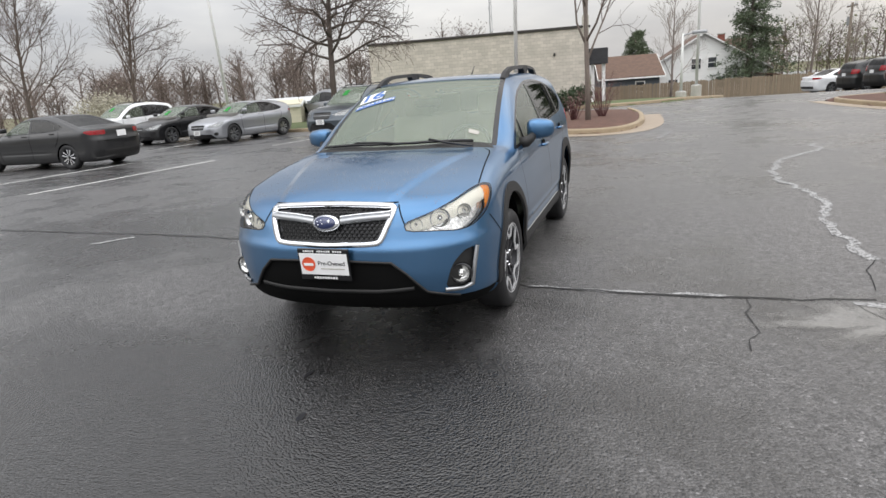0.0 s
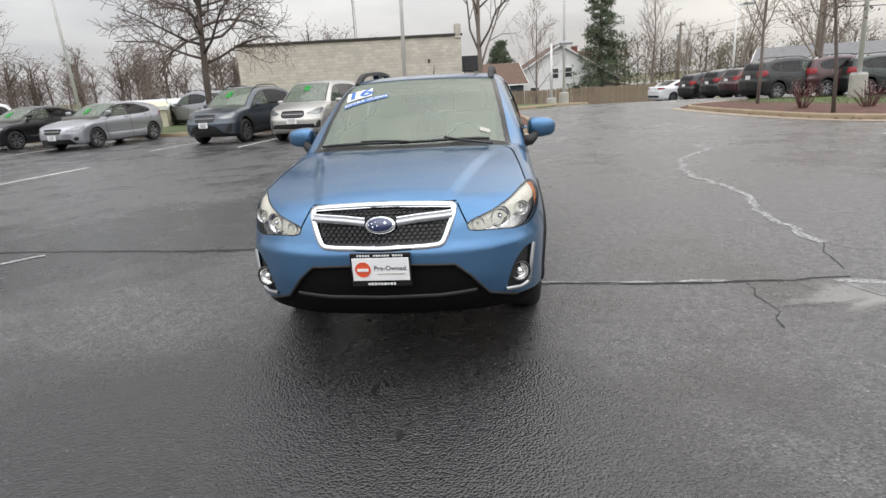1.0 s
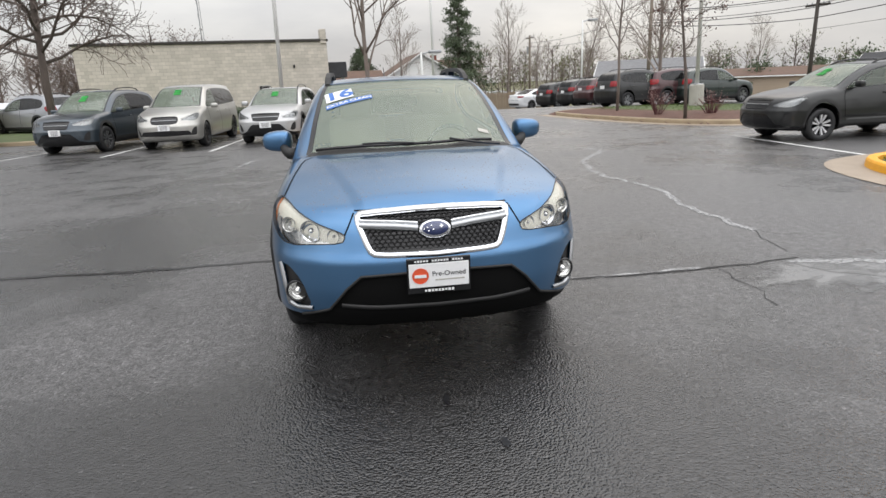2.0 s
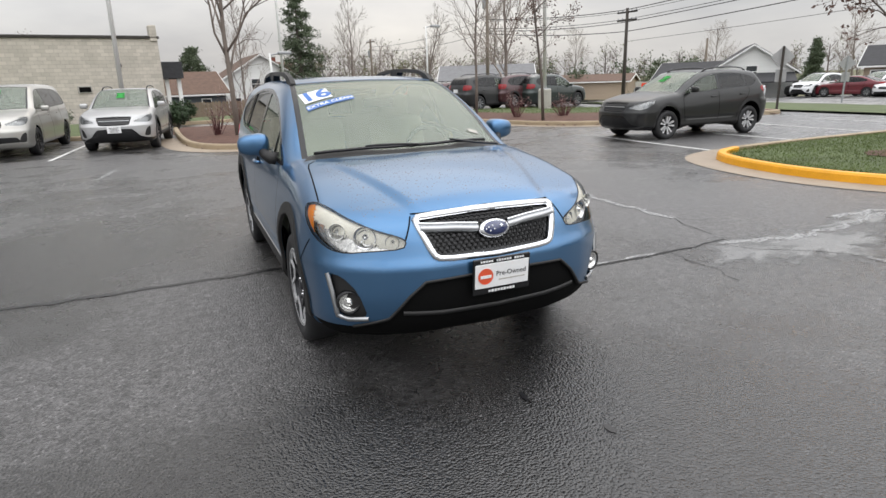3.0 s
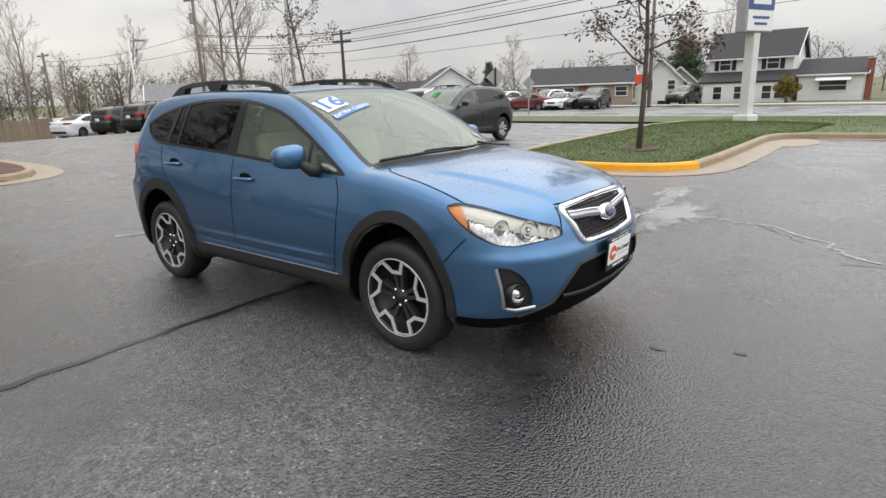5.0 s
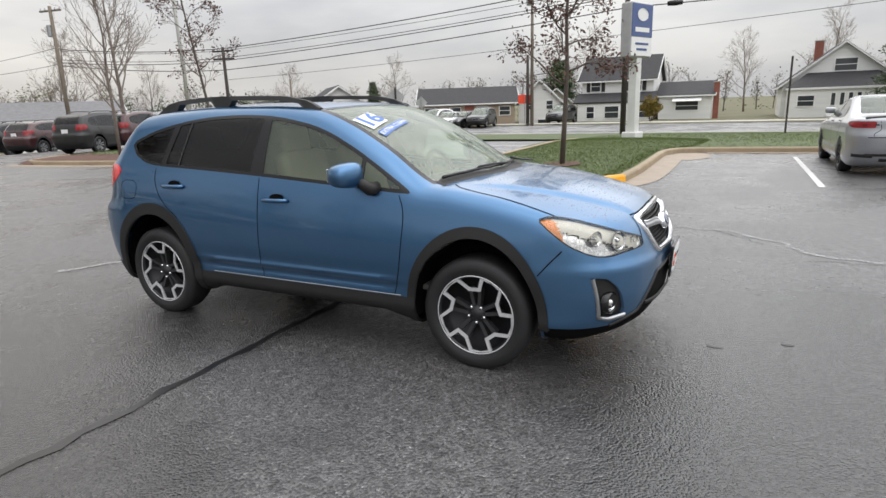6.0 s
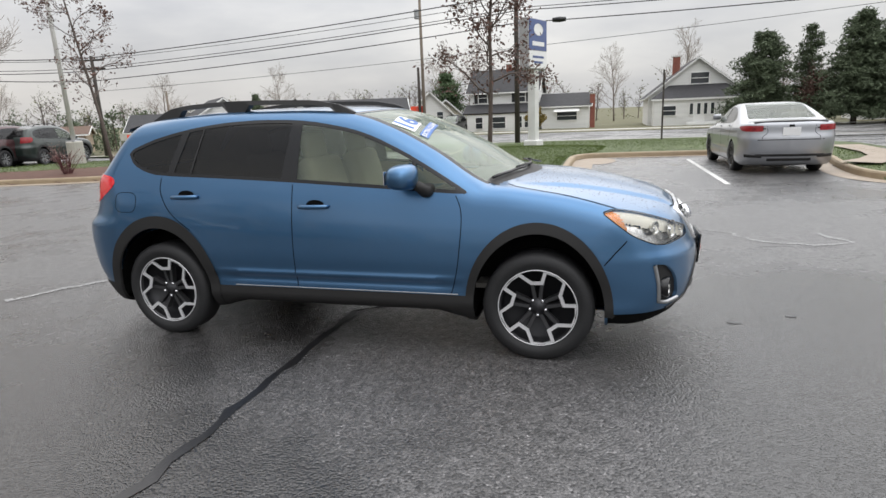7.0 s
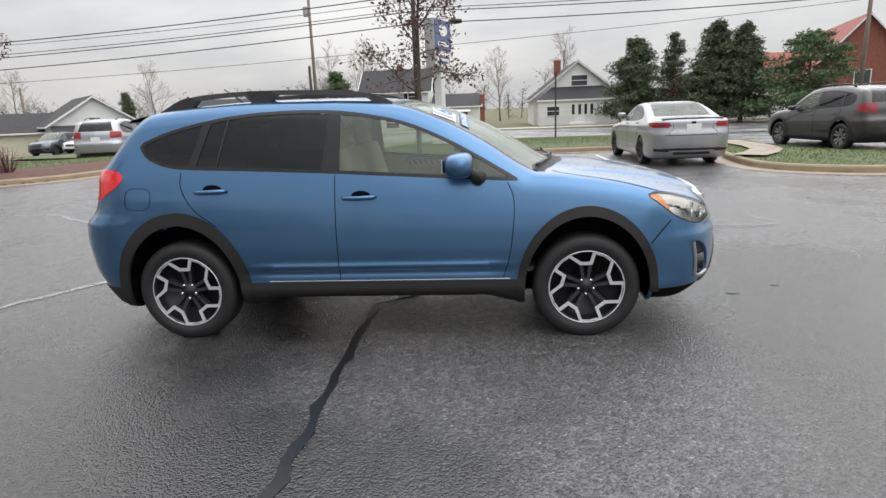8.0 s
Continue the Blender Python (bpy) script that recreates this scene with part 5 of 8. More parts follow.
plate_bit("plate_small_print", bm, KERB_GREY)
for zz, count, wide, tall in ((-0.079, 9, 0.0135, 0.013), (0.081, 17, 0.0115, 0.010)):
    bm = bmesh.new()
    for k in range(count):
        if count == 17 and k in (5, 12):
            continue
        box_bm(0.009, (k - (count - 1) / 2) * wide * 1.28, zz, 0.002, wide * (0.8 + 0.2 * (k % 2)), tall * (1.0 if k % 3 else 0.8), 0, None, bm)
    tagged(plate_bit("plate_frame_bars", bm, WHITE, "pale bars on the plate frame"), kind="stuff")

# headlamps: deep bowls behind clear covers, amber outer corner
field, hp, ht, hreg, hmid = SHELLS["hero"]
for s in (1, -1):
    sd = (hreg == "lamp") & (hmid[:, 1] * s > 0)
    diag = (hmid[:, 0] - 0.38) * 0.765 + (0.845 - np.abs(hmid[:, 1])) * 0.643
    hl = new("headlight")
    hl.empty_display_size = 0.1
    hl.parent = hero
    amber = sd & (diag < 0.092 - 0.30 * (hmid[:, 2] - 0.83))
    top_edge = sd & ~amber & (hmid[:, 2] > 0.868 - 0.27 * diag)
    skin_part("lamp_bowl", H, hp, ht[sd & ~amber & ~top_edge], REFLECTOR, hl, -0.035, 0.03, "silver headlamp bowl")
    skin_part("turn_signal", H, hp, ht[amber], AMBER, hl, -0.014, 0.0, "amber turn signal")
    skin_part("lamp_brow", H, hp, ht[top_edge], LAMP_CREAM, hl, -0.016, 0.0, "pale upper reflector")
    skin_part("lamp_cover", H, hp, ht[sd], LENS, hl, 0.001, 0.0)
    for yy, zz, r, mt, nm in ((0.62, 0.775, 0.058, CHROME, "main_beam"), (0.735, 0.80, 0.042, REFLECTOR, "side_beam"), (0.50, 0.752, 0.036, REFLECTOR, "dipped_beam")):
        c = on_nose(H, s * yy, zz)
        v, f = lathe([(r, 0.012), (r * 0.93, 0.012), (r * 0.8, -0.006), (r * 0.45, -0.02), (r * 0.30, -0.018), (r * 0.28, 0.004), (0.0, 0.012)], 24)
        o = vpart(nm, v, [q[::-1] for q in f], mt, hl, "", True)
        o.matrix_basis = Matrix.Translation(c - np.array([0.026, -s * 0.012, 0])) @ pose(0, 0, 0, 0, 0, -90 + s * 28)
    ribbon("lamp_seal", H, [settle(H, np.array([[q[0], s * q[1], q[2]]]))[0] for q in lamp_rim()], 0.006, GLOSS_BLACK, hl, 0.002)

    # fog lamp in its recess, with the bright L-shaped strip
    c = on_nose(H, s * 0.735, 0.455)
    fog = new("fog_lamp")
    fog.empty_display_size = 0.1
    fog.parent = hero
    v, f = lathe([(0.062, -0.03), (0.060, 0.008), (0.052, 0.012), (0.048, 0.004)], 24)
    o = vpart("fog_lamp_rim", v, [q[::-1] for q in f], GLOSS_BLACK, fog, "", True)
    o.matrix_basis = Matrix.Translation(c - np.array([0.012, 0, 0])) @ pose(0, 0, 0, 0, 0, -90 + s * 14)
    v, f = lathe([(0.048, 0.004), (0.042, -0.012), (0.02, -0.02), (0.016, 0.006), (0.0, 0.010)], 24)
    o = vpart("fog_lamp_glass", v, [q[::-1] for q in f], REFLECTOR, fog, "clear fog lamp", True)
    o.matrix_basis = Matrix.Translation(c - np.array([0.012, 0, 0])) @ pose(0, 0, 0, 0, 0, -90 + s * 14)
    ell = nose_line([(s * 0.815, 0.60), (s * 0.795, 0.45), (s * 0.785, 0.378), (s * 0.74, 0.364), (s * 0.655, 0.372)][::s], 0.012)
    ribbon("fog_strip", H, ell, 0.022, SATIN, fog, 0, "bright L-shaped strip", 0.010)

    # bonnet shut line, wing to bumper joint, silver strip as the sill's wet glint, fuel flap
    rim_at = [np.array([q[0], s * q[1], q[2]]) for q in lamp_rim()]
    corner = min(rim_at, key=lambda q: abs(q[0] - 0.45) + (9 if q[2] < 0.86 else 0))
    tip = min(rim_at, key=lambda q: abs(q[1]) * 2 - q[2])
    line = [(-0.20, 0.66), (-0.15, 0.705), (-0.08, 0.722), (corner[0] - 0.02, abs(corner[1]))]
    ribbon("bonnet_gap", H, [on_top(H, x, s * y) for x, y in dense(line, 0.03)][::s], 0.008, DARK_VOID, hero, 0.0015)
    ribbon("bonnet_corner_gap", H, nose_line([(tip[1], tip[2]), (s * 0.405, 0.862)][::s], 0.02), 0.008, DARK_VOID, hero, 0.0015)
    ribbon("bumper_gap", H, [on_side(H, x, z, s) for x, z in dense([(0.50, 0.745), (0.44, 0.68), (0.38, 0.61)], 0.02)], 0.007, DARK_VOID, hero)
    ribbon("sill_glint", H, [on_side(H, x, 0.396, s) for x in np.linspace(-2.05, -0.48, 40)], 0.006, SATIN, hero, 0, "thin bright strip standing in for the wet glint along the sill", 0.006)
    flap = rounded([(-2.955, 1.03), (-2.785, 1.026), (-2.80, 0.888), (-2.975, 0.892)], 2)
    if s < 0:
        ribbon("fuel_flap_gap", H, [on_side(H, x, z, s) for x, z in dense([tuple(q) for q in flap] + [tuple(flap[0])], 0.02)], 0.0035, DARK_VOID, hero)

    # door handles; dark discs stand in for the shade in their body-coloured cups
    for x, z in ((-1.42, 0.935), (-2.385, 0.997)):
        q = on_side(H, x, z, s)
        v, f = lathe([(0.0, 0.0005), (0.7, 0.0005), (1.0, 0.002), (1.02, -0.003)], 20)
        o = vpart("handle_cup_shade", [(a * 0.060, b, c * 0.030) for a, b, c in v], f if s > 0 else [k[::-1] for k in f], DARK_VOID, hero)
        o.matrix_basis = Matrix.Translation(q + np.array([0.01, s * 0.002, 0.012])) @ Matrix.Diagonal((1, s, 1, 1))
        pts = [on_side(H, x + dx, z + 0.02 * dx, s) + np.array([0, s * dy, 0]) for dx, dy in ((-0.105, 0.004), (-0.09, 0.020), (-0.03, 0.030), (0.03, 0.030), (0.09, 0.020), (0.105, 0.004))]
        part("door_handle", tube_bm(pts, [0.010, 0.0135, 0.0145, 0.0145, 0.0135, 0.010], 8), PAINT_BLUE, hero, "", True)

    # wing mirror: painted cap, black foot, glass
    mr = new("wing_mirror")
    mr.empty_display_size = 0.1
    mr.parent = hero
    q = on_side(H, -0.66, 1.035, s)
    bm = bmesh.new()
    bmesh.ops.create_cube(bm, size=1.0)
    bmesh.ops.subdivide_edges(bm, edges=bm.edges[:], cuts=3, use_grid_fill=True)
    for w in bm.verts:
        c = w.co * 2
        k = (abs(c.x) ** 3.2 + abs(c.y) ** 3.2 + abs(c.z) ** 3.2) ** (1 / 3.2)
        c /= k
        c.x = c.x * (0.075 if c.x > 0 else 0.095) * (1 - 0.15 * (c.y * s > 0) * c.y * s)
        w.co = Vector((c.x, c.y * 0.105, c.z * (0.075 - 0.010 * c.y * s)))
    o = part("mirror_cap", bm, PAINT_BLUE, mr, "", True)
    o.matrix_basis = pose(q[0] - 0.115, q[1] + s * 0.125, 1.122, 0, 0, s * 10)
    o = part("mirror_glass", box_bm(0, 0, 0, 0.006, 0.125, 0.08, 0.002), CHROME, mr)
    o.matrix_basis = pose(q[0] - 0.208, q[1] + s * 0.11, 1.122, 0, 0, s * 10)
    part("mirror_base", tube_bm([q + np.array([0.0, -s * 0.02, -0.005]), q + np.array([-0.015, s * 0.035, 0.0]), q + np.array([-0.03, s * 0.06, 0.02]), q + np.array([-0.07, s * 0.085, 0.055])], [0.045, 0.042, 0.034, 0.028], 10), PLASTIC, mr, "black mirror foot", True)

    # roof rail: long black bar on broad feet
    rail = new("roof_rail")
    rail.empty_display_size = 0.1
    rail.parent = hero
    xs = np.linspace(-2.80, -1.22, 30)
    foot = lambda x: max(np.interp(x, [-2.80, -2.62, -2.48], [1, 1, 0]), np.interp(x, [-2.22, -2.16, -2.06, -2.0], [0, 1, 1, 0]), np.interp(x, [-1.40, -1.30, -1.22], [0, 1, 1]))
    v, f = [], []
    for i, x in enumerate(xs):
        b = on_top(H, x, s * 0.555)
        top = b[2] + np.interp(x, [-2.80, -2.66, -2.5, -2.0, -1.5, -1.32, -1.22], [0.006, 0.062, 0.072, 0.068, 0.06, 0.040, 0.004])
        low = b[2] - 0.02 if foot(x) > 0.5 else top - 0.030
        low = min(low, top - 0.01)
        for dy, z in ((-0.026, low), (-0.018, top), (0.018, top), (0.030, low)):
            v.append((x, s * (0.565 + dy - 0.02 * (z - b[2])), z))
        if i:
            for k in range(4):
                a, c = (i - 1) * 4 + k, (i - 1) * 4 + (k + 1) % 4
                f.append((a, c, c + 4, a + 4) if s < 0 else (a, a + 4, c + 4, c))
    f += [(0, 1, 2, 3), tuple(len(v) - 4 + k for k in (3, 2, 1, 0))]
    vpart("rail_bar", v, f, PLASTIC, rail, "matt black roof rail")

    # window bars between the panes
    for x0, lean in ((-0.76, 0.0), (-2.352, 0.07)):
        ribbon("window_bar", H, [on_side(H, x0 + lean * (z - 1.13) / 0.3, z, s) for z in np.linspace(1.06 if x0 > -1 else 1.14, 1.20 if x0 > -1 else 1.44, 12)], 0.012, GLOSS_BLACK, hero, 0, "", 0.003)

ribbon("bonnet_front_gap", H, nose_line([(-0.40, 0.871), (0.0, 0.884), (0.40, 0.871)], 0.03), 0.009, DARK_VOID, hero, 0.0015)

# wipers and cowl
for nm, pts in (("wiper", [(-0.305, -0.64), (-0.232, -0.45), (-0.178, -0.2), (-0.165, -0.02)]), ("wiper", [(-0.160, -0.05), (-0.175, 0.15), (-0.215, 0.35), (-0.285, 0.56)])):
    part(nm, tube_bm([on_top(H, x, y) + np.array([0.01, 0, 0.018]) for x, y in dense(pts, 0.06)], 0.010, 6), GLOSS_BLACK, hero, "black wiper", True)
    part("wiper_arm", tube_bm([on_top(H, x, y) + np.array([0.02, 0, 0.026]) for x, y in dense([(-0.13 - 0.03, pts[-1][1] + 0.03), (-0.215, (pts[0][1] + pts[-1][1]) / 2)], 0.08)], 0.008, 6), GLOSS_BLACK, hero, "", True)
ribbon("cowl_panel", H, [on_top(H, -0.125 - 0.36 * y * y, y) for y in np.linspace(-0.69, 0.69, 30)], 0.13, PLASTIC, hero, 0.003, "black cowl panel")

# stickers on the windscreen
def on_shield(x, y, up=0.002):
    q = on_top(H, x, y)
    g, n = field_normal(H, q[None])
    return q + g[0] / n[0] * up


def shield_patch(name, c, ax, ay, w, h, material, up, label=""):
    v, f = [], []
    for i in range(7):
        for j in range(5):
            x, y = c[0] + ax[0] * (i / 6 - 0.5) * w + ay[0] * (j / 4 - 0.5) * h, c[1] + ax[1] * (i / 6 - 0.5) * w + ay[1] * (j / 4 - 0.5) * h
            v.append(tuple(on_shield(x, y, up)))
    f = [(i * 5 + j, (i + 1) * 5 + j, (i + 1) * 5 + j + 1, i * 5 + j + 1) for i in range(6) for j in range(4)]
    return vpart(name, v, f, material, hero, label)


def shield_text(body, size, material, name, c, ax, ay, up, label="", bold=0.0):
    o = text_mesh(body, size, material, name, hero, Matrix(), 0.0, label, bold)
    for w in o.data.vertices:
        x, y = c[0] + ax[0] * w.co.x + ay[0] * w.co.y, c[1] + ax[1] * w.co.x + ay[1] * w.co.y
        w.co = on_shield(x, y, up)
    o.data.update()


k = 0.80
ax, ay = (-0.10 * k, 0.99), (-1.0 * k, -0.10)
shield_patch("year_sticker", (-0.895, -0.475), ax, ay, 0.205, 0.185, WHITE, 0.002, "white year sticker on the windscreen")
shield_text("16", 0.22, STICKER_BLUE, "year_lettering", (-0.895, -0.475), ax, ay, 0.004, "blue digits", 0.006)
shield_patch("slogan_sticker", (-0.765, -0.40), ax, ay, 0.345, 0.07, STICKER_BLUE, 0.002, "blue slogan strip on the windscreen")
shield_text("EXTRA CLEAN", 0.052, WHITE, "slogan_lettering", (-0.765, -0.40), ax, ay, 0.004, "white lettering", 0.001)
shield_patch("inspection_sticker", (-0.40, 0.53), (0.0, 1.0), (-1.0, 0.0), 0.075, 0.035, KERB_GREY, 0.001, "small pale sticker")
part("rear_view_mirror", box_bm(-0.92, 0, 1.36, 0.03, 0.24, 0.07, 0.015), GLOSS_BLACK, hero, "", True)

# roof: aerial, spoiler, wet beads
an = on_top(H, -2.42, -0.05)
part("aerial", tube_bm([an, an + np.array([-0.03, 0, 0.02]), an + np.array([-0.16, 0, 0.115])], [0.02, 0.008, 0.004], 6), GLOSS_BLACK, hero, "short black aerial", True)
sp_v, sp_f = [], []
for j, y in enumerate(np.linspace(-0.56, 0.56, 15)):
    a = on_top(H, -2.86, y)
    for dx, dz in ((0.0, 0.002), (-0.10, -0.006), (-0.20, -0.030), (-0.21, -0.048), (-0.10, -0.04)):
        sp_v.append((a[0] + dx + 0.07 * y * y, y, a[2] + dz - 0.0))
    if j:
        for q in range(4):
            b = (j - 1) * 5 + q
            sp_f.append((b, b + 5, b + 6, b + 1))
vpart("rear_spoiler", sp_v, [q[::-1] for q in sp_f], PAINT_BLUE, hero, "", True)
rng = random.Random(5)
dv, df = [], []
for i in range(2600):
    x, y = rng.uniform(-0.10, 0.72), rng.uniform(-0.66, 0.66)
    if i > 2000:
        x, y = rng.uniform(-2.7, -1.25), rng.uniform(-0.5, 0.5)
    r = rng.uniform(0.0015, 0.0045) * (1.5 if rng.random() < 0.12 else 1)
    dv.append((x, y, r))
dv = np.array(dv)
base = np.stack([dv[:, 0], dv[:, 1], np.full(len(dv), 1.2)], 1)
for _ in range(12):
    base[:, 2] -= np.clip(H(*base.T), -0.2, 0.2)
g, n = field_normal(H, base)
nn = g / n
t1 = np.cross(nn, np.array([0.0, 1.0, 0.0]))
t1 /= np.linalg.norm(t1, axis=1, keepdims=True)
t2 = np.cross(nn, t1)
vv = [base + nn * dv[:, 2:3] * 0.55]
for k in range(6):
    a = math.pi / 3 * k
    vv.append(base + (t1 * math.cos(a) + t2 * math.sin(a)) * dv[:, 2:3] - nn * 0.0003)
N = len(dv)
df = [(i, (k + 1) * N + i, ((k + 1) % 6 + 1) * N + i) for k in range(6) for i in range(N)]
o = vpart("rain_film", np.concatenate(vv), df, WATER_DROP, hero, "fine raindrops on the bonnet and roof", True)
tagged(o, kind="stuff")


# ---- the other cars ----
def shifted(poly, du=0.0, dv=0.0, su=1.0, sv=1.0):
    return [(u * su + du, v * sv + dv) for u, v in poly]


SUV = dict(CROSSOVER, key="suv", ridge=0.0, crease=0.0, sill_lift=0.0, height=1.95, belt=(1.06, 0.03), base=2.67, wheel=0.35,
           top=[(x, z + 0.04 if z < 1.1 else 1.13 + (z - 1.09) * 1.2) for x, z in CROSSOVER["top"]],
           tail=[(0.22, -3.40), (0.36, -3.50), (0.5, -3.56), (0.75, -3.57), (0.9, -3.50), (1.1, -3.47), (1.3, -3.38), (1.55, -3.22), (1.75, -3.08)],
           side=[(z if z < 1.0 else 1.0 + (z - 1.0) * 1.22, y) for z, y in CROSSOVER["side"]],
           dlo=[(-3.05, 1.30), (-2.95, 1.46), (-2.6, 1.53), (-2.1, 1.58), (-1.6, 1.57), (-1.2, 1.50), (-0.95, 1.40), (-0.66, 1.22), (-0.42, 1.05), (-0.55, 1.04), (-1.4, 1.08), (-2.3, 1.12), (-2.9, 1.16)],
           panes=[(-3.2, -2.62, 0.03), (-2.55, -1.66, 0.02), (-1.56, -0.45, 0.0)], dark_panes=2,
           shield=[(-0.13, -0.69, -1.13), (1.12, 1.15, 1.62)],
           lamp=shifted(CROSSOVER["lamp"], 0, 0.06), grille=shifted(CROSSOVER["grille"], 0, 0.0, 0.92, 1.04), tail_lamp=[(-3.8, 1.22), (-3.2, 1.22), (-3.12, 1.15), (-3.25, 0.98), (-3.8, 0.98)],
           rg_x=-3.0, rg_z=1.24, plate_z=0.60)
SEDAN = dict(CROSSOVER, key="sedan", ridge=0.0, crease=0.006, sill_lift=0.0, height=1.6, belt=(0.95, 0.025), base=2.75, wheel=0.325, cladding=False, rails=False, floor=0.17,
             side=[(0.14, 0.80), (0.24, 0.87), (0.36, 0.895), (0.5, 0.885), (0.62, 0.89), (0.76, 0.90), (0.88, 0.895), (0.96, 0.875), (1.03, 0.84), (1.12, 0.80), (1.42, 0.64), (1.6, 0.5)],
             top=[(0.95, 0.66), (0.86, 0.73), (0.6, 0.83), (0.3, 0.90), (0.0, 0.945), (-0.25, 0.975), (-0.3, 0.99), (-0.7, 1.20), (-1.05, 1.36), (-1.3, 1.415), (-1.7, 1.44), (-2.1, 1.415), (-2.4, 1.33), (-2.75, 1.19), (-3.05, 1.09), (-3.3, 1.072), (-3.75, 1.055), (-3.9, 1.03)],
             nose=[(0.16, 0.82), (0.24, 0.90), (0.35, 0.94), (0.5, 0.945), (0.6, 0.93), (0.72, 0.88), (0.8, 0.82), (1.0, 0.5)],
             tail=[(0.16, -3.66), (0.3, -3.76), (0.5, -3.82), (0.7, -3.83), (0.85, -3.80), (1.0, -3.79), (1.07, -3.78), (1.3, -3.6)],
             dlo=[(-2.72, 1.12), (-2.45, 1.24), (-2.1, 1.335), (-1.7, 1.37), (-1.35, 1.36), (-1.05, 1.29), (-0.75, 1.15), (-0.45, 0.985), (-0.6, 0.965), (-1.4, 0.98), (-2.2, 1.0), (-2.6, 1.045)],
             panes=[(-2.9, -2.42, 0.12), (-2.38, -1.62, 0.05), (-1.53, -0.45, 0.0)], dark_panes=2, shield=[(-0.24, -0.8, -1.2), (1.0, 1.05, 1.40)],
             lamp=shifted(CROSSOVER["lamp"], 0, -0.12), grille=shifted(CROSSOVER["grille"], 0, 0.02, 0.9, 0.78), intake=[(0.6, 0.36), (0.0, 0.38), (-0.6, 0.36), (-0.7, 0.22), (-0.7, 0.05), (0.7, 0.05), (0.7, 0.22)],
             bezel=[(0.80, 0.42), (0.72, 0.43), (0.66, 0.36), (0.70, 0.30), (0.78, 0.31)], tail_lamp=[(-4.0, 0.98), (-3.5, 0.985), (-3.38, 0.955), (-3.5, 0.895), (-3.6, 0.87), (-4.0, 0.86)],
             arch_f=((0.36, 0.365), (0.37, 0.375)), arch_r=((0.36, 0.365), (0.37, 0.375)), sill=0.22, rg_x=-2.18, rg_z=1.10, plate_z=0.42, rear_plate_z=0.86,
             gaps=[[(-1.575, 0.98), (-1.578, 0.7), (-1.576, 0.28)], [(-0.45, 0.95), (-0.42, 0.8), (-0.44, 0.5), (-0.5, 0.28)], [(-2.55, 1.0), (-2.6, 0.9), (-2.5, 0.72), (-2.4, 0.62)]])
HATCH = dict(SEDAN, key="hatch", base=2.62,
             top=SEDAN["top"][:11] + [(-2.1, 1.425), (-2.5, 1.385), (-2.9, 1.29), (-3.2, 1.16), (-3.4, 1.03), (-3.6, 0.9)],
             tail=[(z, x + 0.42) for z, x in SEDAN["tail"]], tail_lamp=[(x + 0.40, z + 0.04) for x, z in SEDAN["tail_lamp"]], rg_x=-2.75, rg_z=1.12)
VAN = dict(SUV, key="van", height=2.05, base=3.08, wheel=0.345, cladding=False, belt=(1.10, 0.0),
           top=[(0.9, 0.80), (0.82, 0.9), (0.7, 0.97), (0.4, 1.05), (0.15, 1.10), (0.0, 1.13), (-0.05, 1.15), (-0.4, 1.38), (-0.75, 1.58), (-1.0, 1.68), (-1.3, 1.73), (-2.0, 1.76), (-3.0, 1.75), (-3.7, 1.70), (-4.0, 1.66)],
           tail=[(0.22, -3.95), (0.4, -4.04), (0.7, -4.08), (1.0, -4.04), (1.3, -3.98), (1.7, -3.80)],
           dlo=[(-3.75, 1.22), (-3.7, 1.50), (-3.2, 1.60), (-2.2, 1.63), (-1.4, 1.61), (-1.05, 1.54), (-0.7, 1.34), (-0.35, 1.12), (-0.5, 1.09), (-1.6, 1.11), (-2.8, 1.14), (-3.6, 1.16)],
           panes=[(-3.8, -2.75, 0.0), (-2.68, -1.62, 0.0), (-1.53, -0.35, 0.0)], shield=[(0.0, -0.6, -1.0), (1.15, 1.2, 1.66)], rg_x=-3.72, rg_z=1.24,
           tail_lamp=[(-4.3, 1.4), (-3.85, 1.4), (-3.82, 1.0), (-4.3, 1.0)], grille=[(0.36, 0.90), (0.0, 0.91), (-0.36, 0.90), (-0.38, 0.76), (-0.3, 0.69), (0.0, 0.68), (0.3, 0.69), (0.38, 0.76)],
           intake=[(0.62, 0.50), (0.0, 0.52), (-0.62, 0.50), (-0.7, 0.38), (0.0, 0.36), (0.7, 0.38)], arch_f=((0.385, 0.39), (0.39, 0.4)), arch_r=((0.385, 0.39), (0.39, 0.4)),
           gaps=[[(-1.575, 1.09), (-1.578, 0.7), (-1.576, 0.32)], [(-0.40, 1.08), (-0.40, 0.8), (-0.44, 0.5), (-0.5, 0.32)], [(-2.70, 1.12), (-2.72, 0.8), (-2.70, 0.75)]])
CROSS_FAR = dict(CROSSOVER, key="crossover_far", ridge=0.0)

P_WHITE = mat("white_car_paint", (0.72, 0.73, 0.74), 0.3, var=0.03, coat=1.0)
P_PEARL = mat("silver_white_car_paint", (0.46, 0.46, 0.46), 0.32, metal=0.5, var=0.04, coat=1.0)
P_BLACK = mat("black_car_paint", (0.007, 0.007, 0.008), 0.3, metal=0.1, var=0.1, coat=0.6)
P_SILVER = mat("silver_car_paint", (0.37, 0.38, 0.405), 0.32, metal=0.75, var=0.04, coat=1.0)
P_CHAMPAGNE = mat("pale_silver_van_paint", (0.44, 0.43, 0.40), 0.34, metal=0.7, var=0.04, coat=1.0)
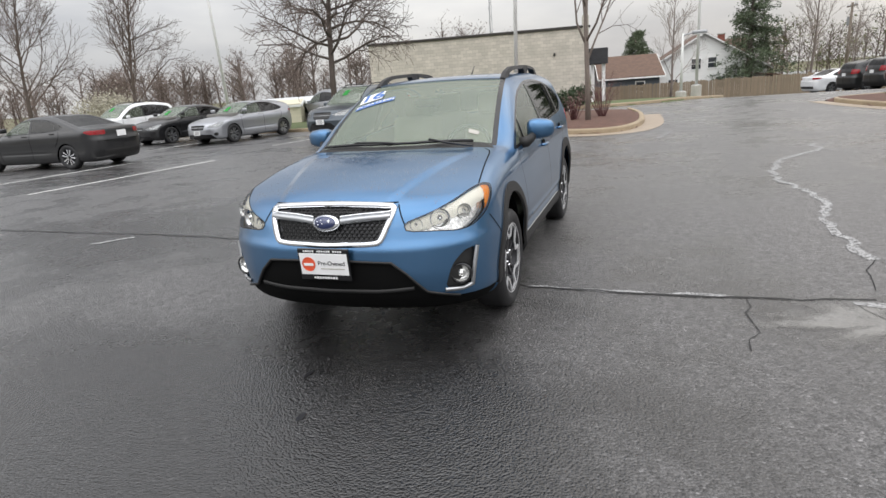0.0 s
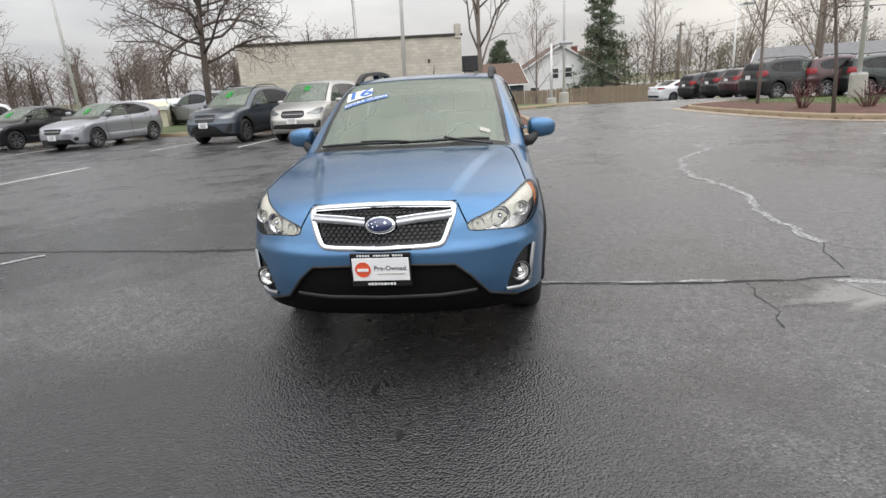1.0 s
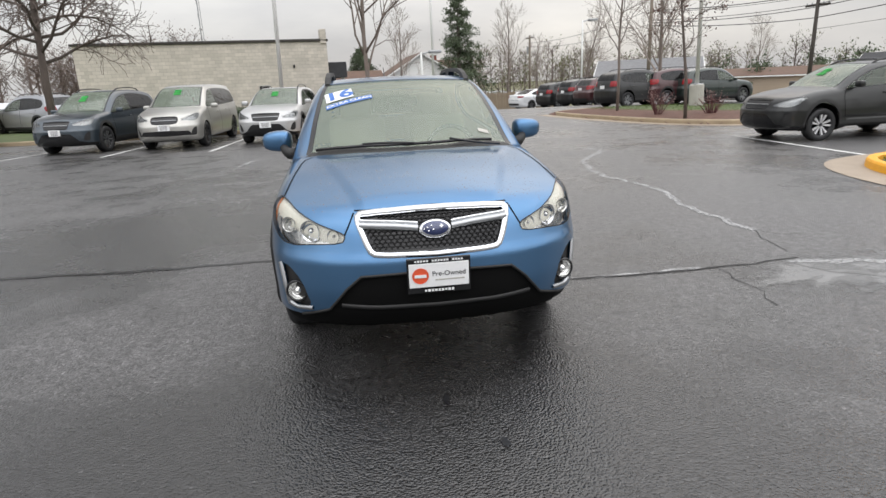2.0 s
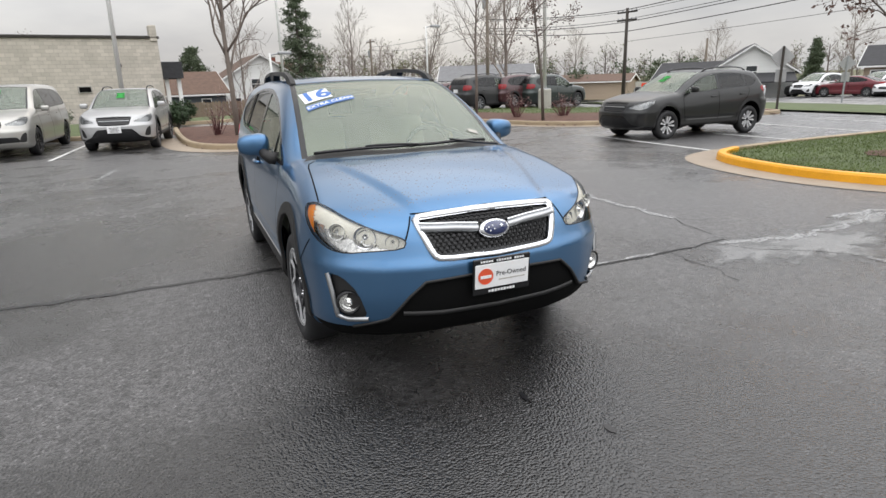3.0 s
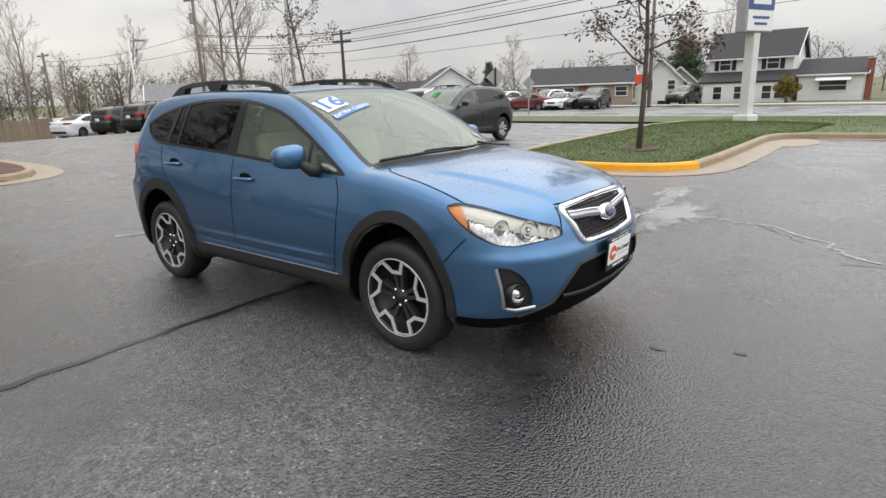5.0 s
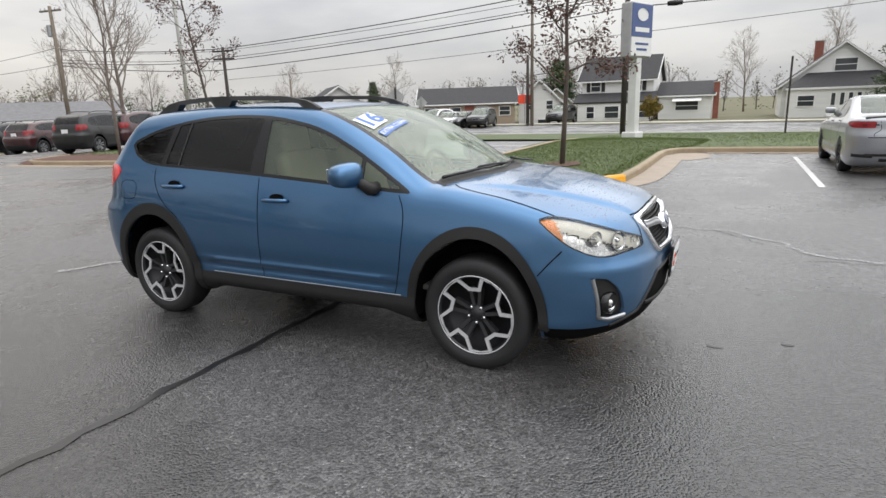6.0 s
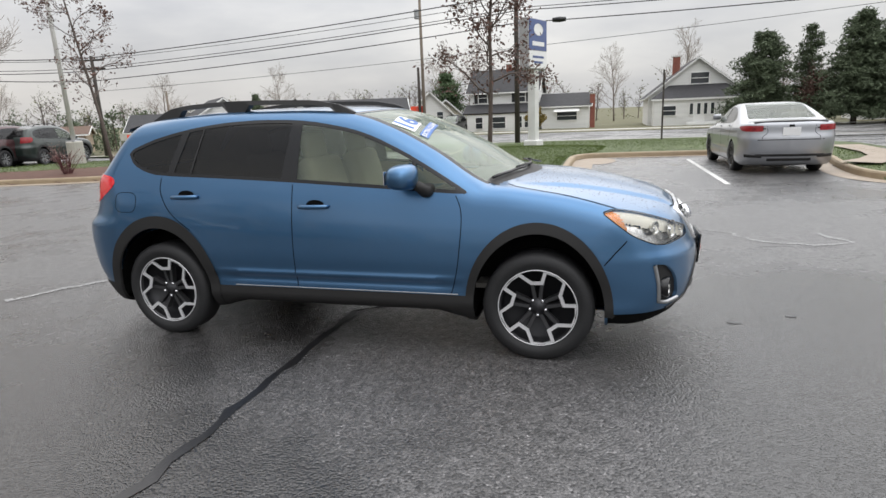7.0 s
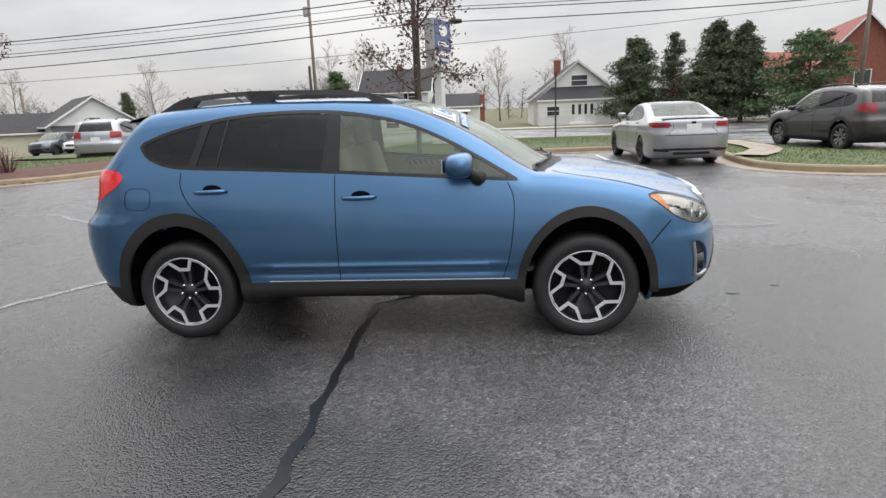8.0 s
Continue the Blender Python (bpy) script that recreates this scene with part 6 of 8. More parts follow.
P_STEEL = mat("dark_blue_grey_paint", (0.045, 0.06, 0.075), 0.3, metal=0.6, var=0.06, coat=1.0)
P_GREY = mat("dark_grey_paint", (0.009, 0.0095, 0.0095), 0.36, metal=0.1, var=0.08, coat=0.5)
P_MID = mat("mid_grey_paint", (0.045, 0.043, 0.042), 0.34, metal=0.6, var=0.06, coat=1.0)
P_MAROON = mat("maroon_paint", (0.05, 0.012, 0.014), 0.3, metal=0.4, var=0.08, coat=1.0)
P_GREENBLACK = mat("green_black_paint", (0.016, 0.026, 0.022), 0.3, metal=0.4, var=0.08, coat=1.0)
P_RED = mat("red_car_paint", (0.14, 0.012, 0.02), 0.3, metal=0.2, var=0.08, coat=1.0)


def park(x, y, yaw, dz=0.0):
    return pose(x, y, lay(x, y) + dz, 0, 0, yaw)


ROW = "cars parked along the block building"
car("suv", park(-10.35, 18.3, -99), SUV, P_STEEL, "dark blue-grey SUV with a green price card, parked on the lot", 0.045, ROW, card=True)
car("minivan", park(-7.65, 18.3, -93), VAN, P_CHAMPAGNE, "pale silver minivan with a green price card, parked on the lot", 0.05, ROW, rails=False, card=True, wheels=DARK_ALLOY)
car("crossover", park(-4.9, 18.35, -96), CROSS_FAR, P_PEARL, "silver-white crossover with black cladding and a green card", 0.045, ROW, card=True)
car("hatchback", park(-15.65, 18.6, -99), HATCH, P_SILVER, "silver compact hatchback with a green price card, parked on the lot", 0.045, ROW, card=True)
car("sedan", park(-19.2, 19.3, -99), SEDAN, P_BLACK, "black sedan with a green price card, parked on the lot", 0.045, ROW, card=True)
car("suv", park(-22.9, 20.0, -99), SUV, P_WHITE, "white SUV with a green price card, parked on the lot", 0.045, ROW, card=True)
car("sedan", park(-17.85, 12.5, 184), SEDAN, P_BLACK, "black sedan with chrome wheels, parked at the lot's edge", 0.045, wheels=CHROME)
car("crossover", park(7.05, 12.02, 180, 0.0), CROSS_FAR, P_GREY, "dark grey crossover with a green price card, parked across the stalls", 0.045, card=True, wheels=MACHINED, plate=False)
car("sedan", park(10.85, 0.0, 1.0), SEDAN, P_SILVER, "silver sedan seen with its red tail lamps, parked at the lawn", 0.03, wheels=DARK_ALLOY, rear="lip")
car("suv", park(13.2, -5.5, 8, -0.02), SUV, P_MID, "grey SUV parked beyond the side island", 0.045)
car("suv", park(18.0, 20.0, 15, 0.0), SUV, P_SILVER, "silver SUV parked with its red tail lamps towards the lot", 0.045, card=False)
BACK = "dark cars parked in the back row"
for x, y, yaw, spec, paint, label in ((16.2, 28.3, 12, SUV, P_GREENBLACK, "green-black SUV parked in the back row"), (14.7, 28.6, 12, SUV, P_MAROON, "maroon SUV parked in the back row"), (12.6, 28.5, 14, SUV, P_GREY, "dark grey SUV parked in the back row"),
                                      (13.7, 34.6, 14, CROSS_FAR, P_MAROON, "maroon crossover parked in the back row"), (13.8, 37.8, 16, SUV, P_BLACK, "black SUV parked in the back row"), (13.4, 41.2, 18, SUV, P_GREY, "dark grey SUV parked in the back row"),
                                      (12.5, 44.6, 20, SEDAN, P_WHITE, "white sedan parked at the end of the back row")):
    car("parked_car", park(x, y, yaw), spec, paint, label, 0.045, BACK)
FAR = "cars parked across the road"
for i, (x, y, yaw, spec, paint, label) in enumerate(((42.4, 23.5, 186, SUV, P_BLACK, "black SUV parked across the road"), (42.5, 25.6, 175, SEDAN, P_GREY, "dark sedan parked across the road"), (41.1, 26.1, 188, SEDAN, P_WHITE, "white sedan parked across the road"), (42.1, 28.3, 172, SUV, P_WHITE, "white SUV parked across the road"),
                                                    (41.0, 30.2, 100, SEDAN, P_RED, "maroon sedan parked across the road"), (40.1, 31.5, 180, SUV, P_WHITE, "white SUV parked across the road"), (43.5, 29.1, 176, SEDAN, P_SILVER, "silver sedan parked across the road"),
                                                    (42.7, 33.9, 185, SEDAN, P_GREY, "grey sedan parked across the road"), (35.5, 35.0, 178, SEDAN, P_WHITE, "white sedan parked across the road"), (35.0, 37.3, 182, SUV, P_STEEL, "blue-grey SUV parked across the road"), (48.8, 18.3, 175, SUV, P_BLACK, "black pickup-like SUV parked beside a house"))):
    car("distant_car", park(x, y, yaw), spec, paint, label, 0.045, FAR, plate=False)
car("suv", park(-17.6, 29.5, 150), SUV, P_SILVER, "pale grey SUV behind the parked row", 0.045)


# ---- buildings ----
def block_wall_mat():
    m = bpy.data.materials.new("split_block_wall")
    m.use_nodes = True
    nt, ln = m.node_tree.nodes, m.node_tree.links
    b = nt["Principled BSDF"]
    co, mp, br, no = (nt.new(k) for k in ("ShaderNodeTexCoord", "ShaderNodeMapping", "ShaderNodeTexBrick", "ShaderNodeTexNoise"))
    mp.inputs["Rotation"].default_value = (radians(90), 0, 0)
    ln.new(co.outputs["Object"], mp.inputs["Vector"])
    ln.new(mp.outputs[0], br.inputs["Vector"])
    br.inputs["Scale"].default_value = 1.0
    br.inputs["Brick Width"].default_value, br.inputs["Row Height"].default_value, br.inputs["Mortar Size"].default_value = 0.41, 0.205, 0.008
    br.inputs["Color1"].default_value, br.inputs["Color2"].default_value, br.inputs["Mortar"].default_value = (0.47, 0.43, 0.37, 1), (0.58, 0.53, 0.46, 1), (0.36, 0.33, 0.29, 1)
    no.inputs["Scale"].default_value, no.inputs["Detail"].default_value = 1.3, 6
    ln.new(co.outputs["Object"], no.inputs["Vector"])
    ramp = nt.new("ShaderNodeMapRange")
    ramp.inputs["To Min"].default_value, ramp.inputs["To Max"].default_value = 0.75, 1.2
    ln.new(no.outputs["Fac"], ramp.inputs["Value"])
    sc = nt.new("ShaderNodeVectorMath")
    sc.operation = "SCALE"
    ln.new(br.outputs["Color"], sc.inputs[0])
    ln.new(ramp.outputs[0], sc.inputs["Scale"])
    ln.new(sc.outputs[0], b.inputs["Base Color"])
    bp = nt.new("ShaderNodeBump")
    bp.inputs["Distance"].default_value = 0.03
    ln.new(no.outputs["Fac"], bp.inputs["Height"])
    ln.new(bp.outputs[0], b.inputs["Normal"])
    b.inputs["Roughness"].default_value = 0.85
    return m


BLOCK = block_wall_mat()
SIDING = mat("white_siding", (0.74, 0.74, 0.72), 0.55, var=0.10, scale=0.8, bump=0.5, bscale=6, stretch=(0.05, 0.05, 3))
SIDING_TAN = mat("tan_siding", (0.34, 0.27, 0.20), 0.6, var=0.10, scale=0.8, bump=0.5, bscale=6, stretch=(0.05, 0.05, 3))
SIDING_CREAM = mat("cream_siding", (0.62, 0.58, 0.44), 0.6, var=0.10, scale=0.8, bump=0.5, bscale=6, stretch=(0.05, 0.05, 3))
SIDING_BLUE = mat("slate_blue_siding", (0.07, 0.085, 0.10), 0.6, var=0.10, scale=0.8)
SHINGLE = mat("dark_shingles", (0.035, 0.035, 0.038), 0.8, var=0.35, scale=3, bump=0.6, bscale=18, stretch=(1, 1, 3))
SHINGLE_BROWN = mat("brown_shingles", (0.11, 0.065, 0.045), 0.8, var=0.3, scale=3, bump=0.6, bscale=18)
SHINGLE_GREY = mat("grey_shingles", (0.17, 0.17, 0.175), 0.8, var=0.3, scale=3, bump=0.6, bscale=18, stretch=(1, 1, 3))
ROOF_RED = mat("red_roof", (0.30, 0.085, 0.06), 0.7, var=0.25, scale=2, bump=0.4)
BRICK_RED = mat("red_brick", (0.24, 0.085, 0.06), 0.8, var=0.3, scale=4, bump=0.5, bscale=12)
TRIM_WHITE = mat("white_trim_paint", (0.80, 0.80, 0.78), 0.5, var=0.05)
WIN_DARK = mat("dark_window_pane", (0.03, 0.035, 0.04), 0.08, var=0.2, spec=0.8)
SHUTTER = mat("black_shutters", (0.015, 0.015, 0.016), 0.6, var=0.2)
ROOF_METAL = mat("pale_metal_roof", (0.62, 0.64, 0.65), 0.4, metal=0.3, var=0.1, scale=1)
FENCE_WOOD = mat("weathered_fence_boards", (0.23, 0.18, 0.125), 0.85, var=0.35, scale=2, bump=0.5, bscale=20, stretch=(4, 4, 0.6), random_tint=0.4)


def slab(pts, thick):
    """A flat plate through points, with thickness downwards along its normal."""
    bm = bmesh.new()
    vs = [bm.verts.new(p) for p in pts]
    bm.faces.new(vs)
    bm.normal_update()
    n = bm.faces[:][0].normal.copy()
    lo = [bm.verts.new(Vector(p) - n * thick) for p in pts]
    bm.faces.new(lo[::-1])
    for i in range(len(pts)):
        j = (i + 1) % len(pts)
        bm.faces.new((vs[j], vs[i], lo[i], lo[j]))
    return bm


def window_part(root, x, y, z, w, h, yaw, shutters=False, bars=True):
    """A window standing in a wall that faces local -y, turned by yaw."""
    win = new("window")
    win.empty_display_size = 0.1
    win.parent = root
    win.matrix_basis = pose(x, y, z, 0, 0, yaw)
    part("window_frame", box_bm(0, -0.03, 0, w + 0.16, 0.08, h + 0.16, 0.01), TRIM_WHITE, win)
    part("pane", box_bm(0, -0.065, 0, w, 0.03, h), WIN_DARK, win)
    if bars:
        part("sash_bar", box_bm(0, -0.085, 0, w, 0.02, 0.05), TRIM_WHITE, win)
    if shutters:
        for s in (-1, 1):
            part("shutter", box_bm(s * (w / 2 + 0.30), -0.04, 0, 0.36, 0.06, h + 0.1, 0.01), SHUTTER, win)
    return win


def gable_house(name, m, w, d, eave, ridge, wall, roof, label, along="y", over=0.4, base=-0.6):
    """A house w wide (local x) and d deep (local y), front towards local -y. along: the way its ridge runs."""
    root = thing(name, m, label, "house")
    bm = bmesh.new()
    hw, hd = w / 2, d / 2
    if along == "y":
        prof = [(-hw, base), (hw, base), (hw, eave), (0, ridge), (-hw, eave)]
        a = [bm.verts.new((x, -hd, z)) for x, z in prof]
        b = [bm.verts.new((x, hd, z)) for x, z in prof]
    else:
        prof = [(-hd, base), (hd, base), (hd, eave), (0, ridge), (-hd, eave)]
        a = [bm.verts.new((hw, y, z)) for y, z in prof]
        b = [bm.verts.new((-hw, y, z)) for y, z in prof]
    bm.faces.new(a)
    bm.faces.new(b[::-1])
    for i in range(5):
        j = (i + 1) % 5
        bm.faces.new((a[j], a[i], b[i], b[j]))
    bmesh.ops.recalc_face_normals(bm, faces=bm.faces[:])
    part("wall", bm, wall, root)
    for s in (-1, 1):
        half = hw if along == "y" else hd
        length = (hd if along == "y" else hw) + over
        fall = (ridge - eave) / half
        e_x, e_z = half + over, eave - fall * over
        if along == "y":
            pts = [(0, -length, ridge + 0.02), (s * e_x, -length, e_z + 0.02), (s * e_x, length, e_z + 0.02), (0, length, ridge + 0.02)]
        else:
            pts = [(-length, 0, ridge + 0.02), (-length, s * e_x, e_z + 0.02), (length, s * e_x, e_z + 0.02), (length, 0, ridge + 0.02)]
        v = [Vector(p) + Vector((0, 0, 0.14)) for p in pts]
        if (v[1] - v[0]).cross(v[2] - v[0]).z < 0:
            v = v[::-1]
        part("roof", slab(v, 0.14), roof, root)
        # white boards under the roof's edge
        rk = [Vector(p) for p in pts]
        for q0, q1 in ((rk[0], rk[1]), (rk[3], rk[2]), (rk[1], rk[2])):
            part("fascia", tube_bm([q0 + Vector((0, 0, 0.03)), q1 + Vector((0, 0, 0.03))], 0.09, 4), TRIM_WHITE, root)
    return root


def chimney(root, x, y, z0, z1, w=0.7, material=None):
    c = part("chimney", box_bm(x, y, (z0 + z1) / 2, w, w, z1 - z0, 0.02), material or BRICK_RED, root)
    part("chimney_cap", box_bm(x, y, z1 + 0.05, w + 0.12, w + 0.12, 0.1, 0.02), KERB_GREY, c)


# the long block building
bb = thing("block_building", pose(-11.4, 40.1, -0.5, 0, 0, 8.6), "long low building of tan split-face blocks with a dark roof edge", "building")
wall_bm = box_bm(0, 9.0, 2.3, 14.8, 18.0, 5.2)
part("wall", wall_bm, BLOCK, bb)
part("coping", box_bm(0, 9.0, 4.96, 15.0, 18.2, 0.14, 0.02), mat("dark_metal_coping", (0.05, 0.045, 0.04), 0.4, metal=0.5, var=0.2), bb)
part("roof", box_bm(0, 9.0, 5.04, 14.5, 17.7, 0.06), SHINGLE, bb)
for x in (-6.2, -1.2, 3.2):
    v = part("wall_vent", box_bm(x, -0.02, 2.1, 0.72, 0.08, 0.42, 0.02), KERB_GREY, bb)
    part("louvre", box_bm(x, -0.07, 2.1, 0.58, 0.03, 0.28), DARK_VOID, v)
part("wall_lamp", box_bm(5.2, -0.06, 3.4, 0.12, 0.14, 0.2, 0.03), SHUTTER, bb)
part("parapet_end", box_bm(7.2, 0.3, 5.2, 0.4, 0.8, 0.9, 0.03), BLOCK, bb)
part("canopy", box_bm(8.0, 2.2, 3.1, 1.3, 3.6, 1.0, 0.04), SHINGLE, bb, "dark canopy over the side door")
for x in (7.7, 8.4):
    part("canopy_post", box_bm(x, 0.9, 1.1, 0.22, 0.22, 3.2), TRIM_WHITE, bb)
rv = part("roof_vent", tube_bm([(-2.6, 12, 5.0), (-2.6, 12, 5.5)], [0.25, 0.25], 12), SHUTTER, bb)
part("vent_hood", tube_bm([(-2.6, 12, 5.5), (-2.6, 12, 5.56), (-2.6, 12, 5.9)], [0.3, 0.5, 0.2], 12), SHUTTER, rv)

# bungalow across the road: gable to the road, hipped porch below
bg = gable_house("bungalow", pose(62.5, -4.65, -0.5, 0, 0, -90), 9.0, 9.5, 2.75, 6.2, SIDING, SHINGLE, "white bungalow with a dark porch roof and a brick chimney", "y")
part("porch_roof", slab([(-4.3, -7.2, 2.45), (4.3, -7.2, 2.45), (2.6, -4.75, 3.75), (-2.6, -4.75, 3.75)], 0.12), SHINGLE, bg, "dark porch roof")
for s in (-1, 1):
    side = [(s * 4.3, -7.2, 2.45), (s * 4.3, -4.75, 2.45), (s * 2.6, -4.75, 3.75)]
    part("porch_roof_end", slab(side if s > 0 else side[::-1], 0.1), SHINGLE, bg)
part("porch_wall", box_bm(0, -5.9, 0.9, 8.2, 2.3, 3.1), SIDING, bg)
part("porch_fascia", box_bm(0, -7.2, 2.38, 8.7, 0.1, 0.16), TRIM_WHITE, bg)
window_part(bg, 0.2, -4.75, 4.35, 1.6, 1.0, 0)
for x, w in ((-2.7, 1.2), (2.9, 1.3)):
    window_part(bg, x, -7.05, 1.35, w, 0.85, 0)
for x in (-0.7, -0.05, 0.55, 1.15):
    window_part(bg, x, -7.05, 1.45, 0.28, 1.0, 0, bars=False)
door = part("door", box_bm(0.0, -7.09, 0.55, 1.0, 0.06, 0.7, 0.01), TRIM_WHITE, bg)
for k in range(4):
    part("step", box_bm(0.2, -7.3 - 0.3 * k, 0.15 - 0.16 * k, 2.6, 0.3, 0.16), TRIM_WHITE, bg)
chimney(bg, -1.5, 0.6, 4.4, 6.75)

# two-storey house and its wing
w2 = gable_house("farmhouse", pose(60.0, 14.4, -0.9, 0, 0, -90), 7.0, 6.5, 4.4, 6.6, SIDING, SHINGLE, "white two-storey house with dark roofs and black shutters", "x")
part("porch_roof", slab([(-3.9, -5.2, 2.2), (3.9, -5.2, 2.2), (3.9, -3.2, 3.1), (-3.9, -3.2, 3.1)], 0.14), SHINGLE, w2)
part("porch_wall", box_bm(0, -4.1, 0.75, 7.0, 1.8, 2.7), SIDING, w2)
for x in (-2.1, 1.9):
    window_part(w2, x, -3.25, 3.75, 0.9, 1.0, 0, True)
for x, w in ((-2.2, 0.7), (-0.1, 1.3), (1.9, 0.7), (2.9, 0.7)):
    window_part(w2, x, -5.0, 1.2, w, 1.1, 0)
chimney(w2, 0.2, 0.0, 5.5, 7.2, 0.55)
wing = gable_house("house_wing", pose(60.2, 8.0, -0.8, 0, 0, -90), 4.8, 6.0, 2.5, 3.7, SIDING, SHINGLE, "low white house wing with a striped awning", "x", 0.3)
window_part(wing, 0.2, -3.0, 1.5, 2.0, 0.8, 0)
part("awning", slab([(-1.1, -3.7, 1.95), (1.5, -3.7, 1.95), (1.5, -3.0, 2.3), (-1.1, -3.0, 2.3)], 0.04), TRIM_WHITE, wing, "white awning")
chimney(wing, 2.75, -2.6, -0.6, 3.6, 0.5)

# tan flats and pale houses further along
ap = gable_house("flats", pose(51.6, 28.6, -0.95, 0, 0, -66), 9.4, 6.0, 2.6, 4.0, SIDING_TAN, SHINGLE, "tan two-storey flats with a dark roof", "x")
for x in (-3.7, -1.2, 1.5, 3.7):
    window_part(ap, x, -3.0, 1.75, 1.0, 0.8, 0)
    window_part(ap, x, -3.0, -0.05, 1.0, 0.6, 0)
part("brick_panel", box_bm(0.2, -3.03, 0.9, 0.9, 0.1, 3.2), BRICK_RED, ap)
ap2 = gable_house("town_house", pose(57.9, 22.6, -1.0, 0, 0, -75), 4.2, 9.0, 2.6, 4.6, SIDING, SHINGLE, "white gabled house with small windows", "y")
for x in (-1.0, 1.0):
    window_part(ap2, x, -4.5, 2.2, 0.6, 0.8, 0)
window_part(ap2, 0.3, -4.5, 0.3, 0.9, 0.9, 0)
ap3 = gable_house("town_house", pose(60.4, 21.6, -1.0, 0, 0, -75), 3.6, 8.0, 2.2, 3.8, SIDING_CREAM, SHINGLE, "cream gabled house with small windows", "y")
for x in (-1.0, 0.0, 1.0):
    window_part(ap3, x, -4.0, 1.8, 0.5, 0.8, 0)
w4 = gable_house("distant_house", pose(44.1, 40.2, -0.9, 0, 0, -45), 6.5, 8.0, 2.3, 4.4, SIDING, SHINGLE, "white house with a dark roof across the road", "y")
window_part(w4, 0.0, -4.0, 2.3, 0.8, 0.9, 0)
part("porch_roof", slab([(-3.2, -6.2, 1.5), (3.2, -6.2, 1.5), (3.2, -4.0, 2.2), (-3.2, -4.0, 2.2)], 0.1), SHINGLE, w4)
w5 = gable_house("distant_house", pose(43.6, 44.1, -0.9, 0, 0, -60), 8.0, 6.0, 1.8, 3.2, SIDING_CREAM, SHINGLE, "pale low house across the road", "x")
sh = gable_house("low_shop", pose(45.9, 69.4, -0.9, 0, 0, -50), 16.0, 7.0, 1.6, 2.4, SIDING_TAN, SHINGLE_BROWN, "low brown-roofed shop across the road", "x")

# red-roofed brick buildings at the road's other end
rb = gable_house("church_house", pose(59.6, -23.2, -0.7, 0, 0, -100), 9.0, 9.0, 3.4, 6.4, SIDING, ROOF_RED, "pale house with a dull red roof behind the evergreens", "x")
for x in (-2.5, 0.0, 2.5):
    window_part(rb, x, -4.5, 1.6, 0.9, 1.3, 0)
br2 = gable_house("brick_church", pose(59.9, -31.6, -0.7, 0, 0, -105), 8.0, 16.0, 4.6, 9.0, BRICK_RED, ROOF_RED, "red brick gabled building", "y")
window_part(br2, 0.0, -8.0, 3.0, 1.2, 2.4, 0)

# the white house behind the fence, and its neighbour
wh = gable_house("white_house", pose(4.1, 67.4, -1.2, 0, 0, 4), 11.0, 9.0, 2.3, 5.6, SIDING, SHINGLE_BROWN, "white gabled house with a brown roof behind the fence", "y")
window_part(wh, -0.6, -4.5, 2.9, 0.8, 0.9, 0)
for x in (-2.6, 1.6):
    window_part(wh, x, -4.5, 1.15, 0.8, 0.9, 0)
part("rear_roof", slab([(0.8, -0.6, 3.3), (5.2, -0.6, 3.3), (5.2, 3.0, 5.2), (0.8, 3.0, 5.2)], 0.15), SHINGLE_BROWN, wh)
part("rear_wall", box_bm(3.0, 1.6, 2.2, 4.0, 3.4, 3.0), SIDING, wh)
window_part(wh, 0.8, -4.5, 2.95, 0.7, 0.9, 0)
part("porch_roof", slab([(3.4, -5.4, 1.9), (6.6, -5.4, 1.5), (6.6, -2.0, 1.5), (3.4, -2.0, 1.9)], 0.12), SHINGLE_BROWN, wh)
part("porch_shade", box_bm(4.9, -3.4, 0.7, 2.4, 1.8, 1.5), WIN_DARK, wh)
chimney(wh, 2.4, 1.0, 4.0, 5.6, 0.6)
sb = gable_house("blue_house", pose(-2.6, 62.0, -1.2, 0, 0, 10), 5.0, 8.0, 2.2, 4.0, SIDING_BLUE, SHINGLE_BROWN, "slate-blue house behind the fence", "x")
window_part(sb, 0.8, -4.0, 1.3, 0.7, 0.8, 0)
ob_h = gable_house("old_house", pose(23.5, 51.5, -0.9, 0, 0, -28), 8.0, 6.0, 2.3, 3.5, SIDING, SHINGLE_GREY, "grey house behind the back row", "x")
for x in (-2.4, 1.8):
    window_part(ob_h, x, -3.0, 1.2, 0.9, 0.9, 0)
fl = gable_house("low_shed", pose(-33.8, 55.1, -0.9, 0, 0, 25), 8.5, 8.0, 1.2, 2.1, SIDING, ROOF_METAL, "long low shed with a pale metal roof", "x")
tan_shed = gable_house("pump_shed", pose(-18.6, 28.1, 0.0, 0, 0, 20), 1.5, 1.5, 0.95, 1.15, SIDING_CREAM, SIDING_CREAM, "small cream shed behind the parked row", "x", 0.06)

# the board fence: panels of upright boards
fence = thing("board_fence", pose(0, 0, 0), "weathered grey-brown board fence along the back of the lot", "fence")
frng = random.Random(11)
board_mesh = bpy.data.meshes.new("board")
bm = bmesh.new()
bv = [bm.verts.new((x, y, z)) for y in (-0.0125, 0.0125) for x, z in ((-0.07, -0.05), (0.07, -0.05), (0.07, 1.52), (0.035, 1.57), (-0.035, 1.57), (-0.07, 1.52))]
bm.faces.new(bv[:6])
bm.faces.new(bv[6:][::-1])
for i in range(6):
    bm.faces.new((bv[(i + 1) % 6], bv[i], bv[i + 6], bv[(i + 1) % 6 + 6]))
bm.to_mesh(board_mesh)
bm.free()
board_mesh.materials.append(FENCE_WOOD)
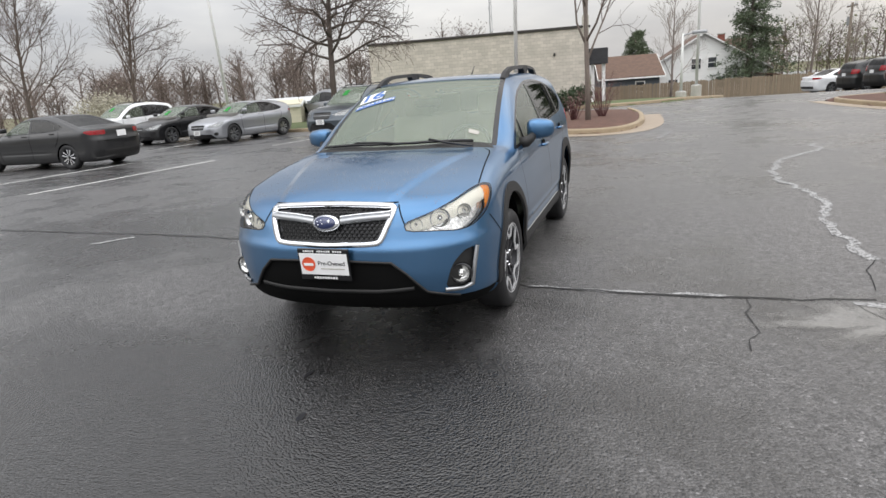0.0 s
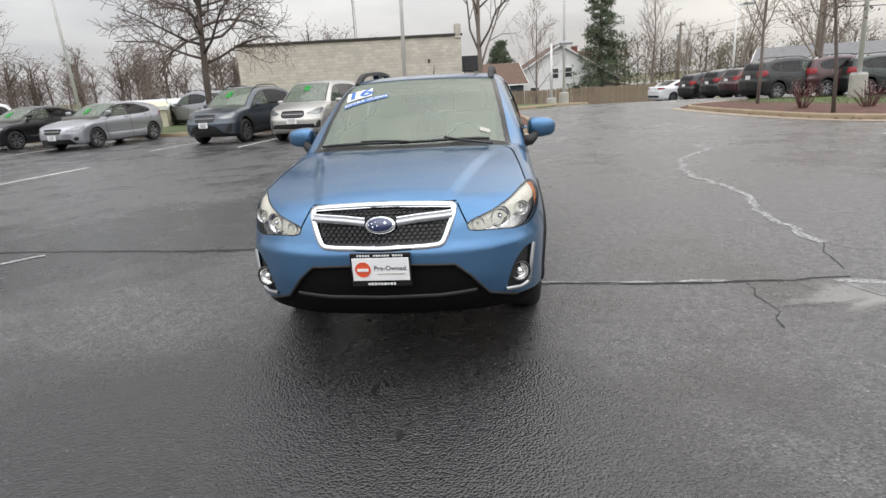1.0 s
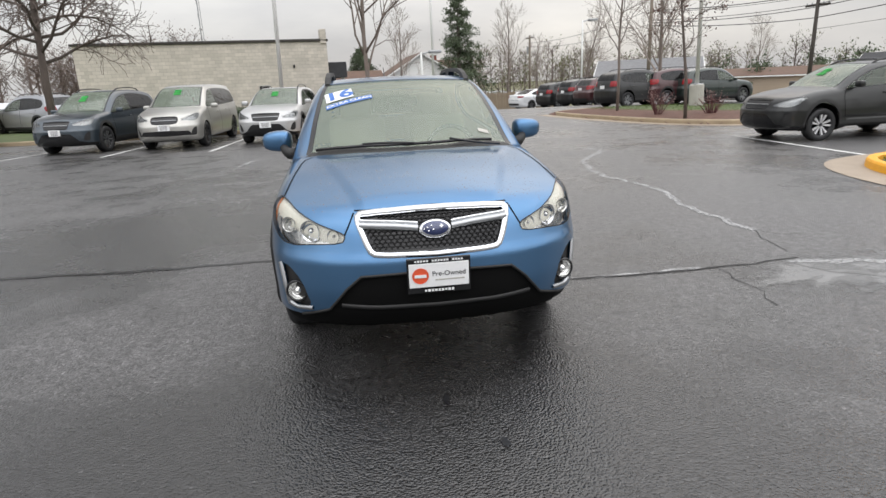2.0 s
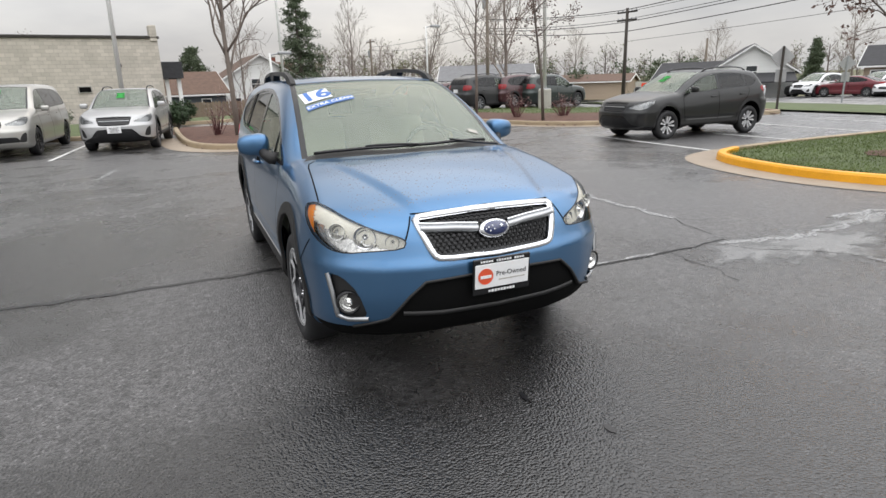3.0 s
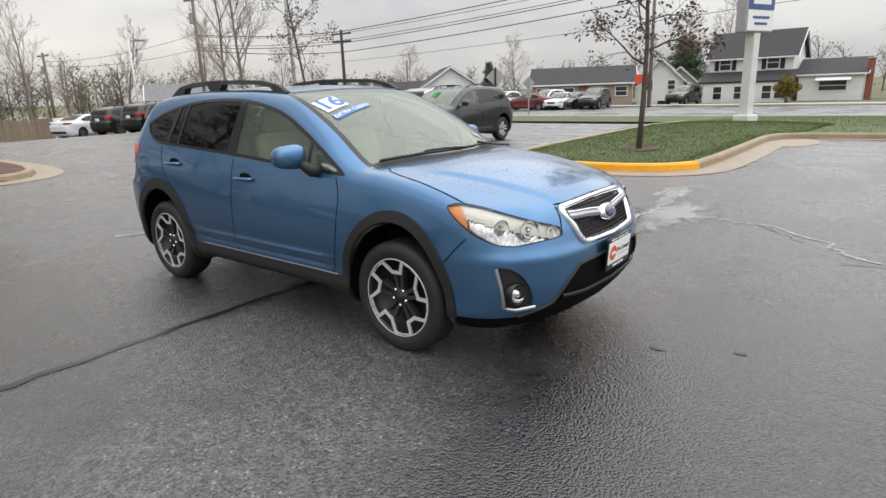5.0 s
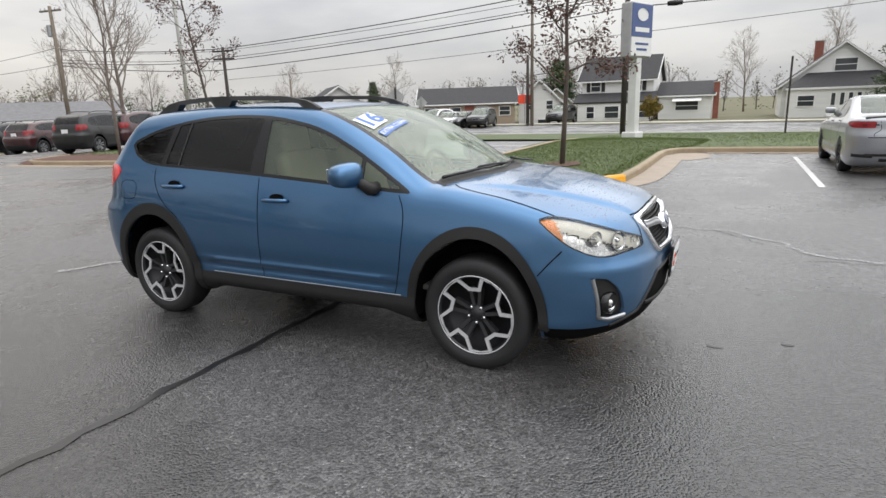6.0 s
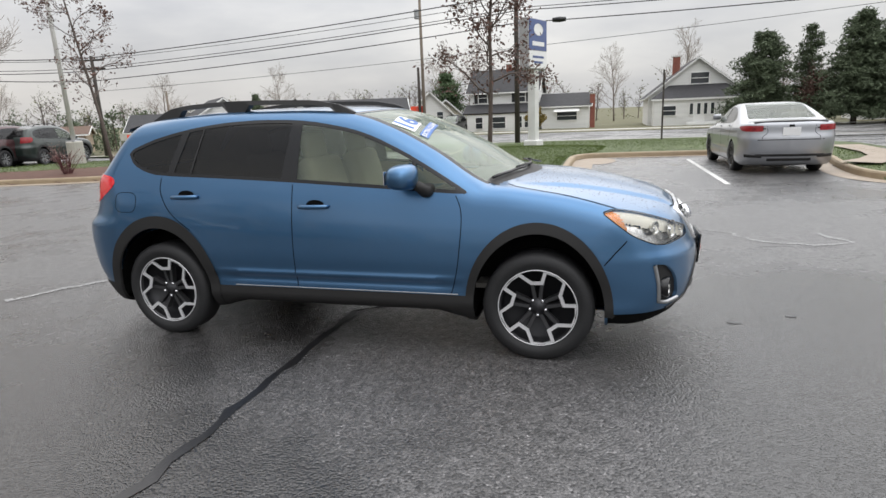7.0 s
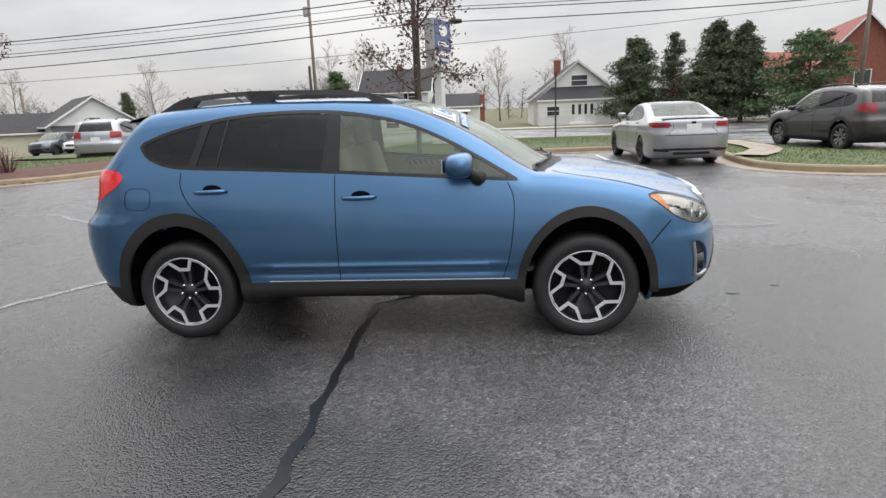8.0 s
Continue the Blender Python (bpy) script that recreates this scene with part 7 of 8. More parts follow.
f_pts = [(-7.0, 56.4), (4.0, 55.4), (11.6, 53.9), (15.0, 50.5)]
for a, b in zip(f_pts, f_pts[1:]):
    ln_ = math.hypot(b[0] - a[0], b[1] - a[1])
    n = math.ceil(ln_ / 2.4)
    yaw = math.degrees(math.atan2(b[1] - a[1], b[0] - a[0]))
    for k in range(n):
        x, y = a[0] + (b[0] - a[0]) * (k + 0.5) / n, a[1] + (b[1] - a[1]) * (k + 0.5) / n
        for i in range(16):
            o = new("board", board_mesh)
            o.parent = fence
            o.matrix_basis = pose(x, y, lay(x, y) - 0.02, 0, 0, yaw) @ pose(-1.12 + 0.15 * i, frng.uniform(-0.01, 0.01), frng.uniform(-0.05, 0.05), 0, frng.uniform(-0.8, 0.8), 0)
        o = part("fence_post", box_bm(-1.2, 0.06, 0.8, 0.1, 0.1, 1.65), FENCE_WOOD, fence)
        o.matrix_basis = pose(x, y, lay(x, y) - 0.02, 0, 0, yaw)


# ---- poles, lamps, signs, wires ----
POLE_WOOD = mat("weathered_pole_wood", (0.17, 0.14, 0.11), 0.85, var=0.3, scale=3, bump=0.5, bscale=30, stretch=(4, 4, 0.4))
POLE_DARK = mat("dark_pole_wood", (0.05, 0.042, 0.036), 0.85, var=0.3, scale=3, bump=0.5, bscale=30, stretch=(4, 4, 0.4))
POLE_WHITE = mat("white_painted_pole", (0.66, 0.66, 0.64), 0.5, var=0.12, scale=2)
STEEL = mat("galvanised_steel", (0.36, 0.37, 0.38), 0.45, metal=0.7, var=0.15, scale=5)
WIRE = mat("black_cable", (0.02, 0.02, 0.02), 0.6, var=0.1)
SIGN_BLUE = mat("sign_blue", (0.02, 0.06, 0.22), 0.3, var=0.06, coat=0.5)
SIGN_GREY = mat("sign_back_grey", (0.40, 0.40, 0.40), 0.5, metal=0.4, var=0.15)
SIGN_ORANGE = mat("sign_orange", (0.80, 0.07, 0.025), 0.5, var=0.06)


def lamp_post(x, y, high, label, lean=(0, 0), head=True, plinth=0.7):
    z = lay(x, y)
    root = thing("street_lamp", pose(x, y, z, lean[0], lean[1], 0), label, "lamp post")
    part("plinth", tube_bm([(0, 0, -0.2), (0, 0, plinth), (0, 0, plinth + 0.03)], [0.27, 0.26, 0.22], 20), KERB_GREY, root, "round concrete base")
    part("pole", tube_bm([(0, 0, plinth), (0, 0, high)], [0.075, 0.055], 12), POLE_WHITE, root, "", True)
    part("flange", box_bm(0, 0, plinth + 0.04, 0.36, 0.36, 0.03, 0.01), STEEL, root)
    if head:
        part("arm", tube_bm([(0, 0, high - 0.1), (0.5, 0, high)], 0.035, 8), STEEL, root)
        hd = part("lamp_head", box_bm(0.75, 0, high, 0.7, 0.36, 0.16, 0.05), STEEL, root)
        part("lamp_glass", box_bm(0.75, 0, high - 0.09, 0.5, 0.28, 0.03), WHITE, hd)
    return root


lamp_post(-5.1, 22.8, 9.5, "tall white lamp post on a concrete base by the block building", (0.5, 1.2), False)
lamp_post(-21.5, 26.9, 11.0, "tall white lamp post behind the parked row", (0, -2.0), False)
lamp_post(10.4, 21.5, 11.0, "tall white lamp post on a concrete base in the island", (0.6, -1.6), False, 1.0)
lamp_post(2.0, 34.4, 10.0, "tall white lamp post on the back island", (0, 0), False)
lamp_post(1.2, 33.0, 3.2, "short white lamp post with a flat head on the back island", (0, 0), True, 0.4)
lamp_post(14.1, 43.2, 6.0, "white lamp post with a flat head in the back row", (0, 0), True, 0.4)


def utility_pole(x, y, high, material, label, arms=1, can=False, lean=(0, 0), yaw=100):
    root = thing("utility_pole", pose(x, y, lay(x, y), lean[0], lean[1], yaw), label, "utility pole")
    part("pole", tube_bm([(0, 0, -0.3), (0, 0, high)], [0.16, 0.11], 12), material, root, "", True)
    for k in range(arms):
        arm = part("crossarm", box_bm(0, 0, high - 0.3 - 0.6 * k, 1.9, 0.1, 0.12, 0.01), material, root)
        for s in (-0.85, -0.45, 0.45, 0.85):
            part("insulator", tube_bm([(s, 0, high - 0.24 - 0.6 * k), (s, 0, high - 0.10 - 0.6 * k)], [0.05, 0.03], 8), STEEL, arm)
    if can:
        part("transformer", tube_bm([(0.3, 0, high - 2.0), (0.3, 0, high - 1.95), (0.3, 0, high - 1.25), (0.3, 0, high - 1.2)], [0.16, 0.22, 0.22, 0.14], 14), STEEL, root)
    return root


utility_pole(28.3, 8.6, 11.5, POLE_DARK, "dark wooden utility pole on the lawn by the road", 0, False, (0, 0))
utility_pole(45.3, 19.5, 12.0, POLE_WOOD, "grey wooden utility pole by the road", 1, True, (0, 0))
utility_pole(45.3, 19.9, 6.0, POLE_DARK, "short dark wooden pole by the road", 0)
utility_pole(29.6, 39.5, 7.4, POLE_DARK, "dark wooden utility pole with a crossarm", 2)
utility_pole(20.8, 46.2, 10.0, POLE_WOOD, "wooden utility pole with a transformer", 1, True)
utility_pole(17.5, 68.4, 7.6, POLE_WOOD, "wooden utility pole beyond the fence", 1, True)
utility_pole(50.8, 51.3, 6.6, POLE_WOOD, "small wooden utility pole across the road", 0)
utility_pole(36.8, -20.6, 11.0, POLE_WOOD, "wooden utility pole by the evergreens", 1)


def cable(points, r, sag, label):
    v = []
    for a, b in zip(points, points[1:]):
        a, b = Vector(a), Vector(b)
        for k in range(14):
            s = k / 14
            v.append(a.lerp(b, s) - Vector((0, 0, sag * 4 * s * (1 - s))))
    v.append(Vector(points[-1]))
    bm = tube_bm(v, r, 5)
    me = bpy.data.meshes.new("power_cable")
    bm.to_mesh(me)
    bm.free()
    me.materials.append(WIRE)
    return tagged(new("power_cable", me), label, "cable", "cables along the road")


for zb, za, zd, zr, r in ((6.2, 6.35, 7.85, 8.1, 0.03), (6.1, 6.2, 7.5, 7.95, 0.016), (5.5, 5.65, 7.1, 7.7, 0.02), (5.3, 5.45, 6.95, 7.4, 0.026), (5.1, 4.75, 6.3, 6.9, 0.028)):
    cable([(20.8, 46.2, zb), (29.6, 39.5, za), (28.9, 8.6, zd), (29.5, -22.0, zr), (30.0, -60.0, zr + 1.0)], r, 0.22, "black overhead power cable")
cable([(29.6, 39.5, 4.0), (28.9, 8.6, 4.95), (29.5, -22.0, 6.9), (30.0, -60.0, 8.5)], 0.014, 0.15, "thin black overhead cable")
cable([(17.5, 68.4, 5.4), (20.8, 46.2, 6.3)], 0.016, 0.5, "black overhead power cable")
cable([(17.5, 68.4, 5.0), (20.8, 46.2, 5.2)], 0.016, 0.5, "black overhead power cable")
part_can = tagged(mesh_ob("cable_splice", *lathe([(0.0, -0.4), (0.12, -0.36), (0.15, 0.0), (0.12, 0.36), (0.0, 0.4)], 10), GLOSS_BLACK, True), "black splice box hanging on the cables", "splice box")
part_can.matrix_basis = pose(28.92, 6.3, 6.3)

# the dealer's pylon sign
py = thing("pylon_sign", pose(18.4, 6.45, lay(18.4, 6.45) + 0.1, 0, 0, 68), "tall pylon sign, blue over white, on a white post", "sign")
part("post", box_bm(0, 0, 1.5, 0.34, 0.34, 3.2, 0.03), POLE_WHITE, py)
part("foot", box_bm(0, 0, 0.1, 0.6, 0.6, 0.35, 0.04), POLE_WHITE, py)
part("sign_box", box_bm(0, 0, 4.0, 0.42, 1.5, 1.95, 0.06), SIGN_GREY, py)
for s in (-1, 1):
    part("blue_panel", box_bm(s * 0.22, 0, 4.35, 0.02, 1.40, 1.15, 0.005), SIGN_BLUE, py, "blue upper panel")
    part("white_panel", box_bm(s * 0.22, 0, 3.42, 0.02, 1.40, 0.66, 0.005), WHITE, py, "white lower panel")
    v, f = lathe([(0.0, 0.0), (0.36, 0.0), (0.36, 0.012)], 24)
    o = vpart("badge", [(a, b, c * 0.62) for a, b, c in v], f, WHITE, py, "pale oval badge")
    o.matrix_basis = pose(s * 0.235, 0, 4.55, 0, 0, -90 * s)
    o.scale = (1, 1, 1)
    part("name_bar", box_bm(s * 0.235, 0, 4.02, 0.012, 0.95, 0.16), WHITE, py)
    for k in range(2):
        part("small_bar", box_bm(s * 0.235, 0, 3.52 - 0.2 * k, 0.012, 0.9 - 0.2 * k, 0.08), SIGN_BLUE, py)


def post_sign(x, y, high, label, plate="", yaw=0, dark=True, lean=0.0):
    root = thing("sign_post", pose(x, y, lay(x, y) + 0.05, lean, 0, yaw), label, "sign")
    part("post", box_bm(0, 0, high / 2, 0.09, 0.07, high, 0.01), POLE_DARK if dark else STEEL, root)
    if plate == "diamond":
        part("plate", box_bm(0, 0, 0, 0.62, 0.012, 0.62, 0.01, pose(0, 0.05, high - 0.42, 0, 45, 0)), SIGN_GREY, root, "bare grey back of a sign plate")
        part("lower_plate", box_bm(0, 0.05, high - 1.15, 0.4, 0.012, 0.5, 0.01), SIGN_GREY, root)
    return root


post_sign(27.2, 0.8, 3.6, "slim dark sign post on the lawn", "", 90, True, 2.0)
post_sign(19.1, 17.6, 2.5, "dark post with the grey back of a diamond sign", "diamond", -50)
post_sign(31.3, 22.9, 2.6, "steel post with a sign back by the road", "diamond", -50, False)
rs = thing("orange_sign", pose(45.4, 20.2, lay(45, 18), 0, 0, 20), "orange road sign on a thin post by the road", "sign")
part("post", tube_bm([(0, 0, 0), (0, 0, 2.6)], 0.03, 8), STEEL, rs)
part("plate", box_bm(0, 0, 2.3, 0.03, 1.15, 0.75, 0.01), SIGN_ORANGE, rs, "blank orange plate")
rw = thing("notice_board", pose(11.3, 48.3, lay(11.3, 48.3), 0, 0, 10), "white notice board with red bars by the fence", "sign")
for s in (-0.85, 0.85):
    part("post", box_bm(s, 0, 0.7, 0.08, 0.08, 1.4), POLE_WHITE, rw)
part("board", box_bm(0, 0, 0.95, 1.7, 0.06, 0.85, 0.01), WHITE, rw)
for k in range(3):
    part("red_bar", box_bm(0, -0.04, 1.18 - 0.22 * k, 1.1 - 0.25 * (k % 2), 0.012, 0.10), STICKER_RED, rw)
ad = thing("roadside_board", pose(29.7, 37.4, lay(29.7, 37.4), 0, 0, -40), "small orange and white board on posts by the road", "sign")
for s in (-0.6, 0.6):
    part("post", box_bm(s, 0, 0.6, 0.07, 0.07, 1.3), STEEL, ad)
part("board", box_bm(0, 0, 1.5, 1.1, 0.06, 0.5, 0.01), KERB_GREY, ad)
part("orange_bar", box_bm(0.1, -0.04, 1.5, 0.4, 0.012, 0.3), SIGN_ORANGE, ad)
mast = thing("radio_mast", pose(-25.8, 102.7, -1.2), "thin lattice radio mast behind the building", "mast")
for s in (0, 120, 240):
    part("leg", tube_bm([(0.35 * math.cos(radians(s)), 0.35 * math.sin(radians(s)), 0), (0.12 * math.cos(radians(s)), 0.12 * math.sin(radians(s)), 22)], 0.05, 5), STEEL, mast)
for k in range(10):
    part("brace", tube_bm([(0.3, 0, 2.1 * k), (-0.2, 0.22, 2.1 * k + 1.0), (-0.2, -0.22, 2.1 * k + 2.0)], 0.03, 4), STEEL, mast)


# ---- trees and shrubs ----
BARK = mat("grey_brown_bark", (0.10, 0.08, 0.068), 0.9, var=0.3, scale=4, bump=0.7, bscale=25, stretch=(3, 3, 0.6))
BARK_PALE = mat("pale_bark", (0.17, 0.14, 0.12), 0.9, var=0.3, scale=4, bump=0.7, bscale=25, stretch=(3, 3, 0.6))
TWIG = mat("winter_twigs", (0.13, 0.10, 0.085), 0.9, var=0.35, scale=3)
TWIG_PALE = mat("pale_winter_twigs", (0.26, 0.22, 0.19), 0.9, var=0.3, scale=3)
BUD_PINK = mat("pink_grey_buds", (0.30, 0.21, 0.19), 0.8, var=0.3, scale=6)
LEAF_BROWN = mat("dead_brown_leaves", (0.11, 0.060, 0.045), 0.8, var=0.5, scale=6)
LEAF_GREEN = mat("dark_needles", (0.085, 0.112, 0.062), 0.8, var=0.5, scale=3)
LEAF_PINE = mat("pine_needles", (0.085, 0.135, 0.06), 0.8, var=0.5, scale=3)
LEAF_SHRUB = mat("shrub_leaves", (0.03, 0.055, 0.02), 0.7, var=0.5, scale=5)
LEAF_GOLD = mat("golden_shrub_leaves", (0.18, 0.13, 0.02), 0.7, var=0.5, scale=5)
BLOSSOM = mat("pale_blossom", (0.42, 0.40, 0.32), 0.8, var=0.3, scale=5)
LEAF_SPRING = mat("pale_spring_leaves", (0.14, 0.15, 0.06), 0.8, var=0.4, scale=3)
# far woods: aerial haze is put into these paler colours
FAR_BROWN = mat("far_hazed_brown_growth", (0.19, 0.148, 0.125), 0.9, var=0.4, scale=0.4)
FAR_TWIG = mat("far_hazed_twigs", (0.17, 0.135, 0.12), 0.9, var=0.3, scale=0.4)
STEM_RED = mat("red_shrub_stems", (0.10, 0.035, 0.035), 0.8, var=0.4, scale=6)


def limbs(seed, high, spread, levels, droop, first, kids, crown):
    """Grows a bare tree: lists of limb paths with radii, by level, and the twig tips."""
    r = random.Random(seed)
    out = [[] for _ in range(levels + 1)]
    tips = []

    def grow(p, d, length, rad, level):
        pts, rads = [p.copy()], [rad]
        n = 5 if level < 2 else 3
        wob = 0.05 if level == 0 else 0.22
        for k in range(n):
            d = (d + Vector((r.gauss(0, wob), r.gauss(0, wob), r.gauss(0, wob) + (0.0 if level == 0 else droop(level))))).normalized()
            p = p + d * length / n
            pts.append(p.copy())
            rads.append(rad * (1 - (k + 1) / n * (0.75 if level else 0.80)))
        out[level].append((pts, rads))
        if level == levels:
            tips.append((pts[-1], d))
            tips.append((pts[-2], d))
            return
        cnt = kids[level]
        for k in range(cnt):
            s = (first + (1 - first) * (k + r.random()) / cnt) if level == 0 else 0.25 + 0.72 * (k + r.random()) / cnt
            i = min(int(s * n), n - 1)
            q = pts[i].lerp(pts[i + 1], s * n - i)
            base = (pts[i + 1] - pts[i]).normalized()
            side = base.orthogonal().normalized()
            side.rotate(Matrix.Rotation(k * 2.4 + r.uniform(-0.5, 0.5), 3, base))
            open_ = crown(level, s) + r.uniform(-0.12, 0.12)
            nd = (base * math.cos(open_) + side * math.sin(open_)).normalized()
            scale = spread if level == 0 else 0.58
            fall = (1.15 - 0.75 * s) if level == 0 else (1.1 - 0.6 * s)
            grow(q, nd, (high if level == 0 else length) * scale * fall * r.uniform(0.8, 1.15), max(rads[min(i, len(rads) - 1)] * (0.50 if level == 0 else 0.55), 0.004), level + 1)

    grow(Vector((0, 0, -0.1)), Vector((0, 0, 1)), high, high * 0.012 + 0.015, 0)
    return out, tips


def leaf_bits(points, count, size, scatter, seed, flat=0.0, slim=0.5):
    """Loose small leaves scattered about points: vertices and faces."""
    rng = np.random.default_rng(seed)
    base = np.array([tuple(p) for p in points])
    c = base[rng.integers(0, len(base), count)] + rng.normal(0, scatter, (count, 3))
    a, b = rng.normal(size=(count, 3)), rng.normal(size=(count, 3))
    a[:, 2] *= 1 - flat
    a /= np.linalg.norm(a, axis=1, keepdims=True)
    b -= a * (a * b).sum(1, keepdims=True)
    b /= np.linalg.norm(b, axis=1, keepdims=True)
    s = size * rng.uniform(0.6, 1.3, (count, 1))
    v = np.concatenate([c - a * s, c + b * s * slim, c + a * s, c - b * s * slim])
    i = np.arange(count)
    return v, np.stack([i, i + count, i + 2 * count, i + 3 * count], 1)


def bare_tree(name, x, y, high, label, seed, spread=0.42, kids=(16, 7, 4), droop=None, first=0.25, crown=None, bark=None, twig=None, leaves=None, dz=0.0, thick=1.0, yaw=0, near=False):
    root = thing(name, pose(x, y, lay(x, y) + dz, 0, 0, yaw), label, "tree")
    droop = droop or (lambda level: 0.05)
    crown = crown or (lambda level, s: 0.75)
    lv, tips = limbs(seed, high, spread, len(kids), droop, first, kids, crown)
    bm = bmesh.new()
    for pts, rads in lv[0]:
        tube_bm(pts, [q * thick for q in rads], 10, bm)
    part("trunk", bm, bark or BARK, root, "", True)
    v, f = [], []

    def add(pts, rads, sides, mul):
        for i, p in enumerate(pts):
            d = (pts[min(i + 1, len(pts) - 1)] - pts[max(i - 1, 0)]).normalized()
            u = d.orthogonal().normalized()
            w = d.cross(u)
            for k in range(sides):
                a = 2 * math.pi * k / sides
                q = p + (u * math.cos(a) + w * math.sin(a)) * rads[i] * mul
                v.append((q.x, q.y, q.z))
            if i:
                b = len(v) - 2 * sides
                for k in range(sides):
                    f.append((b + k, b + (k + 1) % sides, b + sides + (k + 1) % sides, b + sides + k))

    for pts, rads in lv[1]:
        if near:
            part("branch", tube_bm(pts, [q * thick for q in rads], 5), bark or BARK, root, "", True)
        else:
            add(pts, rads, 4, thick)
    for level in range(2, len(lv)):
        for pts, rads in lv[level]:
            add(pts, [max(q, high * 0.0009) for q in rads], 3, thick)
    vpart("crown", v, f, twig or TWIG, root, "fine bare twigs")
    if leaves:
        material, count, size, scatter, what = leaves
        v, f = leaf_bits([p for p, _ in tips], count, size, scatter, seed)
        o = vpart("leaves", v, f, material, root, what)
        tagged(o, kind="stuff")
    return root


flat_crown = lambda level, s: 1.45 - 0.75 * s if level == 0 else 0.7
upright = lambda level, s: 0.50
vase = lambda level, s: 0.62 if level == 0 else 0.55
# near the lot
bare_tree("pin_oak", -13.6, 24.1, 11.2, "tall bare pin oak with drooping lower limbs", 4, 0.36, (48, 13, 6), lambda l: -0.02, 0.24, flat_crown, thick=1.05, near=True)
bare_tree("budding_tree", -2.0, 18.1, 7.0, "small budding tree on the mulched island", 7, 0.60, (15, 9, 6), lambda l: 0.07, 0.22, vase, BARK_PALE, TWIG, (BUD_PINK, 1500, 0.022, 0.03, "small pink-grey buds"), 0.15, 0.85, near=True)
bare_tree("brown_leaved_oak", 6.95, 6.05, 5.3, "young oak holding dead brown leaves on the lawn", 12, 0.30, (18, 8, 4), lambda l: -0.01, 0.33, flat_crown, BARK, TWIG, (LEAF_BROWN, 4200, 0.045, 0.07, "dead brown leaves"), 0.17, 0.78, 61, near=True)
bare_tree("brown_leaved_oak", 7.4, 17.0, 6.0, "young oak holding some dead brown leaves on the lamp island", 13, 0.28, (15, 7, 4), lambda l: 0.02, 0.33, flat_crown, BARK, TWIG, (LEAF_BROWN, 1500, 0.045, 0.06, "dead brown leaves"), 0.22, 0.62, near=True)
bare_tree("bare_tree", 7.2, 21.4, 6.6, "slender bare tree at the end of the lamp island", 15, 0.36, (16, 8, 5), lambda l: 0.10, 0.25, upright, BARK_PALE, TWIG_PALE, None, 0.2, 0.62, near=True)
bare_tree("bare_tree", 12.4, 28.1, 7.5, "slender bare tree in the back row", 16, 0.42, (16, 8, 5), lambda l: 0.10, 0.18, upright, BARK_PALE, TWIG_PALE)
# along the fence and beyond
for i, (x, y, h, sd) in enumerate(((1.2, 48.5, 7.4, 21), (12.6, 59.5, 9.5, 22), (20.0, 57.9, 9.0, 24), (16.5, 61.0, 6.5, 25), (25.5, 54.0, 9.5, 26))):
    bare_tree("bare_tree", x, y, h, "pale bare tree behind the lot", sd, 0.45, (15, 8, 5), lambda l: 0.12, 0.15, upright, BARK_PALE, TWIG_PALE, None, 0, 1.0)
for i, (x, y, h, sd) in enumerate(((-43.3, 42.0, 13.0, 31), (-48.4, 36.0, 12.0, 32), (-60.0, 40.0, 11.0, 33))):
    bare_tree("bare_tree", x, y, h, "large bare tree at the edge of the lot", sd, 0.52, (26, 10, 6), lambda l: 0.07, 0.18, vase, BARK, TWIG)
for i, (x, y, h, sd) in enumerate(((96.0, 26.0, 12.0, 41), (100.0, 33.0, 12.0, 42), (98.0, -8.0, 12.5, 43), (82.0, 3.0, 9.0, 44), (90.0, 60.0, 11.0, 45), (78.0, 75.0, 10.0, 46), (60.0, 88.0, 10.0, 47))):
    bare_tree("bare_tree", x, y, h, "bare tree behind the houses", sd, 0.5, (18, 8, 5), lambda l: 0.08, 0.15, vase, BARK_PALE, TWIG_PALE)


def conifer(name, x, y, high, wide, label, seed, material, tiers=16, open_=0.35, sprays=46, taper=0.8, bit=0.17):
    """A needle tree: trunk and drooping tiers of needle sprays with gaps between."""
    root = thing(name, pose(x, y, lay(x, y)), label, "tree")
    r = random.Random(seed)
    part("trunk", tube_bm([(0, 0, -0.2), (0, 0, high * 0.5), (0.05, 0, high)], [high * 0.028, high * 0.017, 0.015], 8), BARK, root, "", True)
    bv, bf, pts = [], [], []
    bm = bmesh.new()
    for t in range(tiers):
        s = (t + 0.5) / tiers
        z = high * (0.10 + 0.90 * s)
        reach = wide * (1 - s) ** taper * r.uniform(0.8, 1.12) + 0.15
        for k in range(int(5 + 5 * (1 - s))):
            a = r.uniform(0, 6.283)
            ln_ = reach * r.uniform(0.65, 1.15)
            end = Vector((math.cos(a) * ln_, math.sin(a) * ln_, z - ln_ * r.uniform(0.05, open_)))
            start = Vector((0, 0, z))
            tube_bm([start, start.lerp(end, 0.5) + Vector((0, 0, 0.06)), end], [0.03, 0.02, 0.006], 4, bm)
            for q in range(sprays):
                w = r.uniform(0.2, 1.0)
                c = start.lerp(end, w)
                pts.append(c + Vector((r.gauss(0, 0.12 + 0.15 * ln_ * (1 - w * 0.5)), r.gauss(0, 0.12 + 0.15 * ln_ * (1 - w * 0.5)), r.gauss(-0.06, 0.13))))
    tagged(part("branchwork", bm, BARK, root), kind="stuff")
    v, f = leaf_bits(pts, int(len(pts) * 3.4), bit, 0.10, seed, 0.3, 0.26)
    o = vpart("crown", v, f, material, root, "dense dark needle sprays")
    return root


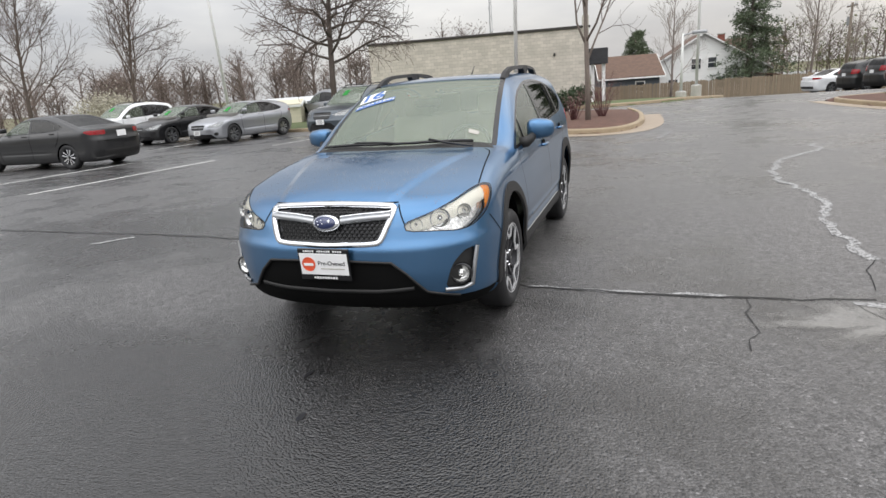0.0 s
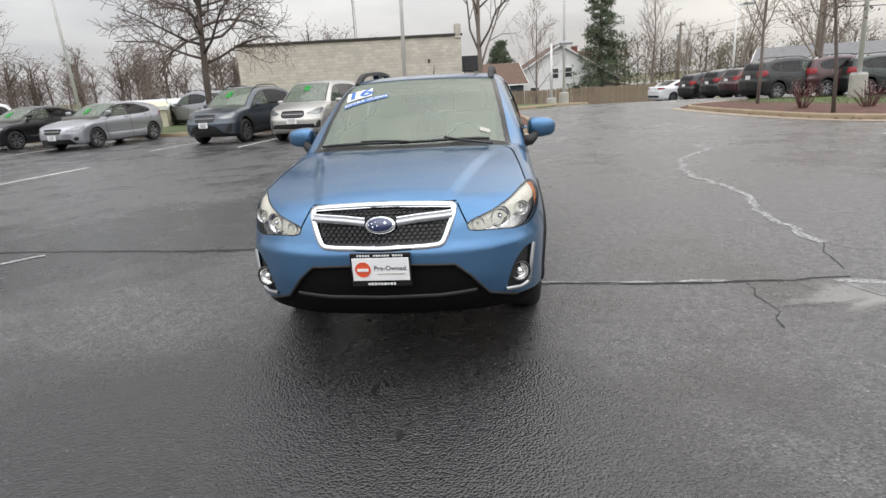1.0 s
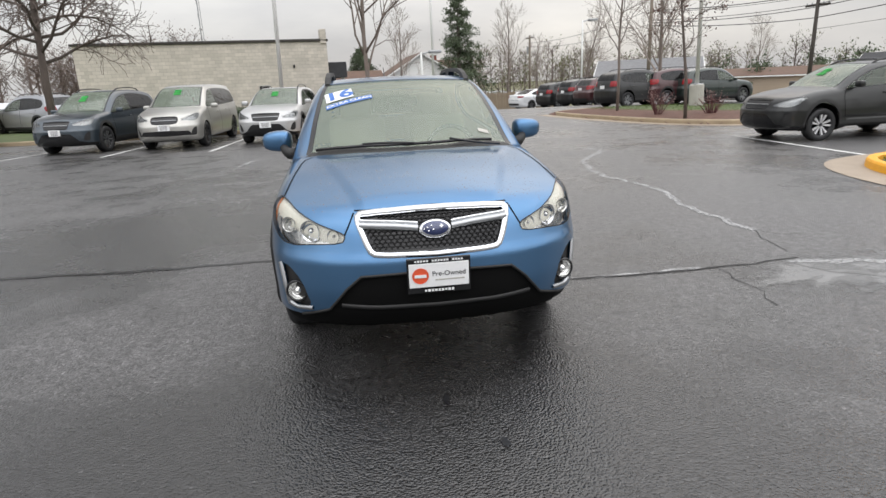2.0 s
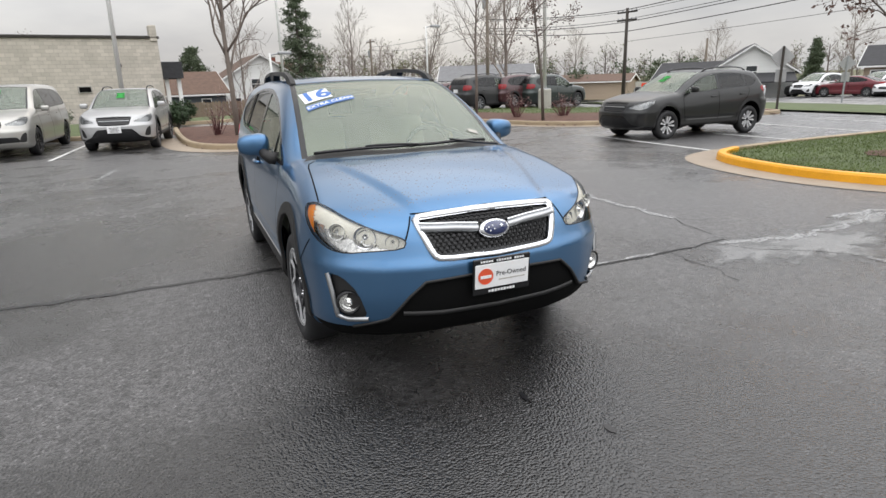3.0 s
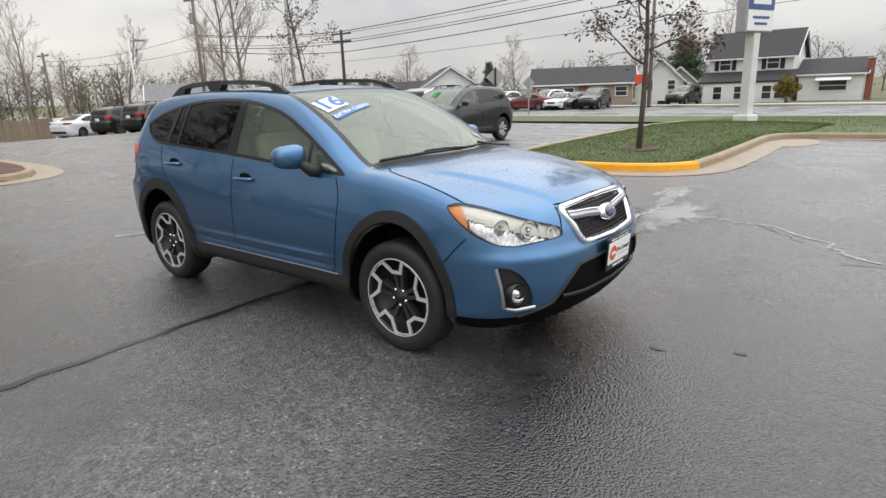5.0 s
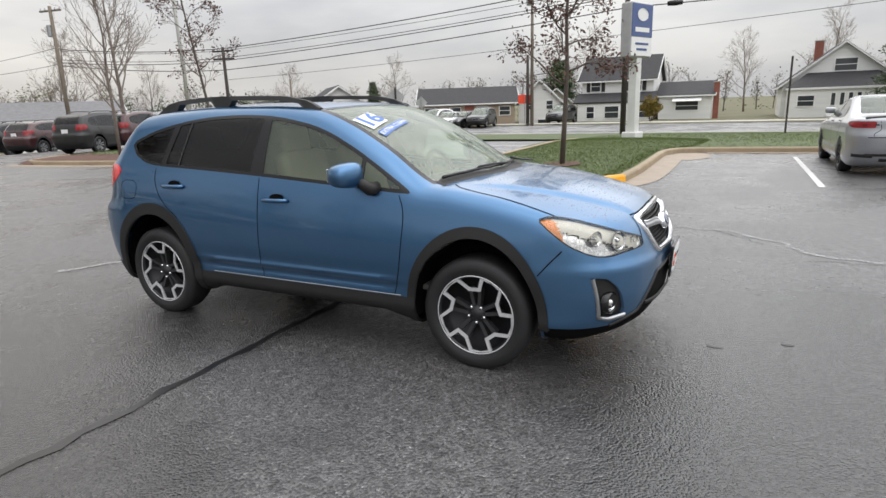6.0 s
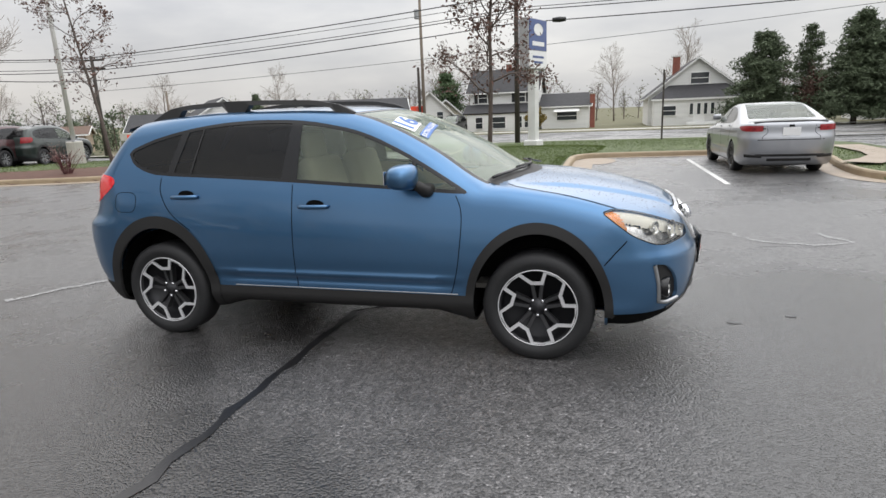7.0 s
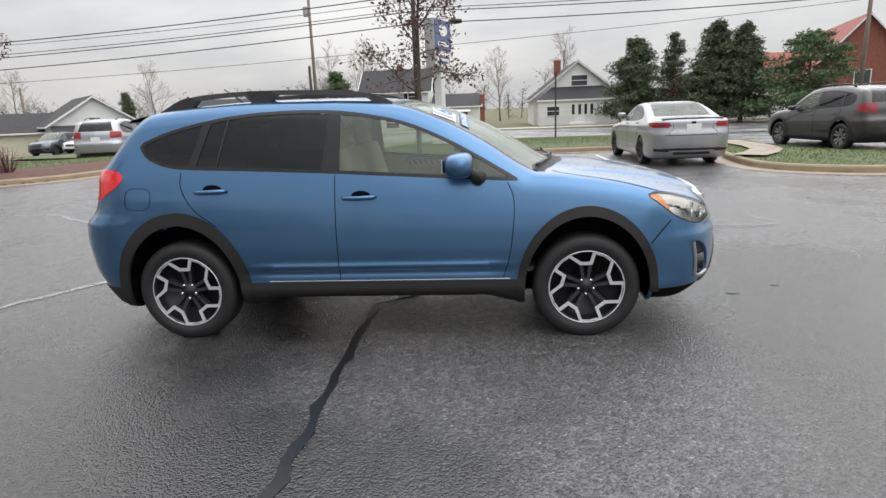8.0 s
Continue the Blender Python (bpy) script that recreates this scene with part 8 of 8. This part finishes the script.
conifer("spruce", 8.4, 63.2, 12.0, 3.7, "tall dark spruce behind the white house", 51, LEAF_GREEN, 17, 0.5, 42, 0.75, 0.16)
conifer("spruce", -1.6, 68.5, 6.8, 2.8, "dark evergreen behind the block building", 52, LEAF_GREEN, 12, 0.3, 50, 0.6)
conifer("evergreen", 50.0, -8.8, 7.4, 3.2, "broad dark evergreen across the road", 53, LEAF_GREEN, 19, 0.1, 58, 0.55, 0.17)
conifer("evergreen", 51.1, -12.4, 7.9, 2.2, "loose slender evergreen across the road", 59, LEAF_GREEN, 12, -0.1, 34, 0.7, 0.15)
conifer("evergreen", 47.2, -14.7, 8.2, 3.2, "broad dark evergreen across the road", 54, LEAF_GREEN, 20, 0.1, 58, 0.6, 0.17)
conifer("evergreen", 47.3, -17.1, 7.9, 3.2, "dark pointed evergreen across the road", 55, LEAF_GREEN, 20, 0.15, 58, 0.65, 0.17)
conifer("pine", 41.8, -19.7, 6.6, 4.5, "broad green pine across the road", 56, LEAF_PINE, 11, -0.05, 60, 0.45, 0.17)
conifer("pine", 61.5, 21.8, 6.5, 2.6, "green pine between the houses", 57, LEAF_PINE, 11, 0.2, 50, 0.5)
conifer("spruce", 73.8, 54.8, 7.0, 1.8, "distant dark spruce behind the houses", 58, LEAF_GREEN, 12)


def shrub(name, x, y, rx, rz, label, seed, material, count=1600, stems=None, dz=0.0, size=0.045):
    """A loose bush: a fan of stems with small leaves about them."""
    root = thing(name, pose(x, y, lay(x, y) + dz), label, "shrub")
    r = random.Random(seed)
    bm = bmesh.new()
    pts = []
    for k in range(34):
        a, w = r.uniform(0, 6.283), r.uniform(0.15, 1.0) ** 0.7
        end = Vector((math.cos(a) * rx * w, math.sin(a) * rx * w, rz * (1.0 - 0.45 * w * w) * r.uniform(0.75, 1.1)))
        mid = end * 0.5 + Vector((r.gauss(0, 0.05), r.gauss(0, 0.05), 0.1 * rz))
        tube_bm([Vector((math.cos(a) * 0.06, math.sin(a) * 0.06, -0.05)), mid, end], [0.012, 0.008, 0.003], 3, bm)
        pts += [mid.lerp(end, q / 6) for q in range(7)] + [end * 0.4]
    part("stemwork", bm, stems or BARK, root)
    if count:
        v, f = leaf_bits(pts, count, size, 0.09 * max(rx, 0.5), seed)
        o = vpart("leaves", v, f, material, root)
        tagged(o, kind="stuff")
    return root


shrub("red_shrub", -1.7, 19.6, 0.9, 1.45, "reddish bare shrub on the mulched island", 61, BUD_PINK, 500, STEM_RED, 0.15, 0.02)
shrub("red_shrub", -2.5, 18.9, 0.5, 0.9, "reddish bare shrub on the mulched island", 62, BUD_PINK, 300, STEM_RED, 0.15, 0.02)
shrub("red_shrub", 7.4, 18.7, 0.6, 0.9, "reddish bare shrub on the lamp island", 63, BUD_PINK, 400, STEM_RED, 0.15, 0.022)
shrub("red_shrub", 8.6, 17.6, 0.55, 0.8, "reddish bare shrub on the lamp island", 64, BUD_PINK, 300, STEM_RED, 0.15, 0.022)
for i, (x, y, rr, hh) in enumerate(((-3.6, 25.5, 0.7, 0.9), (-3.3, 28.2, 0.6, 1.0), (-9.4, 37.5, 0.9, 0.8), (-6.2, 37.8, 0.9, 0.8), (-12.5, 37.6, 0.8, 0.8))):
    shrub("green_shrub", x, y, rr, hh, "dark green clipped shrub by the block building", 70 + i, LEAF_SHRUB, 2600, None, 0.05, 0.05)
shrub("golden_shrub", 50.7, 10.2, 1.0, 2.1, "golden conical shrub before the white house", 80, LEAF_GOLD, 2600, None, 0, 0.1)
shrub("blossom_tree", -52.0, 47.0, 4.0, 4.2, "low tree with pale spring blossom", 81, BLOSSOM, 4200, None, 0, 0.11)
shrub("russet_tree", 49.0, -12.5, 1.6, 4.6, "russet leafless thicket between the evergreens", 82, LEAF_BROWN, 3000, None, 0, 0.10)


def thicket(name, spots, label, seed, twig, per=26, leaf=None):
    """Far woods: many thin branching stems in one mesh."""
    r = random.Random(seed)
    v, f, lv = [], [], []

    def stick(a, b, w):
        d = (b - a).normalized()
        for u in (Vector((-d.y, d.x, 0)), Vector((0.0, 0.0, 1.0)).cross(d) * 0 + d.orthogonal()):
            if u.length < 1e-6:
                continue
            u = u.normalized() * w
            k = len(v)
            v.extend([tuple(a - u), tuple(a + u), tuple(b + u * 0.35), tuple(b - u * 0.35)])
            f.append((k, k + 1, k + 2, k + 3))

    for x, y, h in spots:
        z0 = lay(x, y)
        base = Vector((x, y, z0))
        top = base + Vector((r.gauss(0, 0.3), r.gauss(0, 0.3), h * 0.8))
        stick(base, top, 0.02 * h)
        for k in range(40):
            lv.append(base + Vector((r.gauss(0, 2.2), r.gauss(0, 2.2), h * 0.40 * r.random() ** 1.4)))
        for k in range(per):
            s = r.uniform(0.2, 1.0)
            p = base.lerp(top, s)
            a = r.uniform(0, 6.283)
            ln_ = h * 0.36 * (1.2 - s * 0.6) * r.uniform(0.6, 1.2)
            q = p + Vector((math.cos(a) * ln_ * 0.7, math.sin(a) * ln_ * 0.7, ln_ * r.uniform(0.4, 0.95)))
            stick(p, q, 0.006 * h)
            for j in range(5):
                w = r.uniform(0.3, 1.0)
                e = p.lerp(q, w)
                b = r.uniform(0, 6.283)
                g = e + Vector((math.cos(b), math.sin(b), r.uniform(0.2, 1.2))) * ln_ * 0.32
                stick(e, g, 0.0028 * h)
                lv.append(g)
    root = tagged(mesh_ob(name, v, f, twig), label, "woods", "", "stuff")
    if leaf:
        vv, ff = leaf_bits(lv, leaf[1], leaf[2], 0.35, seed)
        tagged(mesh_ob(name + "_haze", vv, ff, leaf[0]), leaf[3], "woods", "", "stuff")
    return root


tr = random.Random(90)
west = [(-95 + tr.uniform(0, 78), 84 + tr.uniform(-12, 14), tr.uniform(6.5, 11)) for _ in range(95)] + [(-100 + tr.uniform(0, 34), 30 + tr.uniform(0, 50), tr.uniform(6, 10)) for _ in range(60)]
thicket("far_woods", west, "brown leafless woods beyond the lot", 91, FAR_TWIG, 20, (FAR_BROWN, 75000, 0.11, "brown undergrowth among the far trees"))
north = [(12 + tr.uniform(0, 60), 92 + tr.uniform(-14, 20), tr.uniform(5, 9)) for _ in range(80)]
thicket("north_woods", north, "leafless trees behind the back row", 92, FAR_TWIG, 20, (LEAF_SPRING, 9000, 0.16, "pale spring growth among the far trees"))
east = [(84 + tr.uniform(0, 30), -80 + tr.uniform(0, 190), tr.uniform(4.5, 8.5)) for _ in range(110)]
thicket("east_woods", east, "leafless trees behind the houses", 93, FAR_TWIG, 16, (LEAF_SPRING, 9000, 0.16, "pale spring growth among the far trees"))
low_green = [(45 + tr.uniform(0, 45), 72 + tr.uniform(-8, 16), tr.uniform(3.5, 6)) for _ in range(30)]
thicket("green_woods", low_green, "dark pines on the skyline", 94, TWIG, 14, (LEAF_GREEN, 9000, 0.22, "dark pine foliage on the skyline"))
# added trees behind the camera, out of view, only there for reflections
south = [(-60 + tr.uniform(0, 110), -50 + tr.uniform(-15, 15), tr.uniform(5, 9)) for _ in range(60)] + [(-62 + tr.uniform(-14, 10), -50 + tr.uniform(0, 80), tr.uniform(5, 9)) for _ in range(40)]
thicket("unseen_south_woods", south, "leafless trees added out of view to close off the reflections", 95, FAR_TWIG, 12, (FAR_BROWN, 9000, 0.2, "brown undergrowth among the far trees"))
